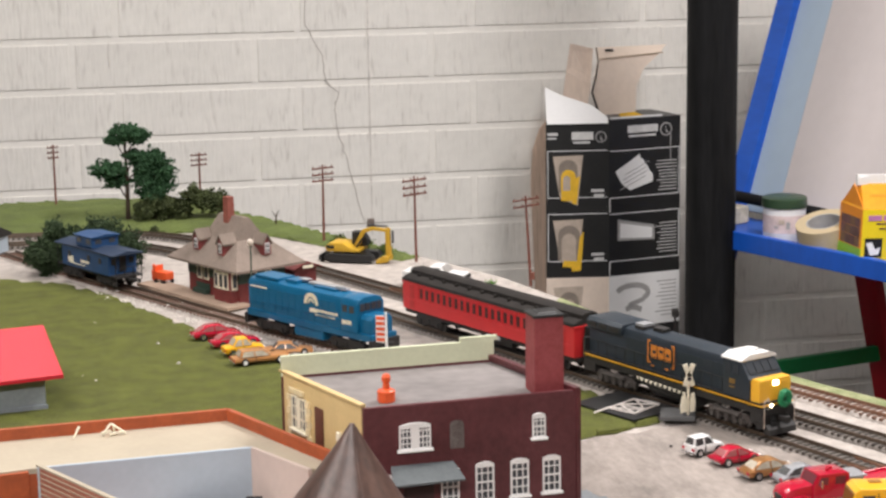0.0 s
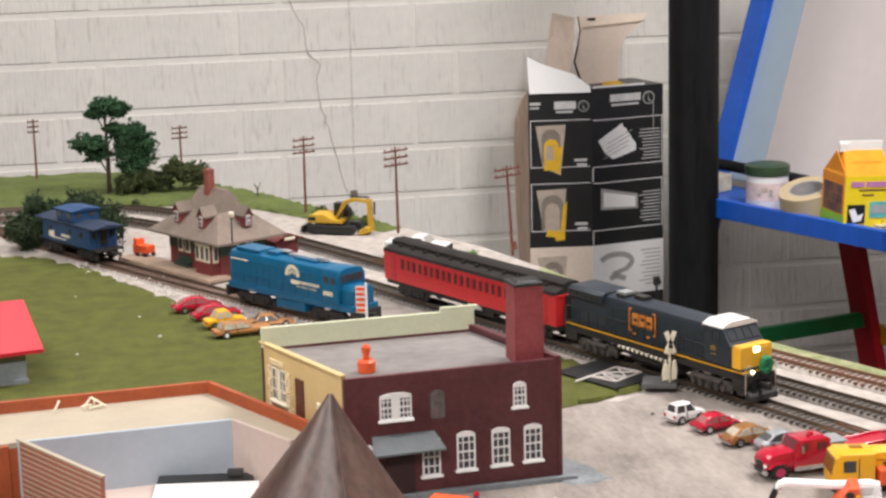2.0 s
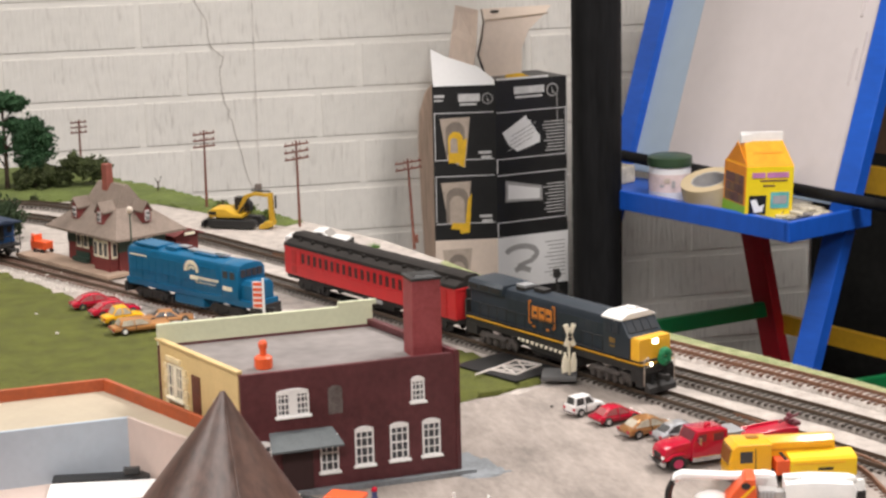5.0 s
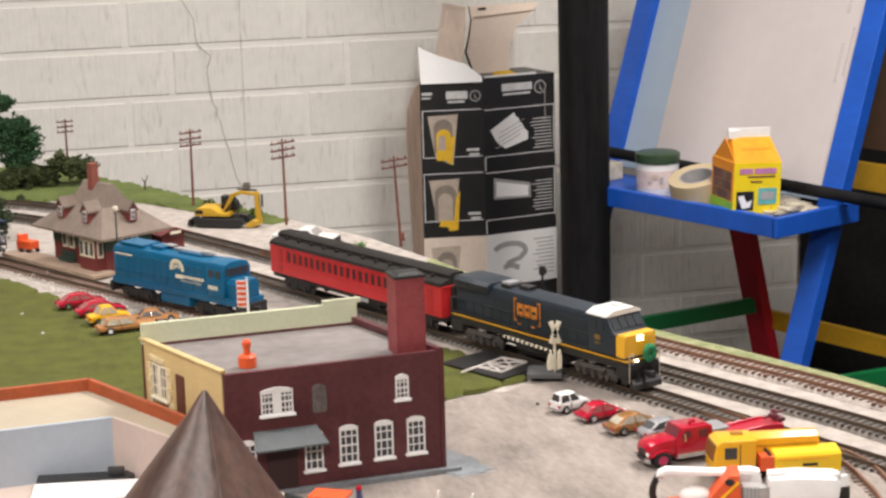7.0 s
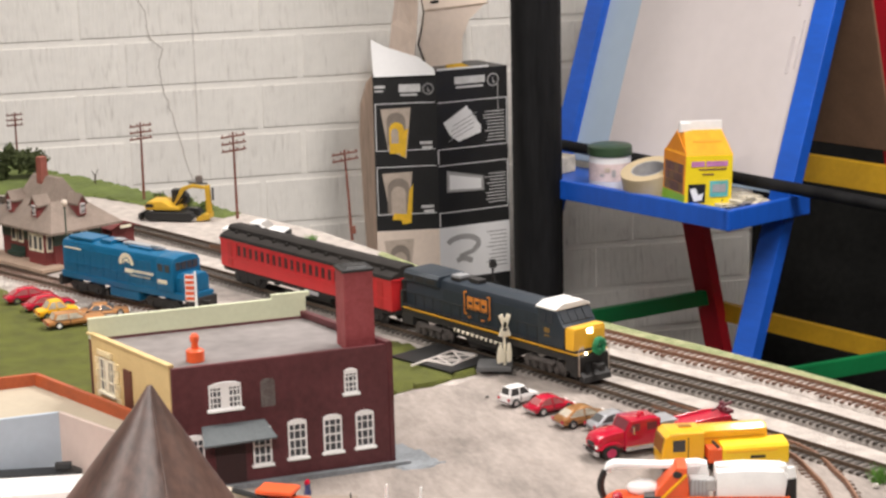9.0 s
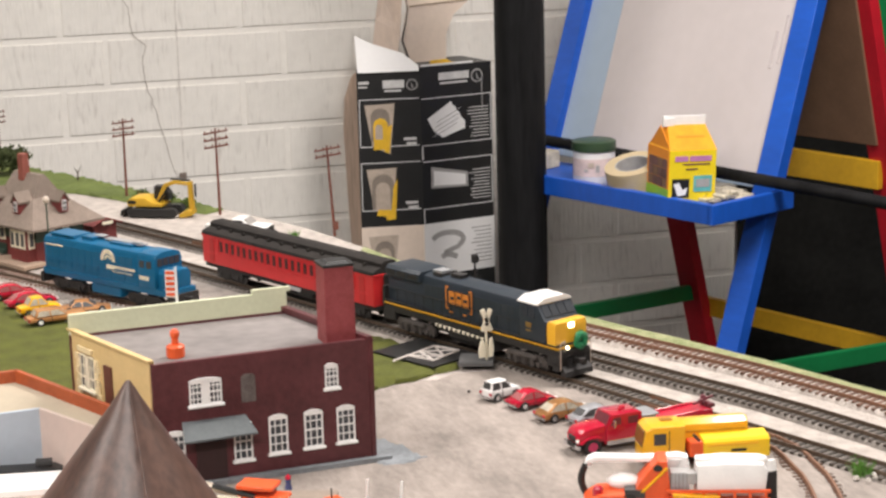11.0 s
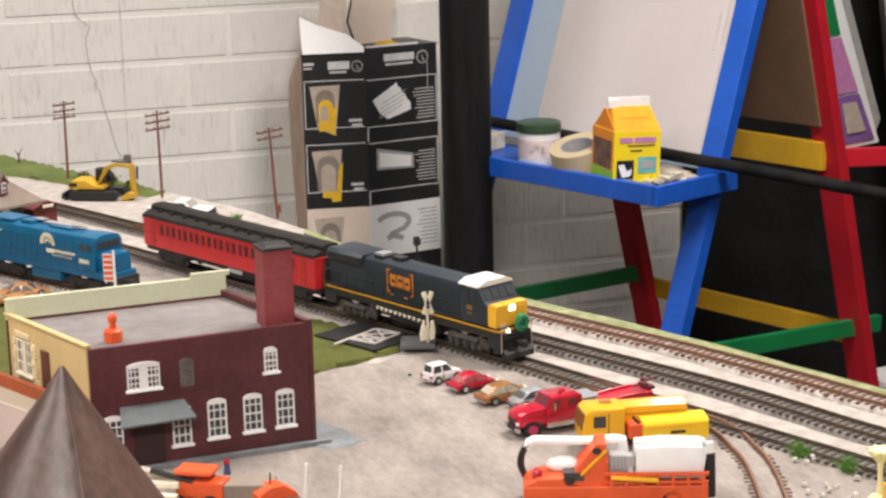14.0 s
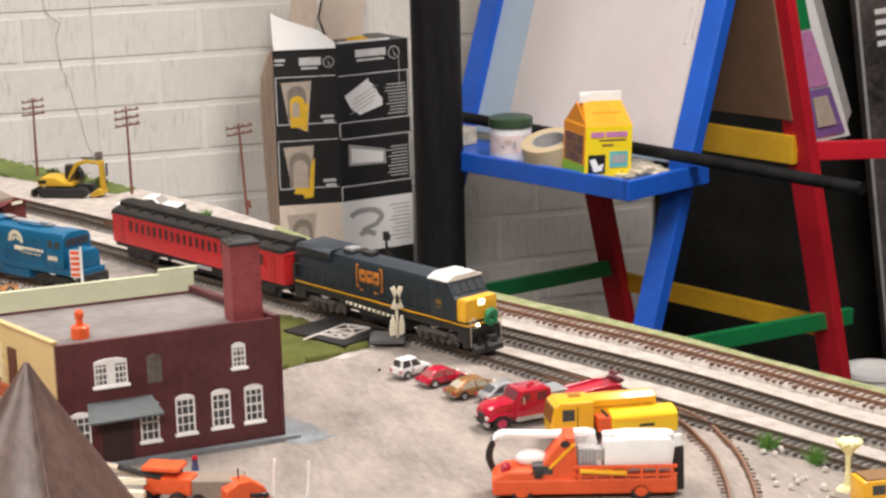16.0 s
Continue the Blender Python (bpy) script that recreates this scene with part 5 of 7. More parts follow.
POLES = [(-0.0865, -0.955, 0.0905, 0.0, -34, 3), (0.1146, -1.056, 0.085, 0.0, -22, 3), (0.2567, -1.315, 0.0990, 0.4, -6, 3), (0.3492, -1.4808, 0.105, -0.5, 0, 3), (0.4519, -1.652, 0.104, -3.0, 0, 2)]
first = None
for x, y, h, lean, yaw, arms in POLES:
    if first is None or arms == 2:
        tp = thing("telegraph_pole", pose(x, y, 0.003, 0, lean, yaw), "reddish-brown plastic telegraph pole with three crossarms" if arms == 3 else "leaning reddish telegraph pole with two crossarms", "utility pole", "telegraph poles")
        part("post", Shape().rod((0, 0, 0), (0, 0, h), 0.0018, 0.0012, 8), POLE, tp)
        for k in range(arms):
            o = part("crossarm", Shape().box((0, 0, 0), (0.0305, 0.0016, 0.0018)), POLE, tp)
            o.matrix_local = pose(0, -0.0015, h - 0.004 - k * 0.0074, 0, -8, -25)
            for i in range(4):
                part("insulator", Shape().rod(((-0.0132 + i * 0.0088), 0, 0.0008), ((-0.0132 + i * 0.0088), 0, 0.0032), 0.0009, 0.0006, 6), POLE, o)
        if arms == 2:
            part("junction_box", Shape().box((0.002, -0.002, 0.012), (0.005, 0.003, 0.009)), POLE, tp)
        if first is None:
            first = tp
    else:
        c = copy_thing(first, pose(x, y, 0.003, 0, lean, yaw))
        c.scale = (1.0, 1.0, h / POLES[0][2])


# ---- trees and bushes ----
def clumps(name, spots, material, parent, seed, size=0.0021):
    """A crown of many small leaf tufts round the given centres."""
    rnd = random.Random(seed)
    verts, faces = [], []
    for cx, cy, cz, r, flat_, count in spots:
        for _ in range(int(count * 2.9)):
            v = Vector((rnd.gauss(0, 1), rnd.gauss(0, 1), rnd.gauss(0, 1)))
            v = v.normalized()
            lump = 0.78 + 0.75 * noise.noise(v * 1.7 + Vector((cx, cy, cz)) * 300) + 0.35 * noise.noise(v * 5 + Vector((cy, cz, cx)) * 500)
            v = v * r * max(0.25, lump) * (0.4 + 0.75 * rnd.random() ** 0.6)
            c = Vector((cx + v.x, cy + v.y, cz + v.z * flat_))
            s = size * (0.5 + 0.75 * rnd.random() ** 2)
            a = Vector((rnd.gauss(0, 1), rnd.gauss(0, 1), rnd.gauss(0, 1))).normalized() * s
            b = a.cross(Vector((rnd.gauss(0, 1), rnd.gauss(0, 1), rnd.gauss(0, 1)))).normalized() * s
            n = a.cross(b).normalized() * s * 0.8
            k = len(verts)
            verts += [c + a, c + b, c - a, c - b, c + n]
            faces += [(k, k + 1, k + 4), (k + 1, k + 2, k + 4), (k + 2, k + 3, k + 4), (k + 3, k, k + 4)]
    me = bpy.data.meshes.new(name)
    me.from_pydata([tuple(v) for v in verts], [], faces)
    me.materials.append(material)
    ob = new(name, me)
    ob.parent = parent
    return ob


def tree(place, h, pads, seed, label):
    t = thing("tree", place, label, "tree", "trees")
    tr = Shape()
    tr.rod((0, 0, -0.004), (0.001, 0, h * 0.45), h * 0.028, h * 0.02, 8).rod((0.001, 0, h * 0.44), (-0.001, 0.001, h * 0.85), h * 0.02, h * 0.008, 8)
    for x, y, z, r, f, c in pads:
        tr.rod((0, 0, max(0.1 * h, z - 0.02)), (x, y, z), h * 0.011, h * 0.005, 6)
    part("trunk", tr, BARK, t)
    clumps("crown", [(x, y, z, r * 1.2, f * 1.08, int(c * 1.35)) for x, y, z, r, f, c in pads], LEAF, t, seed)
    return t


tree(pose(0.0125, -1.112, 0.008) @ Matrix.Diagonal((1.15, 1.15, 1.24, 1)), 0.107, [(0.004, 0, 0.097, 0.017, 0.35, 420), (0.014, 0.004, 0.09, 0.013, 0.4, 260), (-0.012, 0, 0.088, 0.010, 0.4, 200), (-0.022, -0.003, 0.055, 0.017, 0.45, 420), (-0.012, 0.003, 0.042, 0.012, 0.45, 240), (0.012, 0.006, 0.07, 0.012, 0.4, 220), (0.022, 0, 0.062, 0.012, 0.6, 260)], 3, "tall model tree with layered dark green foliage pads")
tree(pose(0.050, -1.108, 0.006) @ Matrix.Diagonal((1.05, 1.1, 1.18, 1)), 0.085, [(0.0, 0, 0.07, 0.014, 0.7, 320), (0.013, 0, 0.058, 0.013, 0.7, 300), (-0.013, 0, 0.05, 0.016, 0.7, 380), (0.008, 0.004, 0.04, 0.016, 0.7, 360), (-0.005, 0, 0.03, 0.014, 0.6, 300)], 5, "smaller model tree with dense dark green foliage")


def bush(place, pads, material, seed, label, size=0.0021):
    b = thing("bush", place, label, "bush", "bushes")
    clumps("foliage", pads, material, b, seed, size)
    st = Shape()
    for x, y, z, r, f, c in pads[:3]:
        st.rod((x, y, -0.003), (x, y, z), 0.0015, 0.0008, 6)
    part("stem", st, BARK, b)
    return b


bush(pose(0.083, -1.12, 0.004) @ Matrix.Diagonal((1.0, 1.1, 1.2, 1)), [(-0.05 + 0.017 * k, 0.004 * (k % 2), 0.012 + 0.007 * ((k * 5) % 3) / 2 + (0.008 if k > 3 else 0), 0.015, 0.85, 620) for k in range(7)], LEAF_OLIVE, 8, "low olive-brown hedge on the grassy bank")
bush(pose(-0.042, -1.425, 0.0), [(-0.052 + 0.0165 * k, 0.006 * ((k * 7) % 3 - 1), 0.027 + 0.009 * ((k * 5) % 3), 0.021, 1.0, 900) for k in range(7)] + [(-0.05 + 0.012 * k, -0.004, 0.016, 0.017, 1.0, 500) for k in range(4)], LEAF_DARK, 12, "dark green bush mass behind the caboose")
bush(pose(0.045, -1.205, 0.004), [(0, 0, 0.004, 0.006, 0.8, 120)], LEAF_OLIVE, 14, "tiny green shrub at the path", 0.0012)
bush(pose(0.30, -1.385, 0.006), [(-0.03, 0.02, 0.006, 0.012, 0.5, 200), (0.0, 0.0, 0.005, 0.012, 0.5, 200), (0.02, -0.035, 0.004, 0.010, 0.5, 160)], mat("yellow_green_leaf", (0.1, 0.14, 0.03), 0.9, vary=0.5, scale=120), 15, "patchy yellow-green shrubs along the rear edge", 0.0014)
dead = thing("dead_tree", pose(0.207, -1.19, 0.006), "small bare dark model tree", "tree")
part("trunk", Shape().rod((0, 0, 0), (0.0005, 0, 0.012), 0.0014, 0.001, 6).rod((0, 0, 0.008), (0.005, 0, 0.019), 0.0008, 0.0004, 6).rod((0, 0, 0.01), (-0.004, 0.001, 0.017), 0.0008, 0.0004, 6), BARK, dead)


def tuft(place, r, seed, material, label):
    rnd = random.Random(seed)
    s = Shape()
    for _ in range(70):
        a, q = rnd.random() * 6.28, rnd.random() * r * 0.55
        lean = r * 0.8 * rnd.random()
        s.rod((q * math.cos(a), q * math.sin(a), 0), ((q + lean) * math.cos(a), (q + lean) * math.sin(a), r * (0.9 + 0.7 * rnd.random())), 0.0004, 0.0001, 3)
    g = part("grass_tuft", s, material)
    g.matrix_world = place
    return tagged(g, label, "grass tuft", "grass tufts", kind="stuff")


BLADE = mat("grass_blade", (0.09, 0.22, 0.03), 0.8, vary=0.3, scale=300)
for i, (x, y) in enumerate(((0.625, -2.573), (0.6416, -2.6117), (0.405, -1.648))):
    tuft(pose(x, y, 0.001), 0.0095 if i < 2 else 0.008, 20 + i, BLADE, "bright green grass tuft on the ballast")
sp = thing("yellow_post", pose(0.6360, -2.6645, 0.0022), "pale lemon plastic toy tree trunk with flared top", "toy tree")
part("foot", Shape().lathe([(0.0075, 0), (0.006, 0.0018), (0.0028, 0.003)], seg=12), LEMON, sp)
part("trunk", Shape().lathe([(0.0024, 0.002), (0.0018, 0.012), (0.0019, 0.022), (0.003, 0.026)], seg=10), LEMON, sp, smooth=True)
crown_top = []
for k in range(24):
    a = 2 * math.pi * k / 24
    crown_top.append((1.0 + 0.22 * math.sin(k * 2.3)) * 0.0085)
part("flared_top", Shape().loft([[(0.0028 * math.cos(2 * math.pi * k / 24), 0.0028 * math.sin(2 * math.pi * k / 24), 0.0255) for k in range(24)], [(crown_top[k] * math.cos(2 * math.pi * k / 24), crown_top[k] * math.sin(2 * math.pi * k / 24), 0.033 + 0.0012 * math.sin(k * 1.7)) for k in range(24)], [(0.9 * crown_top[k] * math.cos(2 * math.pi * k / 24), 0.9 * crown_top[k] * math.sin(2 * math.pi * k / 24), 0.0345) for k in range(24)]]), LEMON, sp)

# ---- road vehicles ----
def wheels(parent, spots, r, w, rim):
    for x, y in spots:
        t = part("wheel", Shape().rod((x, y - w / 2, r), (x, y + w / 2, r), r, seg=16), TYRE, parent)
        part("rim", Shape().rod((x, y - w / 2 - 0.0002, r), (x, y + w / 2 + 0.0002, r), r * 0.6, seg=12), rim, t)


def car(name, place, paint, label, L=0.048, W=0.0195, H=0.0155, style="sedan", group="parked cars", rim=CHROME, glass=CARGLASS):
    c = thing(name, place, label, "car", group)
    l, g = L / 2, 0.0022
    belt = H * 0.58
    if style == "suv":
        low = [(-l, g), (-l, belt), (-l + 0.001, belt + 0.001), (l * 0.45, belt + 0.001), (l * 0.95, belt * 0.9), (l, belt * 0.7), (l, g)]
        top = [(-l + 0.001, belt), (-l + 0.0025, H), (l * 0.12, H), (l * 0.45, belt)]
    elif style == "wagon":
        low = [(-l, g + 0.001), (-l, belt * 0.95), (l * 0.4, belt), (l * 0.97, belt * 0.92), (l, belt * 0.6), (l, g)]
        top = [(-l * 0.8, belt), (-l * 0.7, H), (l * 0.08, H), (l * 0.35, belt)]
    elif style == "fast":
        low = [(-l * 0.97, g), (-l, belt * 0.7), (-l * 0.92, belt * 0.93), (-l * 0.65, belt * 1.03), (l * 0.45, belt), (l * 0.8, belt * 0.86), (l * 0.95, belt * 0.68), (l, belt * 0.45), (l * 0.97, g)]
        top = [(-l * 0.82, belt * 0.98), (-l * 0.5, H * 0.92), (-l * 0.25, H), (l * 0.05, H), (l * 0.22, H * 0.92), (l * 0.52, belt * 0.98)]
    else:
        low = [(-l, g + 0.001), (-l, belt * 0.9), (-l * 0.6, belt), (l * 0.4, belt), (l * 0.92, belt * 0.82), (l, belt * 0.55), (l, g)]
        top = [(-l * 0.62, belt * 0.98), (-l * 0.38, H), (l * 0.1, H), (l * 0.42, belt * 0.98)]
    def curve_in(sh):
        """Rounds the plan at both ends and leans the cabin sides inwards."""
        for v in sh.bm.verts:
            v.co.y *= (1 - 0.16 * min(1.0, abs(v.co.x) / l) ** 4) * (1 - 0.24 * max(0.0, v.co.z - belt) / (H - belt))
        return sh

    part("body", curve_in(Shape().extrude(low, -W / 2, W / 2, "y", bevel=0.0026)), paint, c, smooth=True)
    part("cabin", curve_in(Shape().extrude(top, -W / 2 + 0.0012, W / 2 - 0.0012, "y", bevel=0.0018)), paint, c, smooth=True)
    cx = sum(p[0] for p in top) / len(top)
    inner = [(cx + (x - cx) * 0.84, belt + (z - belt) * 0.8 + 0.0003) for x, z in top]
    part("side_window", curve_in(Shape().extrude(inner, -W / 2 + 0.0008, W / 2 - 0.0008, "y")), glass, c)
    part("window_pillar", curve_in(Shape().box((cx, 0, (belt + H) / 2), (0.0011, W - 0.0012, (H - belt) * 0.9))), paint, c)
    part("door_line", Shape().box((cx + L * 0.02, 0, (belt + g) / 2 + 0.0008), (0.0004, W + 0.0001, (belt - g) * 0.7)), DARK, c)
    f0, f1 = top[-1], top[-2]
    r0, r1 = top[0], top[1]
    for (a, b), nm in (((f0, f1), "windscreen"), ((r0, r1), "rear_window")):
        mx, mz = (a[0] + b[0]) / 2, (a[1] + b[1]) / 2
        sgn = 1 if nm == "windscreen" else -1
        q = [(a[0] * 0.9 + b[0] * 0.1 + sgn * 0.0003, a[1] * 0.9 + b[1] * 0.1 + 0.0003), (b[0] * 0.88 + a[0] * 0.12 + sgn * 0.0003, b[1] * 0.88 + a[1] * 0.12 + 0.0003), (mx - sgn * 0.002, mz - 0.001)]
        part(nm, curve_in(Shape().extrude(q, -W / 2 + 0.003, W / 2 - 0.003, "y")), glass, c)
    part("bumper", Shape().box((l, 0, g + 0.0014), (0.0012, W * 0.92, 0.0016), bevel=0.0004).box((-l, 0, g + 0.0014), (0.0012, W * 0.92, 0.0016), bevel=0.0004), CHROME, c)
    part("headlight", Shape().box((l - 0.0003, -W * 0.33, belt * 0.62), (0.001, 0.003, 0.0018)).box((l - 0.0003, W * 0.33, belt * 0.62), (0.001, 0.003, 0.0018)), WHITE, c)
    part("tail_light", Shape().box((-l, -W * 0.36, belt * 0.72), (0.001, 0.0028, 0.0018)).box((-l, W * 0.36, belt * 0.72), (0.001, 0.0028, 0.0018)), CARRED, c)
    wheels(c, [(sx * L * 0.31, sy * (W / 2 - 0.0016)) for sx in (-1, 1) for sy in (-1, 1)], 0.0036, 0.0036, rim)
    return c


car("white_jeep", pose(0.4429, -2.3077, 0.0025, rz=22), CARWHITE, "small white off-road car with spare wheel", 0.031, 0.0165, 0.0160, "suv")
car("red_sports_car", pose(0.4596, -2.3364, 0.0025, rz=14), CARRED, "glossy red coupe on the parking ground", 0.039, 0.0195, 0.0138, "fast", glass=REDGLASS)
car("gold_sedan", pose(0.4738, -2.3744, 0.0025, rz=12), CARGOLD, "metallic gold sedan on the parking ground", 0.0455, 0.0195, 0.0148, "fast", glass=PALEGLASS)
car("silver_sedan", pose(0.4929, -2.3934, 0.0025, rz=12), CARSILVER, "silver sedan parked beside the gold one", 0.044, 0.019, 0.0140, "fast")
car("red_sedan", pose(0.0848, -1.8189, 0.0045, rz=12), CARRED, "red sedan parked on the grass edge", 0.05, 0.0195, 0.0145, "fast", "cars on the grass", glass=REDGLASS)
car("red_sedan", pose(0.1013, -1.8579, 0.0045, rz=14), CARRED, "red sedan parked beside a yellow taxi", 0.05, 0.0195, 0.0145, "fast", "cars on the grass", glass=REDGLASS)
car("yellow_taxi", pose(0.1062, -1.8951, 0.0045, rz=14), CARYELLOW, "yellow old-fashioned taxi on the grass edge", 0.041, 0.019, 0.0175, "sedan", "cars on the grass", glass=PALEGLASS)
car("brown_station_wagon", pose(0.1195, -1.9331, 0.0045, rz=12), CARWOOD, "brown wood-panelled station wagon with white-wall tyres", 0.056, 0.02, 0.0145, "wagon", "cars on the grass", WHITE, PALEGLASS)
car("brown_station_wagon", pose(0.1496, -1.9061, 0.0045, rz=-4), CARWOOD, "brown car partly hidden behind the wagon", 0.05, 0.0195, 0.0125, "sedan", "cars on the grass")

pick = thing("white_pickup", pose(0.350, -1.618, 0.0015, rz=-31) @ Matrix.Scale(1.17, 4), "white pickup truck with black front grille", "pickup")
part("chassis", Shape().box((0, 0, 0.006), (0.062, 0.02, 0.004), bevel=0.0006), DARK, pick)
part("bed_panel", Shape().box((-0.018, 0.0105, 0.0115), (0.028, 0.0014, 0.0075), bevel=0.0004).box((-0.018, -0.0105, 0.0115), (0.028, 0.0014, 0.0075), bevel=0.0004).box((-0.0315, 0, 0.0115), (0.0014, 0.0215, 0.0075), bevel=0.0004).box((-0.018, 0, 0.0085), (0.028, 0.02, 0.0015)), CARWHITE, pick)
part("cab", Shape().extrude([(-0.005, 0.007), (-0.005, 0.0155), (-0.0035, 0.0215), (0.007, 0.0215), (0.0135, 0.0155), (0.0285, 0.0142), (0.0305, 0.012), (0.0305, 0.006), (-0.005, 0.006)], -0.0112, 0.0112, "y", bevel=0.0012), CARWHITE, pick, smooth=True)
part("side_window", Shape().extrude([(-0.0032, 0.0155), (-0.0022, 0.0202), (0.0062, 0.0202), (0.0105, 0.0157)], -0.0114, 0.0114, "y"), CARGLASS, pick)
part("windscreen", Shape().extrude([(0.0078, 0.0214), (0.0137, 0.0162), (0.008, 0.017)], -0.0092, 0.0092, "y"), mat("pale_windscreen", (0.3, 0.28, 0.26), 0.3, vary=0.1), pick)
part("grille", Shape().box((0.0308, 0, 0.0098), (0.002, 0.0195, 0.0062), bevel=0.0005).box((0.0325, 0, 0.006), (0.003, 0.022, 0.003), bevel=0.0006), BLACK, pick)
wheels(pick, [(sx, sy * 0.0097) for sx in (-0.019, 0.019) for sy in (-1, 1)], 0.0047, 0.0042, CARWHITE)

exc = thing("excavator", pose(0.2785, -1.441, 0.002, rz=-27) @ Matrix.Diagonal((1.06, 1.1, 0.96, 1)), "yellow toy excavator with black tracks and raised boom", "excavator")
for sy in (-1, 1):
    part("crawler", Shape().extrude([(-0.03, 0.005), (-0.026, 0.0105), (0.026, 0.0105), (0.03, 0.005), (0.026, 0.0), (-0.026, 0.0)], sy * 0.0125 - 0.005, sy * 0.0125 + 0.005, "y", bevel=0.001), BLACK, exc)
part("undercarriage", Shape().box((0, 0, 0.007), (0.034, 0.016, 0.005)).rod((0, 0, 0.009), (0, 0, 0.0125), 0.009), BLACK, exc)
part("house", Shape().extrude([(-0.028, 0.0125), (-0.030, 0.0185), (-0.025, 0.0232), (-0.008, 0.0236), (0.0, 0.018), (0.012, 0.016), (0.012, 0.0125)], -0.0145, 0.0145, "y", bevel=0.0012), MUSTARD, exc, smooth=True)
cabn = part("cab", Shape().extrude([(-0.003, 0.018), (-0.003, 0.033), (0.003, 0.0345), (0.010, 0.0335), (0.0155, 0.026), (0.0155, 0.018)], 0.002, 0.0145, "y", bevel=0.0008), BLACK, exc)
part("cab_roof", Shape().box((0.0035, 0.0082, 0.0346), (0.013, 0.0125, 0.0014), bevel=0.0004), BLACK, cabn)
bo = Shape()
bo.extrude([(0.002, 0.018), (0.004, 0.0225), (0.012, 0.0400), (0.024, 0.0445), (0.044, 0.0415), (0.044, 0.038), (0.026, 0.040), (0.016, 0.0365), (0.009, 0.02)], -0.0065, -0.001, "y", bevel=0.0006)
part("boom", bo, MUSTARD, exc)
part("stick", Shape().extrude([(0.040, 0.0435), (0.0455, 0.0435), (0.047, 0.008), (0.0435, 0.005), (0.041, 0.008)], -0.006, -0.0015, "y", bevel=0.0005), MUSTARD, exc)
part("hydraulic_ram", Shape().rod((0.02, -0.0038, 0.0462), (0.043, -0.0038, 0.0452), 0.0012, seg=8).rod((0.0488, -0.0038, 0.040), (0.0488, -0.0038, 0.024), 0.0012, seg=8).rod((0.006, -0.008, 0.018), (0.018, -0.008, 0.036), 0.0012, seg=8), BLACK, exc)
part("bucket", Shape().extrude([(0.046, 0.008), (0.039, 0.008), (0.031, 0.003), (0.031, -0.0015), (0.0375, -0.001), (0.046, 0.002)], -0.0125, 0.005, "y", bevel=0.0006), MUSTARD, exc)
part("engine_grille", Shape().box((-0.0235, -0.0147, 0.0182), (0.009, 0.0008, 0.0042), bevel=0.0003), BLACK, exc)
part("dozer_blade", Shape().extrude([(-0.034, 0.0), (-0.0385, 0.001), (-0.037, 0.008), (-0.0345, 0.0075)], -0.015, 0.015, "y", bevel=0.0005).box((-0.031, 0, 0.0045), (0.010, 0.012, 0.003)), BLACK, exc)
part("exhaust", Shape().rod((-0.018, 0.006, 0.0255), (-0.018, 0.006, 0.031), 0.001, seg=8).rod((-0.024, 0.006, 0.0255), (-0.022, 0.006, 0.0285), 0.001, seg=8), BLACK, exc)

rt = thing("red_truck", pose(0.5073, -2.4485, 0.0025, rz=188) @ Matrix.Diagonal((0.92, 0.835, 0.77, 1)), "red toy flatbed truck with crew cab and pink wheels", "truck")
part("chassis", Shape().box((0, 0, 0.0085), (0.125, 0.014, 0.004)), DARK, rt)
part("hood", Shape().extrude([(0.036, 0.0095), (0.036, 0.0262), (0.044, 0.0258), (0.050, 0.0250), (0.055, 0.0238), (0.0588, 0.0215), (0.0612, 0.0160), (0.0604, 0.0095)], -0.0125, 0.0125, "y", bevel=0.0035), CARRED, rt, smooth=True)
part("fender", Shape().extrude([(0.038, 0.0118), (0.041, 0.0157), (0.046, 0.0172), (0.052, 0.0170), (0.057, 0.0150), (0.0595, 0.0112), (0.0575, 0.0108), (0.054, 0.0142), (0.045, 0.0146), (0.0415, 0.0118)], -0.0148, 0.0148, "y", bevel=0.0015), CARRED, rt, smooth=True)
part("cab", Shape().extrude([(0.004, 0.007), (0.004, 0.034), (0.0065, 0.0355), (0.0315, 0.0355), (0.0365, 0.0235), (0.0365, 0.007)], -0.0135, 0.0135, "y", bevel=0.0016), CARRED, rt, smooth=True)
part("windscreen", Shape().extrude([(0.0322, 0.0345), (0.0367, 0.0242), (0.032, 0.026)], -0.0105, 0.0105, "y"), ROSEGLASS, rt)
part("side_window", Shape().extrude([(0.0235, 0.0252), (0.0235, 0.0325), (0.030, 0.0325), (0.0328, 0.0252)], -0.0138, 0.0138, "y").box((0.0125, 0, 0.0285), (0.009, 0.0276, 0.0075)), ROSEGLASS, rt)
part("mirror", Shape().box((0.031, 0.0168, 0.0275), (0.0014, 0.0035, 0.007), bevel=0.0003).box((0.031, -0.0168, 0.0275), (0.0014, 0.0035, 0.007), bevel=0.0003), CHROME, rt)
part("roof_light", Shape().rod((0.02, 0.004, 0.0355), (0.02, 0.004, 0.0385), 0.0016, seg=8).box((0.014, -0.004, 0.0362), (0.004, 0.004, 0.0016)), CARRED, rt)
part("bumper", Shape().box((0.0612, 0, 0.0075), (0.0025, 0.027, 0.0045), bevel=0.0006), CHROME, rt)
part("running_board", Shape().box((0.018, 0.0128, 0.0085), (0.036, 0.0022, 0.0048), bevel=0.0006), CHROME, rt)
part("grille", Shape().box((0.0609, 0, 0.0145), (0.0014, 0.012, 0.005), bevel=0.0004), DARK, rt)
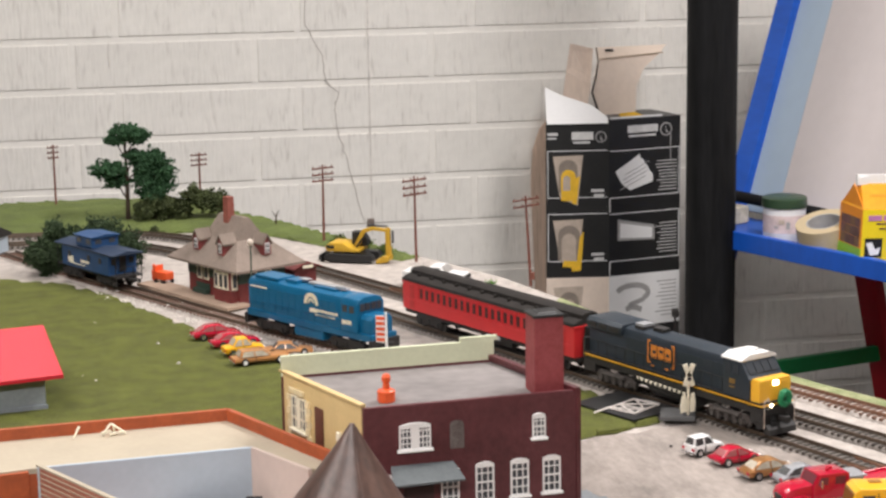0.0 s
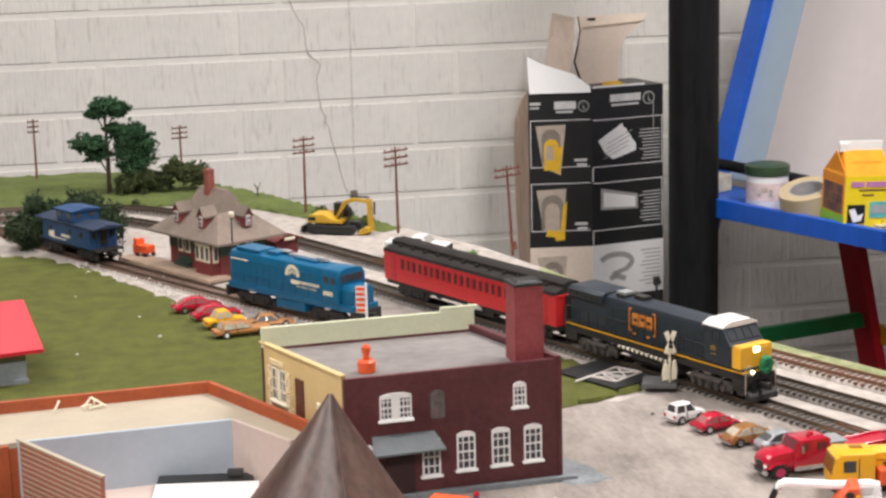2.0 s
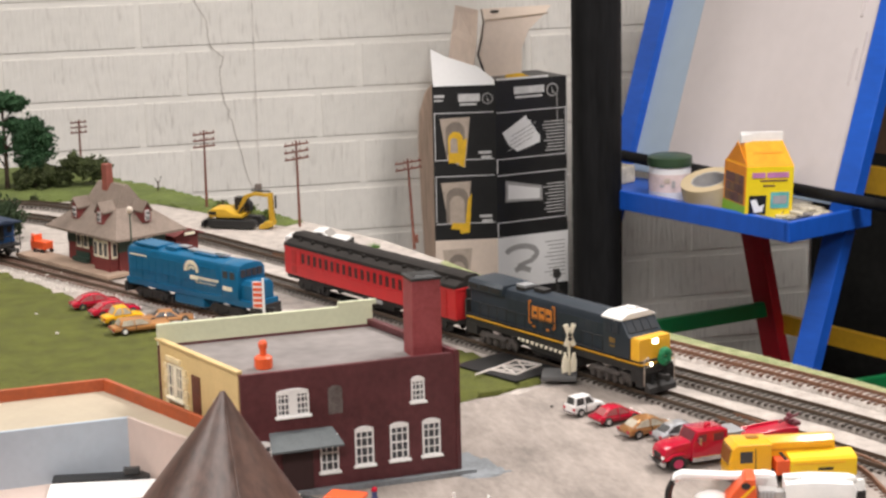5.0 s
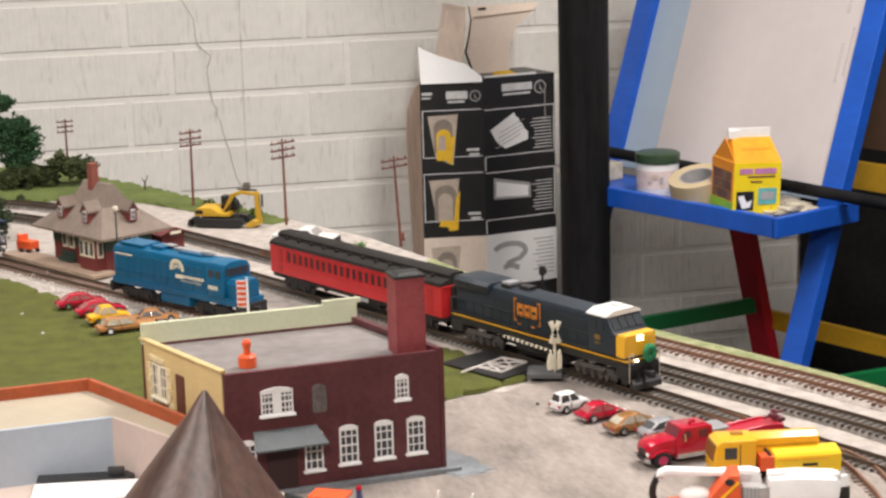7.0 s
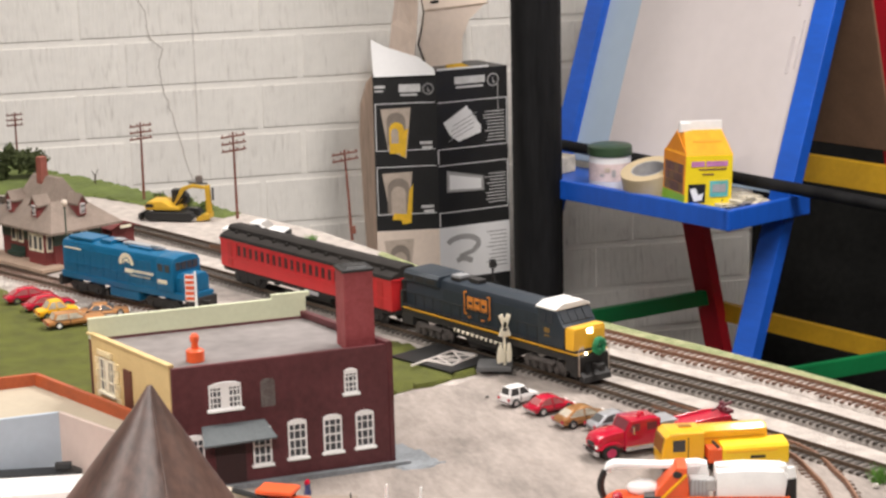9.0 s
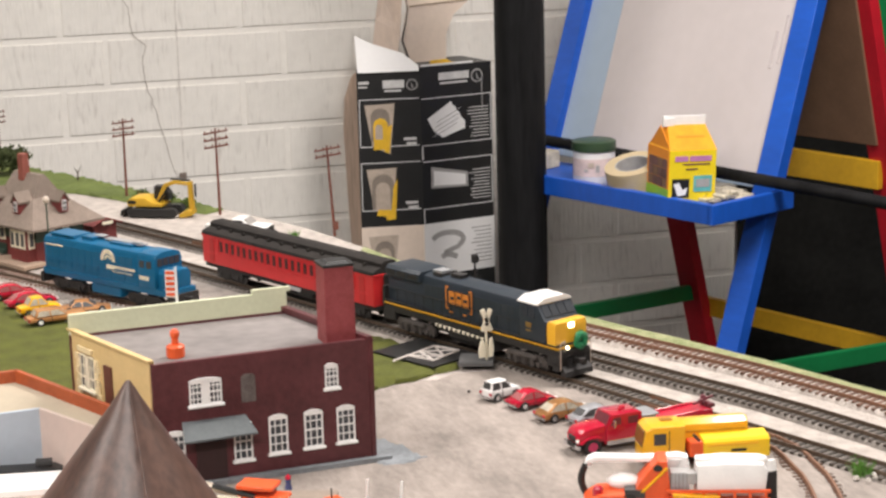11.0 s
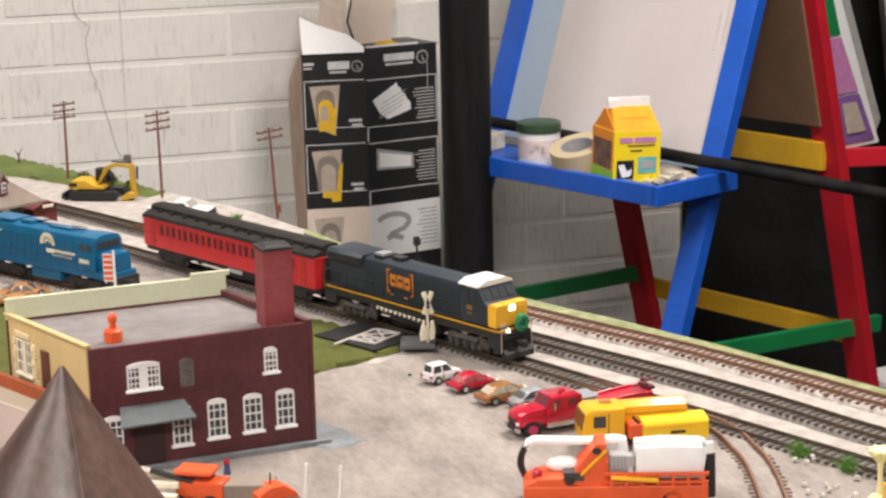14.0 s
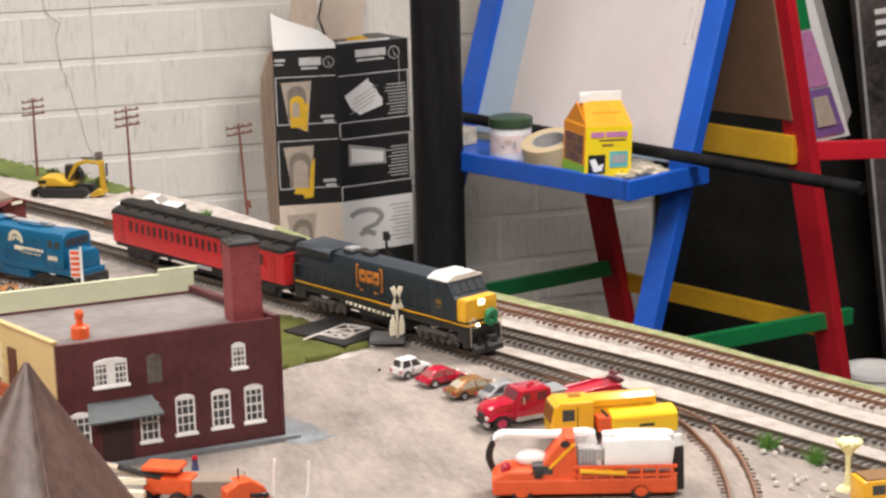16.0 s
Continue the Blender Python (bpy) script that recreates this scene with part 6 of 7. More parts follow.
part("headlight", Shape().rod((0.0600, 0.0098, 0.0135), (0.0618, 0.0098, 0.0135), 0.0018, seg=10), WHITE, rt)
part("flatbed", Shape().box((-0.03, 0, 0.0135), (0.064, 0.027, 0.003)), CARSILVER, rt)
part("bed_rail", Shape().extrude([(-0.062, 0.0135), (-0.062, 0.0255), (-0.05, 0.0262), (-0.012, 0.0235), (-0.010, 0.0135)], 0.0105, 0.0135, "y", bevel=0.0008), CARRED, rt)
part("bed_rail", Shape().extrude([(-0.062, 0.0135), (-0.062, 0.0255), (-0.05, 0.0262), (-0.012, 0.0235), (-0.010, 0.0135)], -0.0135, -0.0105, "y", bevel=0.0008), CARRED, rt)
part("bed_cover", Shape().box((-0.036, 0, 0.0225), (0.05, 0.0215, 0.0014), Matrix.Rotation(radians(4), 4, "Y")), CARRED, rt)
part("deck_plate", Shape().box((-0.004, 0, 0.0292), (0.017, 0.024, 0.0014), bevel=0.0004).box((-0.004, 0, 0.021), (0.012, 0.02, 0.016)), CARSILVER, rt)
part("tow_gear", Shape().box((-0.064, 0, 0.026), (0.008, 0.012, 0.004), bevel=0.001).ball((-0.054, 0.006, 0.0325), 0.0030, 1).ball((-0.062, -0.004, 0.0325), 0.0030, 1).rod((-0.05, 0.0, 0.028), (-0.068, 0.002, 0.0345), 0.0012, seg=6).rod((-0.066, 0.004, 0.02), (-0.06, 0.004, 0.031), 0.001, seg=6).box((-0.062, 0, 0.02), (0.004, 0.02, 0.004)), mat("tow_dark_red", (0.12, 0.02, 0.03), 0.4), rt)
wheels(rt, [(x, sy * 0.0128) for x in (0.0495, -0.03, -0.045) for sy in (-1, 1)], 0.0074, 0.005, mat("pink_hub", (0.45, 0.03, 0.1), 0.4))

yc = thing("yellow_crane_truck", pose(0.5445, -2.5065, 0.0025, rz=173) @ Matrix.Diagonal((1.1, 1.05, 1.0, 1)), "yellow toy crane truck with folded telescopic boom", "truck")
part("chassis", Shape().box((0.01, 0, 0.008), (0.084, 0.02, 0.006)), DARK, yc)
part("cab", Shape().extrude([(0.0245, 0.0065), (0.0245, 0.031), (0.047, 0.0315), (0.0505, 0.0285), (0.0525, 0.018), (0.0525, 0.0065)], -0.0125, 0.0125, "y", bevel=0.0016), CARYELLOW, yc, smooth=True)
part("windscreen", Shape().extrude([(0.0495, 0.0288), (0.0514, 0.0275), (0.0531, 0.0165), (0.049, 0.0165)], -0.0102, 0.0102, "y"), mat("amber_windscreen", (0.2, 0.1, 0.025), 0.25), yc)
part("side_window", Shape().box((0.0415, 0, 0.0222), (0.0085, 0.0256, 0.0088), bevel=0.0006), CARGLASS, yc)
part("roof_hatch", Shape().box((0.034, -0.004, 0.0316), (0.008, 0.006, 0.0008)), mat("amber_hatch", (0.3, 0.13, 0.02), 0.3), yc)
part("boom", Shape().extrude([(-0.0125, 0.016), (-0.0125, 0.0265), (-0.0095, 0.0305), (-0.002, 0.0315), (0.003, 0.0285), (0.004, 0.016)], -0.0205, 0.026, "x", bevel=0.0022), CARYELLOW, yc, smooth=True)
part("boom_strip", Shape().box((0.002, 0.0036, 0.0235), (0.04, 0.0008, 0.0016)), mat("amber_strip", (0.55, 0.26, 0.01), 0.4), yc)
part("door_line", Shape().box((0.0355, 0.0126, 0.0185), (0.0006, 0.0004, 0.019)), DARK, yc)
part("deck", Shape().extrude([(0.0, 0.006), (0.0, 0.0215), (0.003, 0.0222), (0.0145, 0.0205), (0.0165, 0.0185), (0.0165, 0.006)], -0.031, 0.0135, "x", bevel=0.0007), mat("lemon_yellow", (0.85, 0.55, 0.015), 0.32, vary=0.05, coat=0.4), yc)
part("deck_edge", Shape().box((-0.006, 0.0167, 0.0165), (0.034, 0.001, 0.0012)), CARYELLOW, yc)
part("hinge", Shape().box((0.018, 0.01, 0.014), (0.009, 0.012, 0.011), bevel=0.001), ORANGE, yc)
part("hinge_pin", Shape().rod((0.0155, 0.014, 0.0195), (0.0195, 0.012, 0.0245), 0.0011, seg=8), BLACK, yc)
part("warning_sign", Shape().box((-0.01, 0.0165, 0.012), (0.01, 0.0008, 0.002)), BLACK, yc)
wheels(yc, [(x, sy * 0.0112) for x in (0.037, -0.006, -0.021) for sy in (-1, 1)], 0.0062, 0.005, CARYELLOW)

om = thing("orange_road_machine", pose(0.4715, -2.606, 0.0025, rz=161) @ Matrix.Diagonal((1.03, 0.9, 0.76, 1)), "orange toy road machine with white hoods and black stacks", "road machine")
part("base", Shape().box((0, 0, 0.012), (0.118, 0.03, 0.014), bevel=0.0018), ORANGE, om)
part("cab", Shape().extrude([(0.03, 0.018), (0.024, 0.036), (0.012, 0.056), (0.006, 0.056), (0.004, 0.03), (0.004, 0.018)], -0.012, 0.012, "y", bevel=0.001), ORANGE, om)
part("cab_window", Shape().box((0.0265, 0, 0.0265), (0.013, 0.0246, 0.0075)), CARGLASS, om)
part("nose", Shape().extrude([(0.03, 0.01), (0.03, 0.027), (0.05, 0.026), (0.058, 0.02), (0.058, 0.01)], -0.0145, 0.0145, "y", bevel=0.002), ORANGE, om)
part("white_hood", Shape().extrude([(0.0585, 0.0460), (0.0565, 0.0510), (0.052, 0.0540), (0.02, 0.0525), (-0.002, 0.0545), (-0.008, 0.0525), (-0.0095, 0.042), (-0.006, 0.034), (0.012, 0.036), (0.015, 0.0475), (0.05, 0.0480)], -0.017, -0.006, "y", bevel=0.0024), WHITE, om, smooth=True)
part("hood_rib", Shape().extrude([(0.0, 0.037), (-0.004, 0.051), (0.006, 0.051), (0.009, 0.037)], -0.0065, -0.005, "y", bevel=0.0006), PRINTWHITE, om)
part("bin_lug", Shape().ball((-0.018, 0.002, 0.0545), 0.0045, 2, (1.3, 1, 0.7)), WHITE, om, smooth=True)
part("bin_lug", Shape().ball((-0.054, 0.004, 0.0540), 0.0042, 2, (1, 1, 1.1)), WHITE, om, smooth=True)
part("red_lamp", Shape().lathe([(0.0032, 0.024), (0.0034, 0.030), (0.002, 0.0325)], (0.05, 0.008, 0), 10), CARRED, om)
part("hood_post", Shape().rod((0.0555, -0.0115, 0.049), (0.056, -0.0115, 0.043), 0.002, seg=8), WHITE, om)
part("black_hose", Shape().loft([[(0.0560 + 0.0045 * math.sin(math.pi * k / 8) + 0.0024 * math.cos(2 * math.pi * i / 10), -0.012 + 0.0024 * math.sin(2 * math.pi * i / 10), 0.014 + 0.0042 * k) for i in range(10)] for k in range(9)]), BLACK, om, smooth=True)
part("black_pipe", Shape().rod((-0.0605, 0.002, 0.004), (-0.0600, 0.002, 0.043), 0.0042, seg=12), BLACK, om)
part("pipe_elbow", Shape().rod((-0.0600, 0.002, 0.043), (-0.0585, 0.000, 0.052), 0.0042, 0.0046, seg=12), WHITE, om)
part("white_bin", Shape().extrude([(-0.012, 0.024), (-0.0125, 0.0525), (-0.03, 0.0545), (-0.055, 0.0535), (-0.058, 0.047), (-0.056, 0.024)], -0.014, 0.013, "y", bevel=0.004), WHITE, om, smooth=True)
part("rail", Shape().box((-0.026, 0.0152, 0.030), (0.066, 0.0022, 0.0025)).box((-0.026, 0.0152, 0.0225), (0.066, 0.0022, 0.002)), ORANGE, om)
posts = Shape()
for k in range(7):
    posts.box((-0.056 + k * 0.0098, 0.0152, 0.0225), (0.0018, 0.002, 0.016))
part("rail_post", posts, ORANGE, om)
part("engine", Shape().box((-0.002, 0.004, 0.037), (0.012, 0.012, 0.016), bevel=0.001).box((-0.0095, 0.007, 0.04), (0.006, 0.01, 0.01), bevel=0.0008), PRINTGREY, om)
fins = Shape()
for k in range(5):
    fins.box((0.002 - k * 0.0024, 0.0105, 0.037), (0.0012, 0.0012, 0.014))
part("engine_fin", fins, CARSILVER, om)
part("yellow_arm", Shape().box((-0.012, 0.017, 0.0265), (0.03, 0.006, 0.0028), Matrix.Rotation(radians(-5), 4, "Y"), bevel=0.0006).rod((0.022, 0.012, 0.028), (0.006, 0.012, 0.05), 0.0012, seg=8), CARYELLOW, om)
part("white_dome", Shape().ball((0.033, -0.006, 0.031), 0.0095, 2, (1.2, 0.9, 0.8)), WHITE, om, smooth=True)
part("pivot", Shape().rod((0.012, -0.013, 0.05), (0.012, 0.013, 0.05), 0.003, seg=10).rod((0.03, 0.0126, 0.024), (0.03, 0.0145, 0.024), 0.004, seg=12), DARK, om)
wheels(om, [(x, sy * 0.0125) for x in (0.04, -0.036) for sy in (-1, 1)], 0.0068, 0.005, ORANGE)

tw = thing("orange_tractor", pose(0.207, -2.522, 0.0025, rz=-32), "orange toy tractor with a grey trailer", "tractor")
part("body", Shape().box((0.004, 0, 0.015), (0.034, 0.016, 0.012), bevel=0.002), ORANGE, tw)
part("canopy", Shape().box((0.0, 0, 0.0265), (0.026, 0.018, 0.003), bevel=0.001), ORANGE, tw)
part("support", Shape().rod((-0.009, -0.007, 0.018), (-0.009, -0.007, 0.027), 0.001, seg=6).rod((0.009, 0.007, 0.018), (0.009, 0.007, 0.027), 0.001, seg=6), BLACK, tw)
part("blade", Shape().box((-0.038, 0.002, 0.022), (0.05, 0.007, 0.004), Matrix.Rotation(radians(8), 4, "Y"), bevel=0.0008), mat("tan_arm", (0.45, 0.38, 0.3), 0.6), tw)
part("ram", Shape().rod((-0.03, -0.006, 0.026), (0.0, -0.006, 0.02), 0.0022, seg=8), BLACK, tw)
part("beam", Shape().box((-0.034, -0.008, 0.0165), (0.05, 0.006, 0.004), Matrix.Rotation(radians(-4), 4, "Y"), bevel=0.0006), CREAM, tw)
part("beam", Shape().box((-0.03, -0.017, 0.012), (0.045, 0.005, 0.005), bevel=0.0006), CREAM, tw)
wheels(tw, [(x, sy * 0.010) for x in (0.012, -0.012) for sy in (-1, 1)], 0.006, 0.005, ORANGE)
tr = thing("grey_trailer", pose(0.2385, -2.533, 0.0025, rz=-20), "taupe open toy trailer", "trailer")
part("tub", Shape().box((0, 0, 0.012), (0.036, 0.02, 0.014), bevel=0.001, taper=1.06), mat("taupe_tub", (0.25, 0.2, 0.16), 0.6), tr)
wheels(tr, [(x, sy * 0.009) for x in (0.01, -0.01) for sy in (-1, 1)], 0.005, 0.004, BLACK)
tw2 = thing("orange_loader", pose(0.2545, -2.546, 0.0025, rz=10) @ Matrix.Scale(0.8, 4), "orange toy loader with black fittings", "loader")
part("body", Shape().extrude([(-0.018, 0.005), (-0.018, 0.018), (-0.008, 0.024), (0.004, 0.024), (0.016, 0.016), (0.02, 0.008), (0.02, 0.005)], -0.009, 0.009, "y", bevel=0.0015), ORANGE, tw2)
part("fittings", Shape().rod((-0.004, 0, 0.02), (-0.004, 0, 0.034), 0.0007, seg=6).rod((0.002, -0.0096, 0.012), (0.018, -0.0096, 0.010), 0.0018, seg=8), BLACK, tw2)
wheels(tw2, [(x, sy * 0.009) for x in (0.011, -0.011) for sy in (-1, 1)], 0.0055, 0.004, ORANGE)
for x, y in ((0.277, -2.534), (0.2976, -2.5466)):
    pst = part("white_marker_post", Shape().rod((0, 0, 0), (0.002, 0, 0.026), 0.0009, seg=6), WHITE)
    pst.matrix_world = pose(x, y, 0.0022)
    tagged(pst, "thin white marker post on the parking ground", "marker post", "marker posts")

vn = thing("yellow_van", pose(0.646, -2.703, 0.0025, rz=176), "yellow toy van with dark windows beside the siding", "van")
part("body", Shape().box((0, 0, 0.0135), (0.05, 0.02, 0.018), bevel=0.0016), CARYELLOW, vn, smooth=True)
part("roof_rack", Shape().box((0, 0, 0.0232), (0.044, 0.017, 0.0012), bevel=0.0004), mat("van_brown", (0.2, 0.09, 0.02), 0.5), vn)
for k in range(3):
    part("side_window", Shape().box((-0.014 + k * 0.014, 0.0101, 0.0165), (0.009, 0.0008, 0.0065), bevel=0.0003), CARGLASS, vn)
wheels(vn, [(x, sy * 0.0085) for x in (0.015, -0.015) for sy in (-1, 1)], 0.0046, 0.004, BLACK)

# ---- behind the layout ----
col = part("steel_column", Shape().rod((0, 0, -0.9), (0, 0, 1.6), 0.0428, seg=32), BLACKPAINT, smooth=True)
col.matrix_world = pose(1.0058, -0.62, 0)
tagged(col, "black-painted round steel column", "column", kind="structure")

carton_box = thing("tall_cardboard_box", pose(0.9269, -0.25, -0.9, rz=12), "tall black printed carton, slightly crushed, with open flaps", "cardboard box")
BW, BD, BT, BB = 0.153, 0.120, 0.905, 0.11
FOLD = rot_z(70)
fl_end = FOLD @ Vector((0, BD, 0))
part("carton", Shape().extrude([(0, 0), (BW, 0), (BW - 0.004, BB), (fl_end.x + 0.06, BB + 0.03), (fl_end.x, fl_end.y)], 0, BT, bevel=0.0015), BOXBLACK, carton_box)


def on_right(x0, x1, z0, z1, material, name, lift=0.0006):
    return part(name, Shape().box(((x0 + x1) / 2, -lift / 2 - 0.0002, (z0 + z1) / 2), (x1 - x0, lift, z1 - z0)), material, carton_box)


def on_left(y0, y1, z0, z1, material, name, lift=0.0006):
    o = part(name, Shape().box((-lift / 2 - 0.0002, (y0 + y1) / 2, (z0 + z1) / 2), (lift, y1 - y0, z1 - z0)), material, carton_box)
    o.matrix_local = FOLD
    return o


# printed fields, from the top down: heading, two framed pictures, a white field
on_right(0.0, BW, 0.501, 0.603, BOXWHITE, "white_field")
on_left(0.0, BD, 0.501, 0.603, FLAP, "tan_field")


def outline(z0, z1):
    t = 0.0014
    for lo in (z0, z1 - t):
        on_right(0.002, BW - 0.002, lo, lo + t, BOXWHITE, "print_line")
        on_left(0.004, BD - 0.003, lo + 0.003, lo + 0.003 + t, BOXWHITE, "print_line")
    on_right(BW - 0.002 - t, BW - 0.002, z0, z1, BOXWHITE, "print_line")
    on_left(BD - 0.003 - t, BD - 0.003, z0 + 0.003, z1 + 0.003, BOXWHITE, "print_line")
    on_right(0.0005, 0.0024, z0 - 0.026, z0, BOXWHITE, "print_line")


outline(0.754, 0.845)
outline(0.631, 0.724)
rnd = random.Random(17)
for z0 in (0.763, 0.642):
    for k in range(10):
        on_right(0.099 + rnd.uniform(0, 0.012), 0.145, z0 + k * 0.0062, z0 + 0.0015 + k * 0.0062, PRINTWHITE, "print_text_bar", 0.0008)
for k in range(10):
    on_right(0.098 + rnd.uniform(0, 0.016), 0.146, 0.516 + k * 0.0075, 0.518 + k * 0.0075, PRINTGREY, "print_text_bar", 0.0009)
on_right(0.039, 0.104, 0.877, 0.891, PRINTWHITE, "print_heading", 0.0008)
on_right(0.042, 0.1, 0.869, 0.873, PRINTWHITE, "print_heading", 0.0008)
on_right(0.131, 0.1325, 0.815, 0.872, PRINTGREY, "scuff_line", 0.0008)
on_left(0.030, 0.071, 0.868, 0.883, PRINTWHITE, "print_heading", 0.0008)
on_left(0.036, 0.068, 0.861, 0.865, PRINTWHITE, "print_heading", 0.0008)
on_left(0.097, 0.117, 0.877, 0.882, PRINTWHITE, "print_heading", 0.0008)
on_left(0.1, 0.117, 0.870, 0.873, PRINTWHITE, "print_heading", 0.0008)
for cx, cz, r, left in ((0.1215, 0.880, 0.0128, False), (0.0156, 0.873, 0.0108, True)):
    if left:
        lg = part("print_roundel", Shape().rod((-0.0002, cx, cz), (-0.001, cx, cz), r, seg=24), PRINTGREY, carton_box)
        part("roundel_centre", Shape().rod((-0.0008, cx, cz), (-0.0014, cx, cz), r * 0.8, seg=24), BOXBLACK, lg)
        part("roundel_mark", Shape().extrude([(cx + 0.002, cz + 0.007), (cx + 0.001, cz - 0.005), (cx - 0.005, cz - 0.006), (cx - 0.001, cz - 0.002)], -0.0018, -0.0012, "x"), PRINTGREY, lg)
        lg.matrix_local = FOLD
    else:
        lg = part("print_roundel", Shape().rod((cx, -0.0002, cz), (cx, -0.001, cz), r, seg=24), PRINTGREY, carton_box)
        part("roundel_centre", Shape().rod((cx, -0.0008, cz), (cx, -0.0014, cz), r * 0.8, seg=24), BOXBLACK, lg)
        part("roundel_mark", Shape().extrude([(cx - 0.002, cz + 0.008), (cx - 0.001, cz - 0.006), (cx + 0.006, cz - 0.007), (cx + 0.001, cz - 0.002)], -0.0018, -0.0012, "y"), PRINTGREY, lg)
# pictures of folded white channels
pic = part("printed_picture", Shape().extrude([(0.0134, 0.805), (0.0647, 0.8354), (0.0668, 0.828), (0.0738, 0.8245), (0.0756, 0.817), (0.083, 0.812), (0.085, 0.804), (0.0937, 0.796), (0.0937, 0.7815), (0.0446, 0.767), (0.038, 0.7725), (0.0315, 0.7765), (0.026, 0.782), (0.0212, 0.7905)], -0.001, -0.0002, "y"), BOXWHITE, carton_box)
for k in range(4):
    part("picture_shade", Shape().box((0.05 + 0.003 * k, -0.0012, 0.781 + k * 0.0095), (0.058, 0.0006, 0.0013), Matrix.Rotation(radians(-24), 4, "Y")), PRINTGREY, pic)
pic = part("printed_picture", Shape().extrude([(0.018, 0.671), (0.0185, 0.7127), (0.097, 0.6964), (0.098, 0.668)], -0.001, -0.0002, "y"), PRINTGREY, carton_box)
part("picture_face", Shape().extrude([(0.023, 0.676), (0.0235, 0.705), (0.092, 0.692), (0.092, 0.672)], -0.0014, -0.0008, "y"), BOXWHITE, pic)
def print_band(line, w, material, parent):
    """A printed curved band along a line of points on the box face."""
    rings = []
    for k, (x, z) in enumerate(line):
        a, b = line[max(0, k - 1)], line[min(len(line) - 1, k + 1)]
        d = Vector((b[0] - a[0], b[1] - a[1])).normalized()
        rings.append([(x - d.y * w, -0.0002, z + d.x * w), (x + d.y * w, -0.0002, z - d.x * w), (x + d.y * w, -0.0012, z - d.x * w), (x - d.y * w, -0.0012, z + d.x * w)])
    return part("printed_picture", Shape().loft(rings), material, parent)


print_band([(0.05 + 0.034 * math.cos(a), 0.566 + 0.016 * math.sin(a)) for a in [math.pi * (0.9 - 1.15 * k / 12) for k in range(13)]], 0.0052, PRINTGREY, carton_box)
print_band([(0.076 - 0.034 * k / 5, 0.553 - 0.010 * k / 5) for k in range(6)], 0.0045, PRINTGREY, carton_box)
print_band([(0.036 + 0.034 * k / 5, 0.535 + 0.004 * math.sin(k * 0.8)) for k in range(6)], 0.0052, PRINTGREY, carton_box)
def arch(y0, y1, z0, z1):
    """Outline of a round-headed opening on the folded side of the box."""
    r, c = (y1 - y0) / 2, (y0 + y1) / 2
    return [(y0, z0), (y1, z0)] + [(c + r * math.cos(math.pi * k / 8), z1 - r + r * math.sin(math.pi * k / 8)) for k in range(9)]


for z0, kind_ in ((0.754, "tip"), (0.631, "edge"), (0.501, "pale")):
    h = 0.083
    p = part("printed_gutter", Shape().extrude([(0.094, z0 + 0.004), (0.107, z0 + h), (0.0495, z0 + h + 0.002), (0.060, z0 - 0.012)], -0.001, -0.0002, "x"), PRINTTAN, carton_box)
    p.matrix_local = FOLD
    grey, tan, yellow = {"tip": ((0.060, 0.096, 0.014, 0.077), (0.074, 0.088, 0.018, 0.046), (0.0635, 0.0915, -0.002, 0.058)), "edge": ((0.055, 0.098, 0.006, 0.074), (0.063, 0.091, 0.004, 0.058), None), "pale": ((0.058, 0.096, 0.006, 0.074), (0.065, 0.089, 0.004, 0.060), None)}[kind_]
    part("gutter_ring", Shape().extrude(arch(grey[0], grey[1], z0 + grey[2], z0 + grey[3]), -0.0014, -0.0008, "x"), RINGBROWN, p)
    if yellow:
        part("gutter_tip", Shape().extrude(arch(yellow[0], yellow[1], z0 + yellow[2], z0 + yellow[3]), -0.0018, -0.0012, "x"), PRINTYELLOW, p)
        part("gutter_tip", Shape().extrude([(0.062, z0 - 0.010), (0.0715, z0 - 0.006), (0.066, z0 + 0.04), (0.0555, z0 + 0.045)], -0.0016, -0.0011, "x"), PRINTYELLOW, p)
    part("gutter_opening", Shape().extrude(arch(tan[0], tan[1], z0 + tan[2], z0 + tan[3]), -0.0022, -0.0016, "x"), PRINTTAN, p)
    if kind_ == "edge":
        part("gutter_tip", Shape().extrude([(0.0485, z0 + 0.062), (0.0565, z0 + 0.05), (0.062, z0 + 0.004), (0.086, z0 + 0.006), (0.090, z0 - 0.006), (0.073, z0 - 0.008), (0.071, z0 - 0.016), (0.054, z0 - 0.014)], -0.0026, -0.002, "x"), PRINTYELLOW, p)
    for k in range(2):
        on_left(0.0097, 0.034 - 0.005 * k, z0 + 0.014 - k * 0.009, z0 + 0.019 - k * 0.009, PRINTWHITE, "print_text_bar", 0.0009)


def sheet_flap(name, lines_, material, thick=0.003):
    """A bent card flap: rows of two points, given thickness."""
    rings = []
    for a, b in lines_:
        a, b = Vector(a), Vector(b)
        rings.append([a, b, b + Vector((0, thick, 0)), a + Vector((0, thick, 0))])
    return part(name, Shape().loft(rings), material, carton_box, smooth=True)


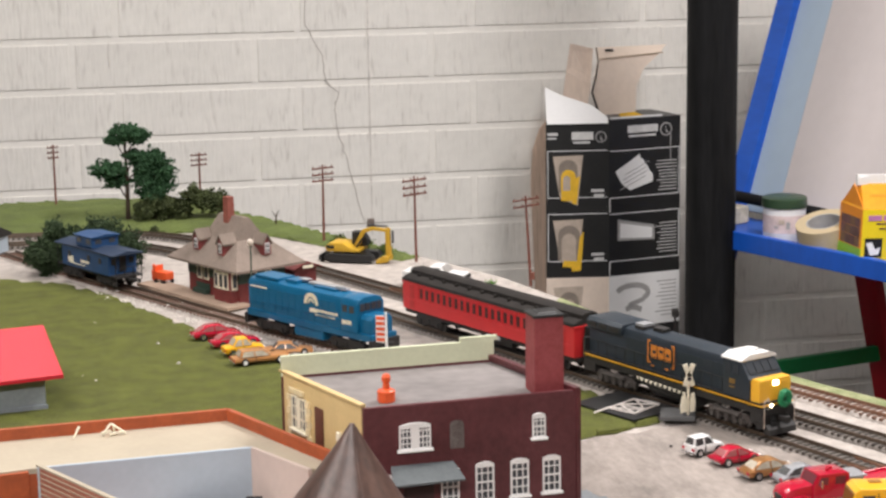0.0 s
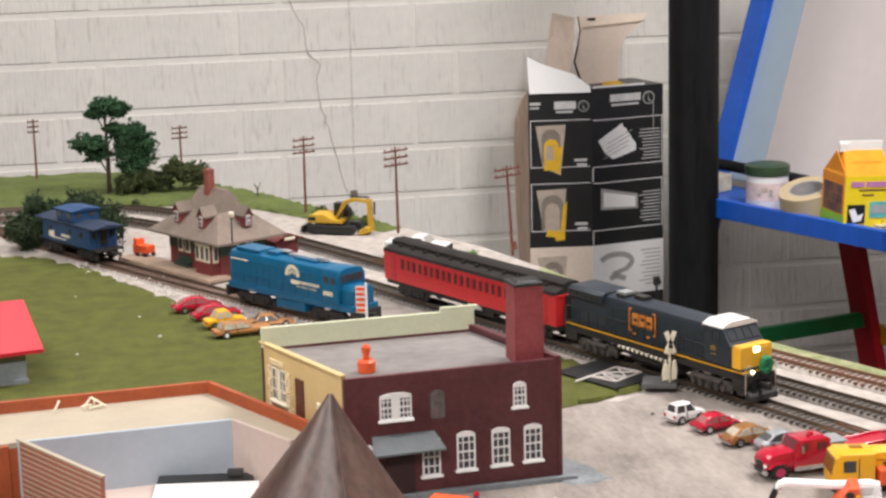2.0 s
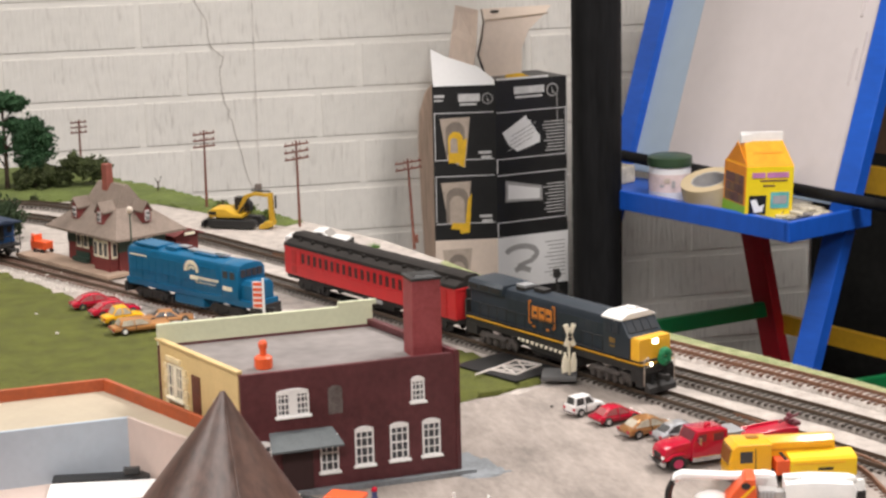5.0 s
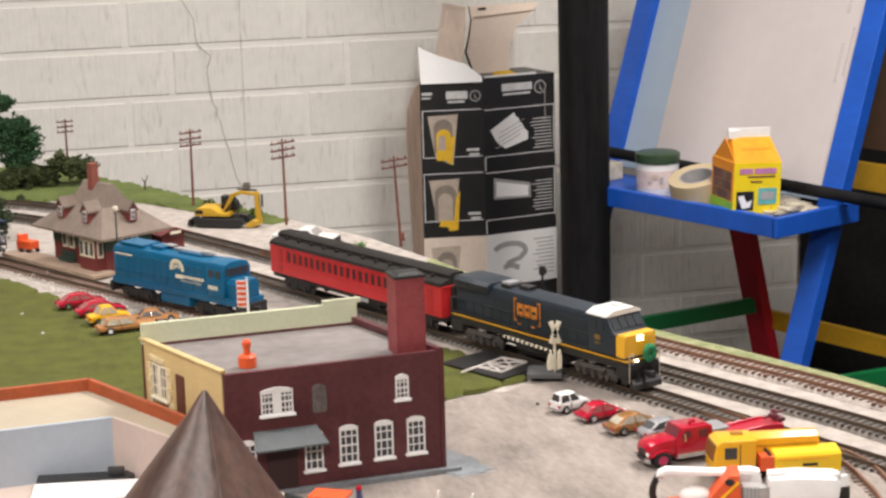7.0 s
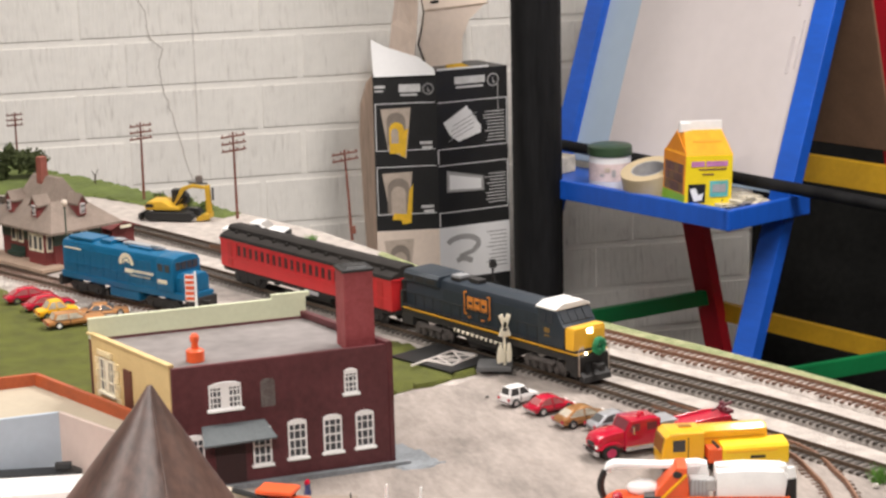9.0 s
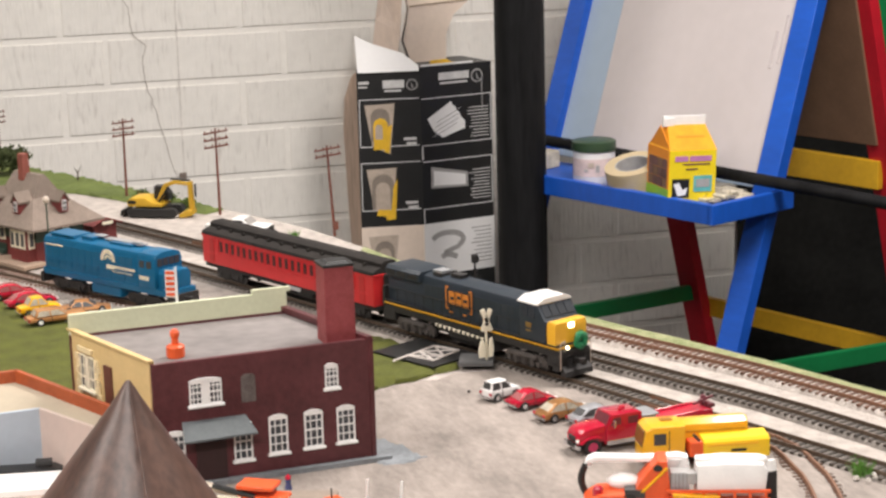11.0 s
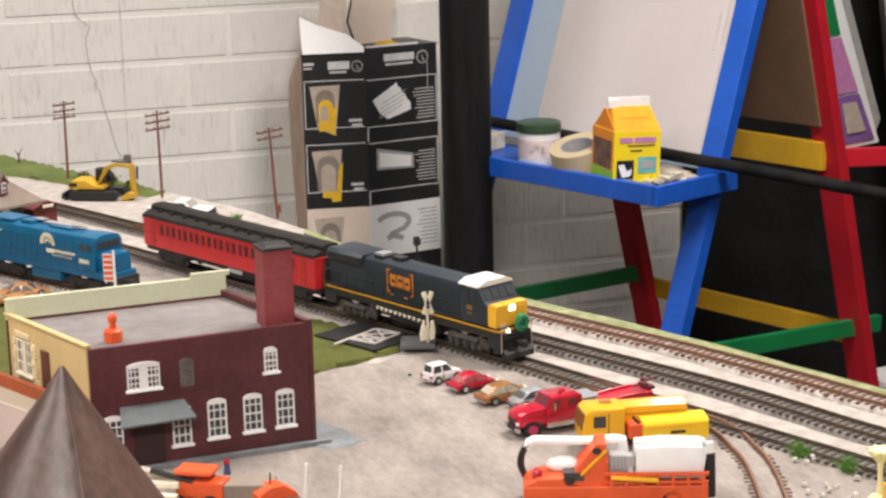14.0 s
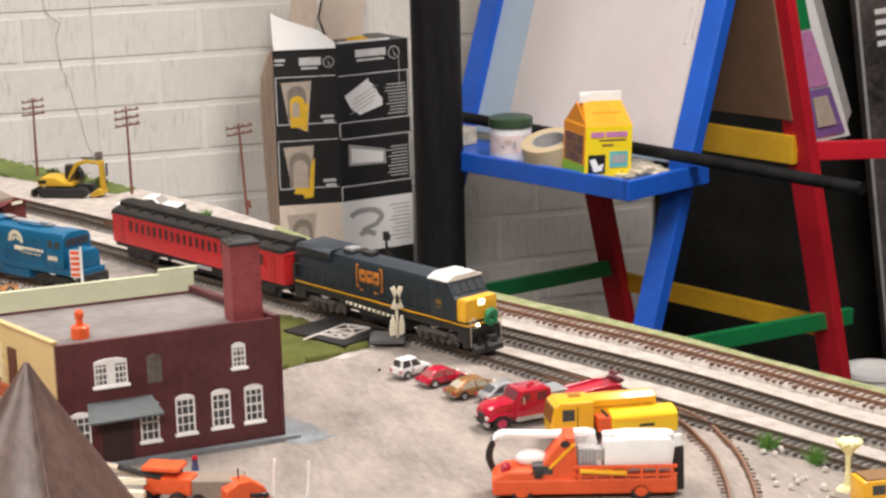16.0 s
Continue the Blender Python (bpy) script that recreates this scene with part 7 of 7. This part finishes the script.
FB = 0.07
sheet_flap("rear_flap", [((0.012, FB, BT - 0.02), (0.094, FB, BT - 0.02)), ((0.012, FB, BT + 0.004), (0.094, FB, BT + 0.006)), ((-0.004, FB - 0.004, BT + 0.045), (0.094, FB - 0.002, BT + 0.05)), ((0.004, FB - 0.004, BT + 0.075), (0.112, FB + 0.002, BT + 0.085)), ((0.014, FB + 0.004, BT + 0.105), (0.15, FB + 0.008, BT + 0.112)), ((0.022, FB + 0.03, BT + 0.127), (0.176, FB + 0.03, BT + 0.126))], FLAP)
part("flap_print", Shape().box((0.046, FB + 0.0185, BT + 0.122), (0.016, 0.003, 0.004)), BOXBLACK, carton_box)
part("flap_crease", Shape().rod((0.018, FB + 0.002, BT + 0.108), (0.156, FB + 0.006, BT + 0.1135), 0.0012, seg=6), CARDBOARD, carton_box)
edge_line = [(0.014, BT - 0.004), (-0.0035, BT + 0.045), (0.0045, BT + 0.075), (0.0145, BT + 0.105), (0.0225, BT + 0.127)]
for k, ((xa, za), (xb, zb)) in enumerate(zip(edge_line, edge_line[1:])):
    part("flap_edge", Shape().rod((xa, FB - 0.006 + 0.009 * (k == 3), za), (xb, FB - 0.006 + (0.009 if k == 2 else 0.034 if k == 3 else 0), zb), 0.0021 - 0.0003 * k, 0.0018 - 0.0003 * k, 6), DARK, carton_box)
# darker tan piece stands in for the rear flap's shadow on the wall
part("inner_flap", Shape().loft([[(-0.056, FB + 0.02, BT + 0.02), (-0.012, FB - 0.004, BT + 0.02), (-0.01, FB - 0.001, BT + 0.02), (-0.054, FB + 0.023, BT + 0.02)], [(-0.044, FB + 0.024, BT + 0.085), (-0.003, FB + 0.002, BT + 0.06), (-0.001, FB + 0.005, BT + 0.06), (-0.042, FB + 0.027, BT + 0.085)], [(-0.03, FB + 0.034, BT + 0.137), (0.018, FB + 0.033, BT + 0.125), (0.02, FB + 0.036, BT + 0.125), (-0.028, FB + 0.037, BT + 0.137)]]), mat("shaded_card", (0.56, 0.45, 0.37), 0.8, vary=0.12, scale=20, stretch=(1, 1, 0.2)), carton_box)
rings = []
for y, h in ((0.002, 0.004), (0.03, 0.026), (0.09, 0.046), (0.108, 0.055), (BD - 0.002, 0.06)):
    rings.append([(-0.004, y, BT - 0.006), (-0.0015, y, BT - 0.006), (0.004 + 0.55 * h, y, BT + h), (0.0015 + 0.55 * h, y, BT + h)])
part("side_flap", Shape().loft(rings), BOXWHITE, carton_box, "white printed flap").matrix_local = FOLD
part("front_flap", Shape().box((0.06, 0.004, BT + 0.001), (0.11, 0.003, 0.005)), BOXWHITE, carton_box)
part("yellow_tab", Shape().extrude([(0.028, BT), (0.03, BT + 0.009), (0.062, BT + 0.01), (0.082, BT + 0.001)], 0.012, 0.0145, "y"), PRINTYELLOW, carton_box)

# streaked brown card imitates the box's cast shadow on the wall
SHADOWCARD = mat("streaked_brown_card", (0.58, 0.43, 0.33), 0.85, vary=0.3, scale=30, bump=0.4, bump_scale=90, stretch=(1.6, 1, 0.07))
card_rows = [(0.85, -0.05, -0.9), (0.828, -0.035, -0.25), (0.826, -0.03, -0.14), (0.831, -0.025, -0.08), (0.846, -0.02, -0.04), (0.868, -0.016, -0.015)]
shadow_card = part("cardboard_sheet", Shape().loft([[(x, y, z), (1.0, y, z), (1.0, y + 0.005, z), (x, y + 0.005, z)] for x, y, z in card_rows]), SHADOWCARD)
tagged(shadow_card, "brown streaked card standing in for the box's wall shadow", "cardboard")

# easel: blue front frame, red rear frame, green and yellow rails
EA, EX, EY, EW, SB, SR, ED = 1.147, 1.4800, -0.5938, 0.585, 0.346, 0.259, 0.348
ed, en = Vector((math.cos(EA), -math.sin(EA), 0)), Vector((math.sin(EA), math.cos(EA), 0))
# shrinks the easel toward the camera's eye, so its look from there stays
EASEL_TO_EYE = Matrix.Translation((0.0, -0.3469, 0.0428)) @ Matrix.Scale(0.907, 4)
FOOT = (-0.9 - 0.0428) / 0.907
easel = thing("easel", EASEL_TO_EYE, "child's wooden easel with blue, red, green and yellow painted frame", "easel")


def epoint(which, z, out=0.0):
    b = Vector((EX, EY, z)) - (ed * EW if which[1] == "L" else Vector((0, 0, 0)))
    return b + en * ((SB * (z + 0.22) if which[0] == "B" else ED - SR * (z + 0.22)) + out)


def plank(name, a, b, w, t, material, facing, label=""):
    """A board from a to b, w wide across and t thick along facing."""
    a, b = Vector(a), Vector(b)
    x = (b - a).normalized()
    y = (facing - x * facing.dot(x)).normalized()
    z = x.cross(y)
    m = Matrix.Identity(4)
    m.col[0][:3], m.col[1][:3], m.col[2][:3], m.col[3][:3] = x, y, z, (a + b) / 2
    o = part(name, Shape().box((0, 0, 0), ((b - a).length, t, w), bevel=0.002), material, easel, label)
    o.matrix_local = m
    return o


APEX = -0.22 + ED / (SB + SR)
for k in ("BL", "BR"):
    plank("blue_leg", epoint(k, FOOT), epoint(k, APEX), 0.049, 0.026, EBLUE, en, "blue painted leg")
for k in ("RL", "RR"):
    plank("red_leg", epoint(k, FOOT), epoint(k, APEX), 0.058, 0.026, ERED, en, "red painted leg")
plank("green_rail", epoint("BR", -0.545), epoint("RR", -0.600, 0.075), 0.034, 0.016, EGREEN, ed, "green painted side rail")
plank("green_rail", epoint("BL", -0.553), epoint("RL", -0.582, 0.03), 0.034, 0.016, EGREEN, ed, "green painted side rail")
plank("yellow_rail", epoint("RL", -0.616, 0.02), epoint("RR", -0.618, 0.02), 0.042, 0.016, EYELLOW, en, "yellow painted cross rail")
plank("yellow_rail", epoint("RL", -0.228, -0.02), epoint("RR", -0.230, -0.02), 0.056, 0.016, EYELLOW, en, "yellow painted cross rail")
plank("red_rail", epoint("RR", -0.235, 0.0), epoint("RR", -0.235, 0.0) + en * 0.22 + ed * 0.12 + Vector((0, 0, -0.01)), 0.036, 0.02, ERED, ed, "red painted tray arm")
plank("whiteboard", epoint("BL", 0.07, 0.008), epoint("BR", 0.07, 0.008), 0.60, 0.006, BOARDBLUE, en + Vector((0, 0, -SB)), "pale blue dry-erase panel")
plank("paper_sheet", epoint("BL", 0.075, 0.003) + ed * 0.115, epoint("BR", 0.075, 0.003), 0.59, 0.0014, BOARD, en + Vector((0, 0, -SB)), "large white sheet over the panel, leaving a pale blue strip")
plank("rear_board", epoint("RL", 0.1, -0.016), epoint("RR", 0.1, -0.016), 0.56, 0.006, BROWNBOARD, en + Vector((0, 0, SR)), "brown hardboard panel")
for zz, off, hh, ww in ((0.20, 0.062, 0.05, 0.004), (0.14, 0.066, 0.045, 0.006), (0.03, 0.06, 0.07, 0.005), (0.05, 0.045, 0.09, 0.003)):
    plank("marker_smudge", epoint("BR", zz, 0.0016) - ed * (off + ww), epoint("BR", zz, 0.0016) - ed * off, hh, 0.0008, mat("faint_smudge", (0.505, 0.462, 0.455), 0.4, vary=0.08, scale=60), en + Vector((0, 0, -SB)))
TZ = -0.230
t0, t1 = epoint("BL", TZ, -0.012) - ed * 0.03, epoint("BR", TZ, -0.012) + ed * 0.044
tq = t0 + ed * 0.20 - en * 0.172
o = part("tray_floor", Shape().loft([[t0, t1, t1 - en * 0.172, tq], [p + Vector((0, 0, 0.01)) for p in (t0, t1, t1 - en * 0.172, tq)]]), EBLUE, easel, "blue painted tray")
plank("tray_lip", tq - en * 0.005 + Vector((0, 0, 0.008)), t1 - en * 0.177 + Vector((0, 0, 0.008)), 0.036, 0.016, EBLUE, en)
plank("tray_side", t1 - en * 0.185 + Vector((0, 0, 0.008)), t1 + en * 0.03 + Vector((0, 0, 0.008)), 0.036, 0.014, EBLUE, ed)
poster = thing("poster", EASEL_TO_EYE, "white poster with green, pink and purple pictures hanging on the easel", "poster")


def poster_patch(name, quad, out, material):
    lo = [epoint("RR", z - 0.055, o) + ed * (0.014 + out) for o, z in quad]
    part(name, Shape().loft([lo, [p + ed * 0.002 for p in lo]]), material, poster)


poster_patch("sheet", [(0.012, 0.3), (0.045, 0.3), (0.135, -0.165), (0.02, -0.165)], 0.0, BOXWHITE)
poster_patch("grey_sheet", [(0.03, 0.3), (0.075, 0.3), (0.155, -0.12), (0.12, -0.16)], -0.004, PRINTGREY)
poster_patch("green_picture", [(0.013, 0.3), (0.034, 0.3), (0.058, 0.06), (0.016, 0.06)], 0.003, EGREEN)
poster_patch("pink_picture", [(0.016, 0.055), (0.059, 0.055), (0.088, -0.055), (0.019, -0.055)], 0.003, CARTON_P)
poster_patch("purple_picture", [(0.02, -0.06), (0.09, -0.06), (0.118, -0.155), (0.022, -0.155)], 0.003, mat("print_purple", (0.2, 0.1, 0.3), 0.5, vary=0.2, scale=30))
poster_patch("cream_picture", [(0.03, -0.075), (0.075, -0.075), (0.092, -0.135), (0.034, -0.135)], 0.0055, PRINTTAN)

bar0, bar1 = t0 - en * 0.02 + Vector((0, 0, 0.056)) - ed * 0.02, t1 - en * 0.02 + ed * 0.375 + Vector((0, 0, 0.037))
stick = part("black_stick", Shape().rod(bar0, bar1, 0.0112, seg=16), BLACKPAINT, smooth=True)
stick.matrix_world = EASEL_TO_EYE
tagged(stick, "long black round stick lying across the easel tray", "stick")


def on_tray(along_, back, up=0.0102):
    return EASEL_TO_EYE @ (epoint("BR", TZ, -0.012) - ed * along_ - en * back + Vector((0, 0, up)))


ORI = math.degrees(math.atan2(ed.y, ed.x))
TRAYTOP = on_tray(0, 0).z
p = Vector((1.196, -0.870, TRAYTOP))
milk = thing("drink_carton", pose(p.x, p.y, p.z, 0, 2.5, 3), "orange and yellow gable-top carton with white crimped top", "carton")
cw, chh = 0.083, 0.088
part("body", Shape().box((0, 0, chh / 2), (cw, cw, chh), bevel=0.001), CARTON_Y, milk)
part("orange_side", Shape().box((-cw / 2 - 0.0004, 0, chh / 2), (0.0008, cw - 0.002, chh)), CARTON_O, milk, "orange printed side")
part("gable", Shape().loft([[(-cw / 2, -cw / 2, chh), (cw / 2, -cw / 2, chh), (cw / 2, cw / 2, chh), (-cw / 2, cw / 2, chh)], [(-cw / 2 + 0.012, -0.003, chh + 0.036), (cw / 2 - 0.004, -0.003, chh + 0.036), (cw / 2 - 0.004, 0.003, chh + 0.036), (-cw / 2 + 0.012, 0.003, chh + 0.036)]]), GABLE, milk)
part("gable_side", Shape().extrude([(-cw / 2 + 0.001, chh), (cw / 2 - 0.001, chh), (0.0, chh + 0.036)], -cw / 2 + 0.001, -cw / 2 + 0.0025, "x"), CARTON_O, milk)
part("crimp", Shape().box((0.001, 0, chh + 0.0425), (cw - 0.008, 0.005, 0.0165), bevel=0.0008), WHITE, milk, "white crimped top")
part("crimp_fold", Shape().box((-cw / 2 + 0.014, -0.003, chh + 0.0405), (0.02, 0.004, 0.0135), rot_z(8), bevel=0.0008), WHITE, milk)
part("green_band", Shape().box((-cw / 2 - 0.0009, 0, 0.0125), (0.0008, cw - 0.001, 0.025)), CARTON_G, milk, "green printed foot")
part("green_corner", Shape().extrude([(-cw / 2, 0.0), (cw / 2 - 0.004, 0.0), (-cw / 2 + 0.02, 0.007), (-cw / 2, 0.012)], -cw / 2 - 0.001, -cw / 2 - 0.0002, "y"), CARTON_G, milk)
for i in range(4):
    for j in range(3):
        part("side_picture", Shape().box((-cw / 2 - 0.001, -0.026 + i * 0.0172, 0.034 + j * 0.0155), (0.0008, 0.0164, 0.0148)), CARTON_DARK if (i + j) % 3 else BROWNBOARD, milk)
part("front_picture", Shape().box((-0.021, -cw / 2 - 0.0008, 0.027), (0.030, 0.0008, 0.030)), BLACK, milk)
part("picture_patch", Shape().extrude([(-0.034, 0.034), (-0.024, 0.036), (-0.018, 0.024), (-0.009, 0.028), (-0.012, 0.016), (-0.026, 0.014), (-0.03, 0.024)], -cw / 2 - 0.0016, -cw / 2 - 0.0011, "y"), WHITE, milk)
part("front_picture", Shape().box((0.018, -cw / 2 - 0.0008, 0.0335), (0.032, 0.0008, 0.026)), mat("carton_teal", (0.12, 0.42, 0.4), 0.4, vary=0.2, scale=40), milk)
part("picture_patch", Shape().box((0.018, -cw / 2 - 0.0014, 0.0345), (0.024, 0.0006, 0.013), bevel=0.0002), PRINTGREY, milk)
for k, (x0, x1) in enumerate(((-0.032, -0.009), (-0.006, 0.032))):
    part("title_bar", Shape().box(((x0 + x1) / 2, -cw / 2 - 0.0006, 0.0745), (x1 - x0, 0.0008, 0.0085)), CARTON_P, milk)
for z, x0, x1 in ((0.0655, -0.018, 0.03), (0.0575, -0.012, 0.008)):
    part("text_bar", Shape().box(((x0 + x1) / 2, -cw / 2 - 0.0006, z), (x1 - x0, 0.0008, 0.0022)), CARTON_DARK, milk)
gs = part("gable_text", Shape().box((0.002, 0, 0), (0.05, 0.0006, 0.004)), CARTON_O, milk)
gs.matrix_local = Matrix.Translation((0.002, -0.021, chh + 0.0197)) @ Matrix.Rotation(radians(-47), 4, "X")
p = Vector((1.1195, -0.672, TRAYTOP))
jar = thing("plastic_jar", pose(p.x, p.y, p.z), "white plastic jar with dark green lid", "jar")
part("tub", Shape().lathe([(0.034, 0), (0.036, 0.004), (0.036, 0.058), (0.034, 0.06)], seg=28), BOXWHITE, jar, smooth=True)
part("lid", Shape().lathe([(0.038, 0.058), (0.0385, 0.062), (0.038, 0.073), (0.034, 0.075)], seg=28), JARLID, jar, "dark green screw lid", smooth=True)
part("label_band", Shape().lathe([(0.0363, 0.016), (0.0363, 0.046)], seg=28), mat("pink_label", (0.62, 0.5, 0.48), 0.5, scale=40, vary=0.25), jar, smooth=True)
for k, (a, z, w_, h_) in enumerate(((-2.05, 0.036, 0.010, 0.008), (-1.75, 0.030, 0.006, 0.012), (-2.3, 0.027, 0.007, 0.004))):
    part("label_mark", Shape().box((0.0366 * math.cos(a), 0.0366 * math.sin(a), z), (w_, 0.001, h_), rot_z(math.degrees(a) + 90)), PRINTGREY if k else PRINTTAN, jar)
p = Vector((1.150, -0.785, TRAYTOP))
tape = thing("masking_tape_roll", pose(p.x, p.y, p.z + 0.0305, 9, -15, 0) @ Matrix.Diagonal((1.10, 1.10, 0.80, 1)), "thick roll of cream masking tape tilted against the carton", "tape roll")
ring_ = [(0.027, -0.026), (0.043, -0.026), (0.0435, 0.0), (0.043, 0.026), (0.027, 0.026), (0.0265, 0.0)]
rings = [[Vector((r * math.cos(2 * math.pi * i / 36), r * math.sin(2 * math.pi * i / 36), z)) for r, z in ring_] for i in range(36)]
part("tape", Shape().loft(rings + [rings[0]], cap=False), TAPE, tape, smooth=True)
core = [[Vector((r * math.cos(2 * math.pi * i / 36), r * math.sin(2 * math.pi * i / 36), z)) for r, z in ((0.0245, -0.0262), (0.0269, -0.0262), (0.0269, 0.0262), (0.0245, 0.0262))] for i in range(36)]
part("core", Shape().loft(core + [core[0]], cap=False), PRINTGREY, tape, "grey cardboard core", smooth=True)
p = Vector((1.252, -0.892, TRAYTOP))
rnd = random.Random(5)
for k in range(6):
    crumple = Shape().box((0, 0, 0), (0.05, 0.034, 0.007), bevel=0.002)
    bmesh.ops.subdivide_edges(crumple.bm, edges=crumple.bm.edges[:], cuts=2)
    for v in crumple.bm.verts:
        v.co += Vector((rnd.gauss(0, 0.0012), rnd.gauss(0, 0.0012), rnd.gauss(0, 0.0014)))
    w = part("clear_packet", crumple, FOIL, smooth=True)
    w.matrix_world = pose(p.x + (k % 3 - 1) * 0.026, p.y + (k // 3 - 0.5) * 0.024, p.z + 0.0052 + 0.0045 * (k % 2), 0, 0, ORI + rnd.uniform(-40, 40))
    tagged(w, "crumpled clear plastic packet on the easel tray", "packet", "clear packets")
p = on_tray(0.50, 0.07)
junk = part("small_packet", Shape().box((0, 0, 0.016), (0.05, 0.035, 0.032), bevel=0.004), FOIL)
junk.matrix_world = pose(p.x, p.y, p.z, rz=30)
tagged(junk, "small clear packet beside the jar", "packet")

cur = part("black_backdrop", Shape().box((2.88, -0.03, 0.2), (2.4, 0.02, 2.2)), CLOTH)
tagged(cur, "black felt-covered display board against the wall", "display board", kind="structure")
pan = thing("black_display_panel", pose(2.13, -0.26, -0.9, 0, -7, -8), "dark mottled display panel with white edge and faint lettering", "display board")
part("panel", Shape().box((0.45, 0, 0.7), (0.9, 0.03, 1.4), bevel=0.003), mat("dark_mottled_print", (0.035, 0.03, 0.03), 0.5, vary=0.6, scale=9, color2=(0.13, 0.11, 0.105)), pan)
part("edge_strip", Shape().box((0.004, -0.016, 0.7), (0.006, 0.003, 1.4)), PRINTGREY, pan)
for k in range(4):
    part("text_bar", Shape().box((0.062, -0.0158, 0.837 + k * 0.022), (0.045, 0.001, 0.011)), BOXWHITE, pan)
tub = part("white_tub", Shape().lathe([(0.05, 0.055), (0.058, 0.3), (0.062, 0.305), (0.062, 0.315), (0.054, 0.315), (0.05, 0.3)], seg=28), BOXWHITE, smooth=True)
tub.matrix_world = pose(1.879, -0.6, -0.955)
tagged(tub, "white plastic tub behind the table", "tub")

# the brick building's cast shadow is painted into this patch by its pad
sheet("ground_patch", [(0.312, -2.365), (0.3234, -2.371), (0.3399, -2.3962), (0.3483, -2.43), (0.330, -2.440), (0.308, -2.436)], 0.0034, PAD_SHADOW, "blue-grey pad patch with the brick building's shadow painted in", "ground", cell=0.01, fray=0.0012, seed=15)

# ---- loose stones ----
rnd = random.Random(31)
st = Shape()
spots = []
while len(spots) < 34:
    x, y = rnd.uniform(0.58, 0.69), rnd.uniform(-2.71, -2.53)
    if 0.624 - 0.36 * max(0.0, -2.56 - y) < x < 0.573 + 0.43 * (-2.4325 - y):
        spots.append((x, y))
spots += [(-0.04 + 0.22 * t + rnd.gauss(0, 0.006), -1.54 - 0.4 * t + rnd.gauss(0, 0.008)) for t in [rnd.random() for _ in range(130)]]
spots += [(rnd.uniform(-0.1, 0.1), rnd.uniform(-2.0, -1.6)) for _ in range(9)] + [(0.128, -1.935), (0.155, -1.945)]
for x, y in spots:
    r = rnd.uniform(0.0012, 0.003) if y < -2.4 else rnd.uniform(0.0007, 0.0021)
    st.box((x, y, 0.004 + r * 0.2), (2 * r, r * 1.4, r), rot_z(rnd.uniform(0, 180)), taper=0.6)
tagged(part("loose_stones", st, STONE), "scattered pale ballast stones", "stones", kind="stuff")

# ---- crack and control joint in the wall ----
def wall_line(name, pts, width, label, material=CRACK):
    s = Shape()
    for a, b in zip(pts, pts[1:]):
        a, b = Vector((a[0], 0.0018, a[1])), Vector((b[0], 0.0018, b[1]))
        d = (b - a).normalized()
        n = Vector((d.z, 0, -d.x)) * width / 2
        s.loft([[a - n, a + n, a + n + Vector((0, 0.004, 0)), a - n + Vector((0, 0.004, 0))], [b - n, b + n, b + n + Vector((0, 0.004, 0)), b - n + Vector((0, 0.004, 0))]])
    return tagged(part(name, s, material), label, "crack", kind="structure")


knots = [(0.385, 0.30), (0.385, 0.180), (0.4166, 0.119), (0.423, 0.072), (0.448, 0.046), (0.438, 0.013), (0.446, -0.029), (0.458, -0.078), (0.475, -0.15), (0.492, -0.21)]
rnd = random.Random(3)
fine = []
for a, b in zip(knots, knots[1:]):
    for k in range(5):
        fine.append((a[0] + (b[0] - a[0]) * k / 5 + rnd.gauss(0, 0.0016), a[1] + (b[1] - a[1]) * k / 5))
wall_line("crack", fine + [knots[-1]], 0.0016, "thin dark stepped crack running down the block wall")
wall_line("control_joint", [(0.508, 1.5), (0.508, -0.24)], 0.003, "thin vertical joint in the block wall", JOINTLINE)
tagged(part("wall_bracket", Shape().box((0.505, 0.001, -0.215), (0.014, 0.006, 0.016), bevel=0.002), mat("stained_plate", (0.2, 0.16, 0.135), 0.8, vary=0.3, scale=90)), "small stained metal plate on the wall", "bracket")

# ---- wall blocks: combed faces, joints recessed ----
CH, CL = 0.09638, 0.3476
near_blocks, rest = [], []
for k in range(-15, 12):
    z1 = 0.1692 - k * CH
    x0 = (0.3696 if k % 2 == 0 else 0.2853)
    for m in range(-10, 11):
        x = x0 + m * CL
        if -2.8 < x < 4.0 and -0.9 < z1 < 1.5:
            (near_blocks if -0.9 < x < 2.1 and -0.75 < z1 < 0.6 else rest).append((x + CL / 2, z1 + CH / 2))
bm = bmesh.new()
sh = Shape()
sh.box((0, 0, 0), (CL - 0.012, 0.012, CH - 0.0125), bevel=0.0016)
me = bpy.data.meshes.new("block")
sh.bm.to_mesh(me)
sh.bm.free()
me.materials.append(BLOCK)
for x, z in near_blocks:
    o = new("block", me)
    o.parent = wall
    o.location = (x, 0.0087, z - 0.00625)
sh = Shape()
for x, z in rest:
    sh.box((x, 0.0087, z - 0.00625), (CL - 0.012, 0.012, CH - 0.0125))
tagged(part("far_blocks", sh, BLOCK, wall), kind="stuff")
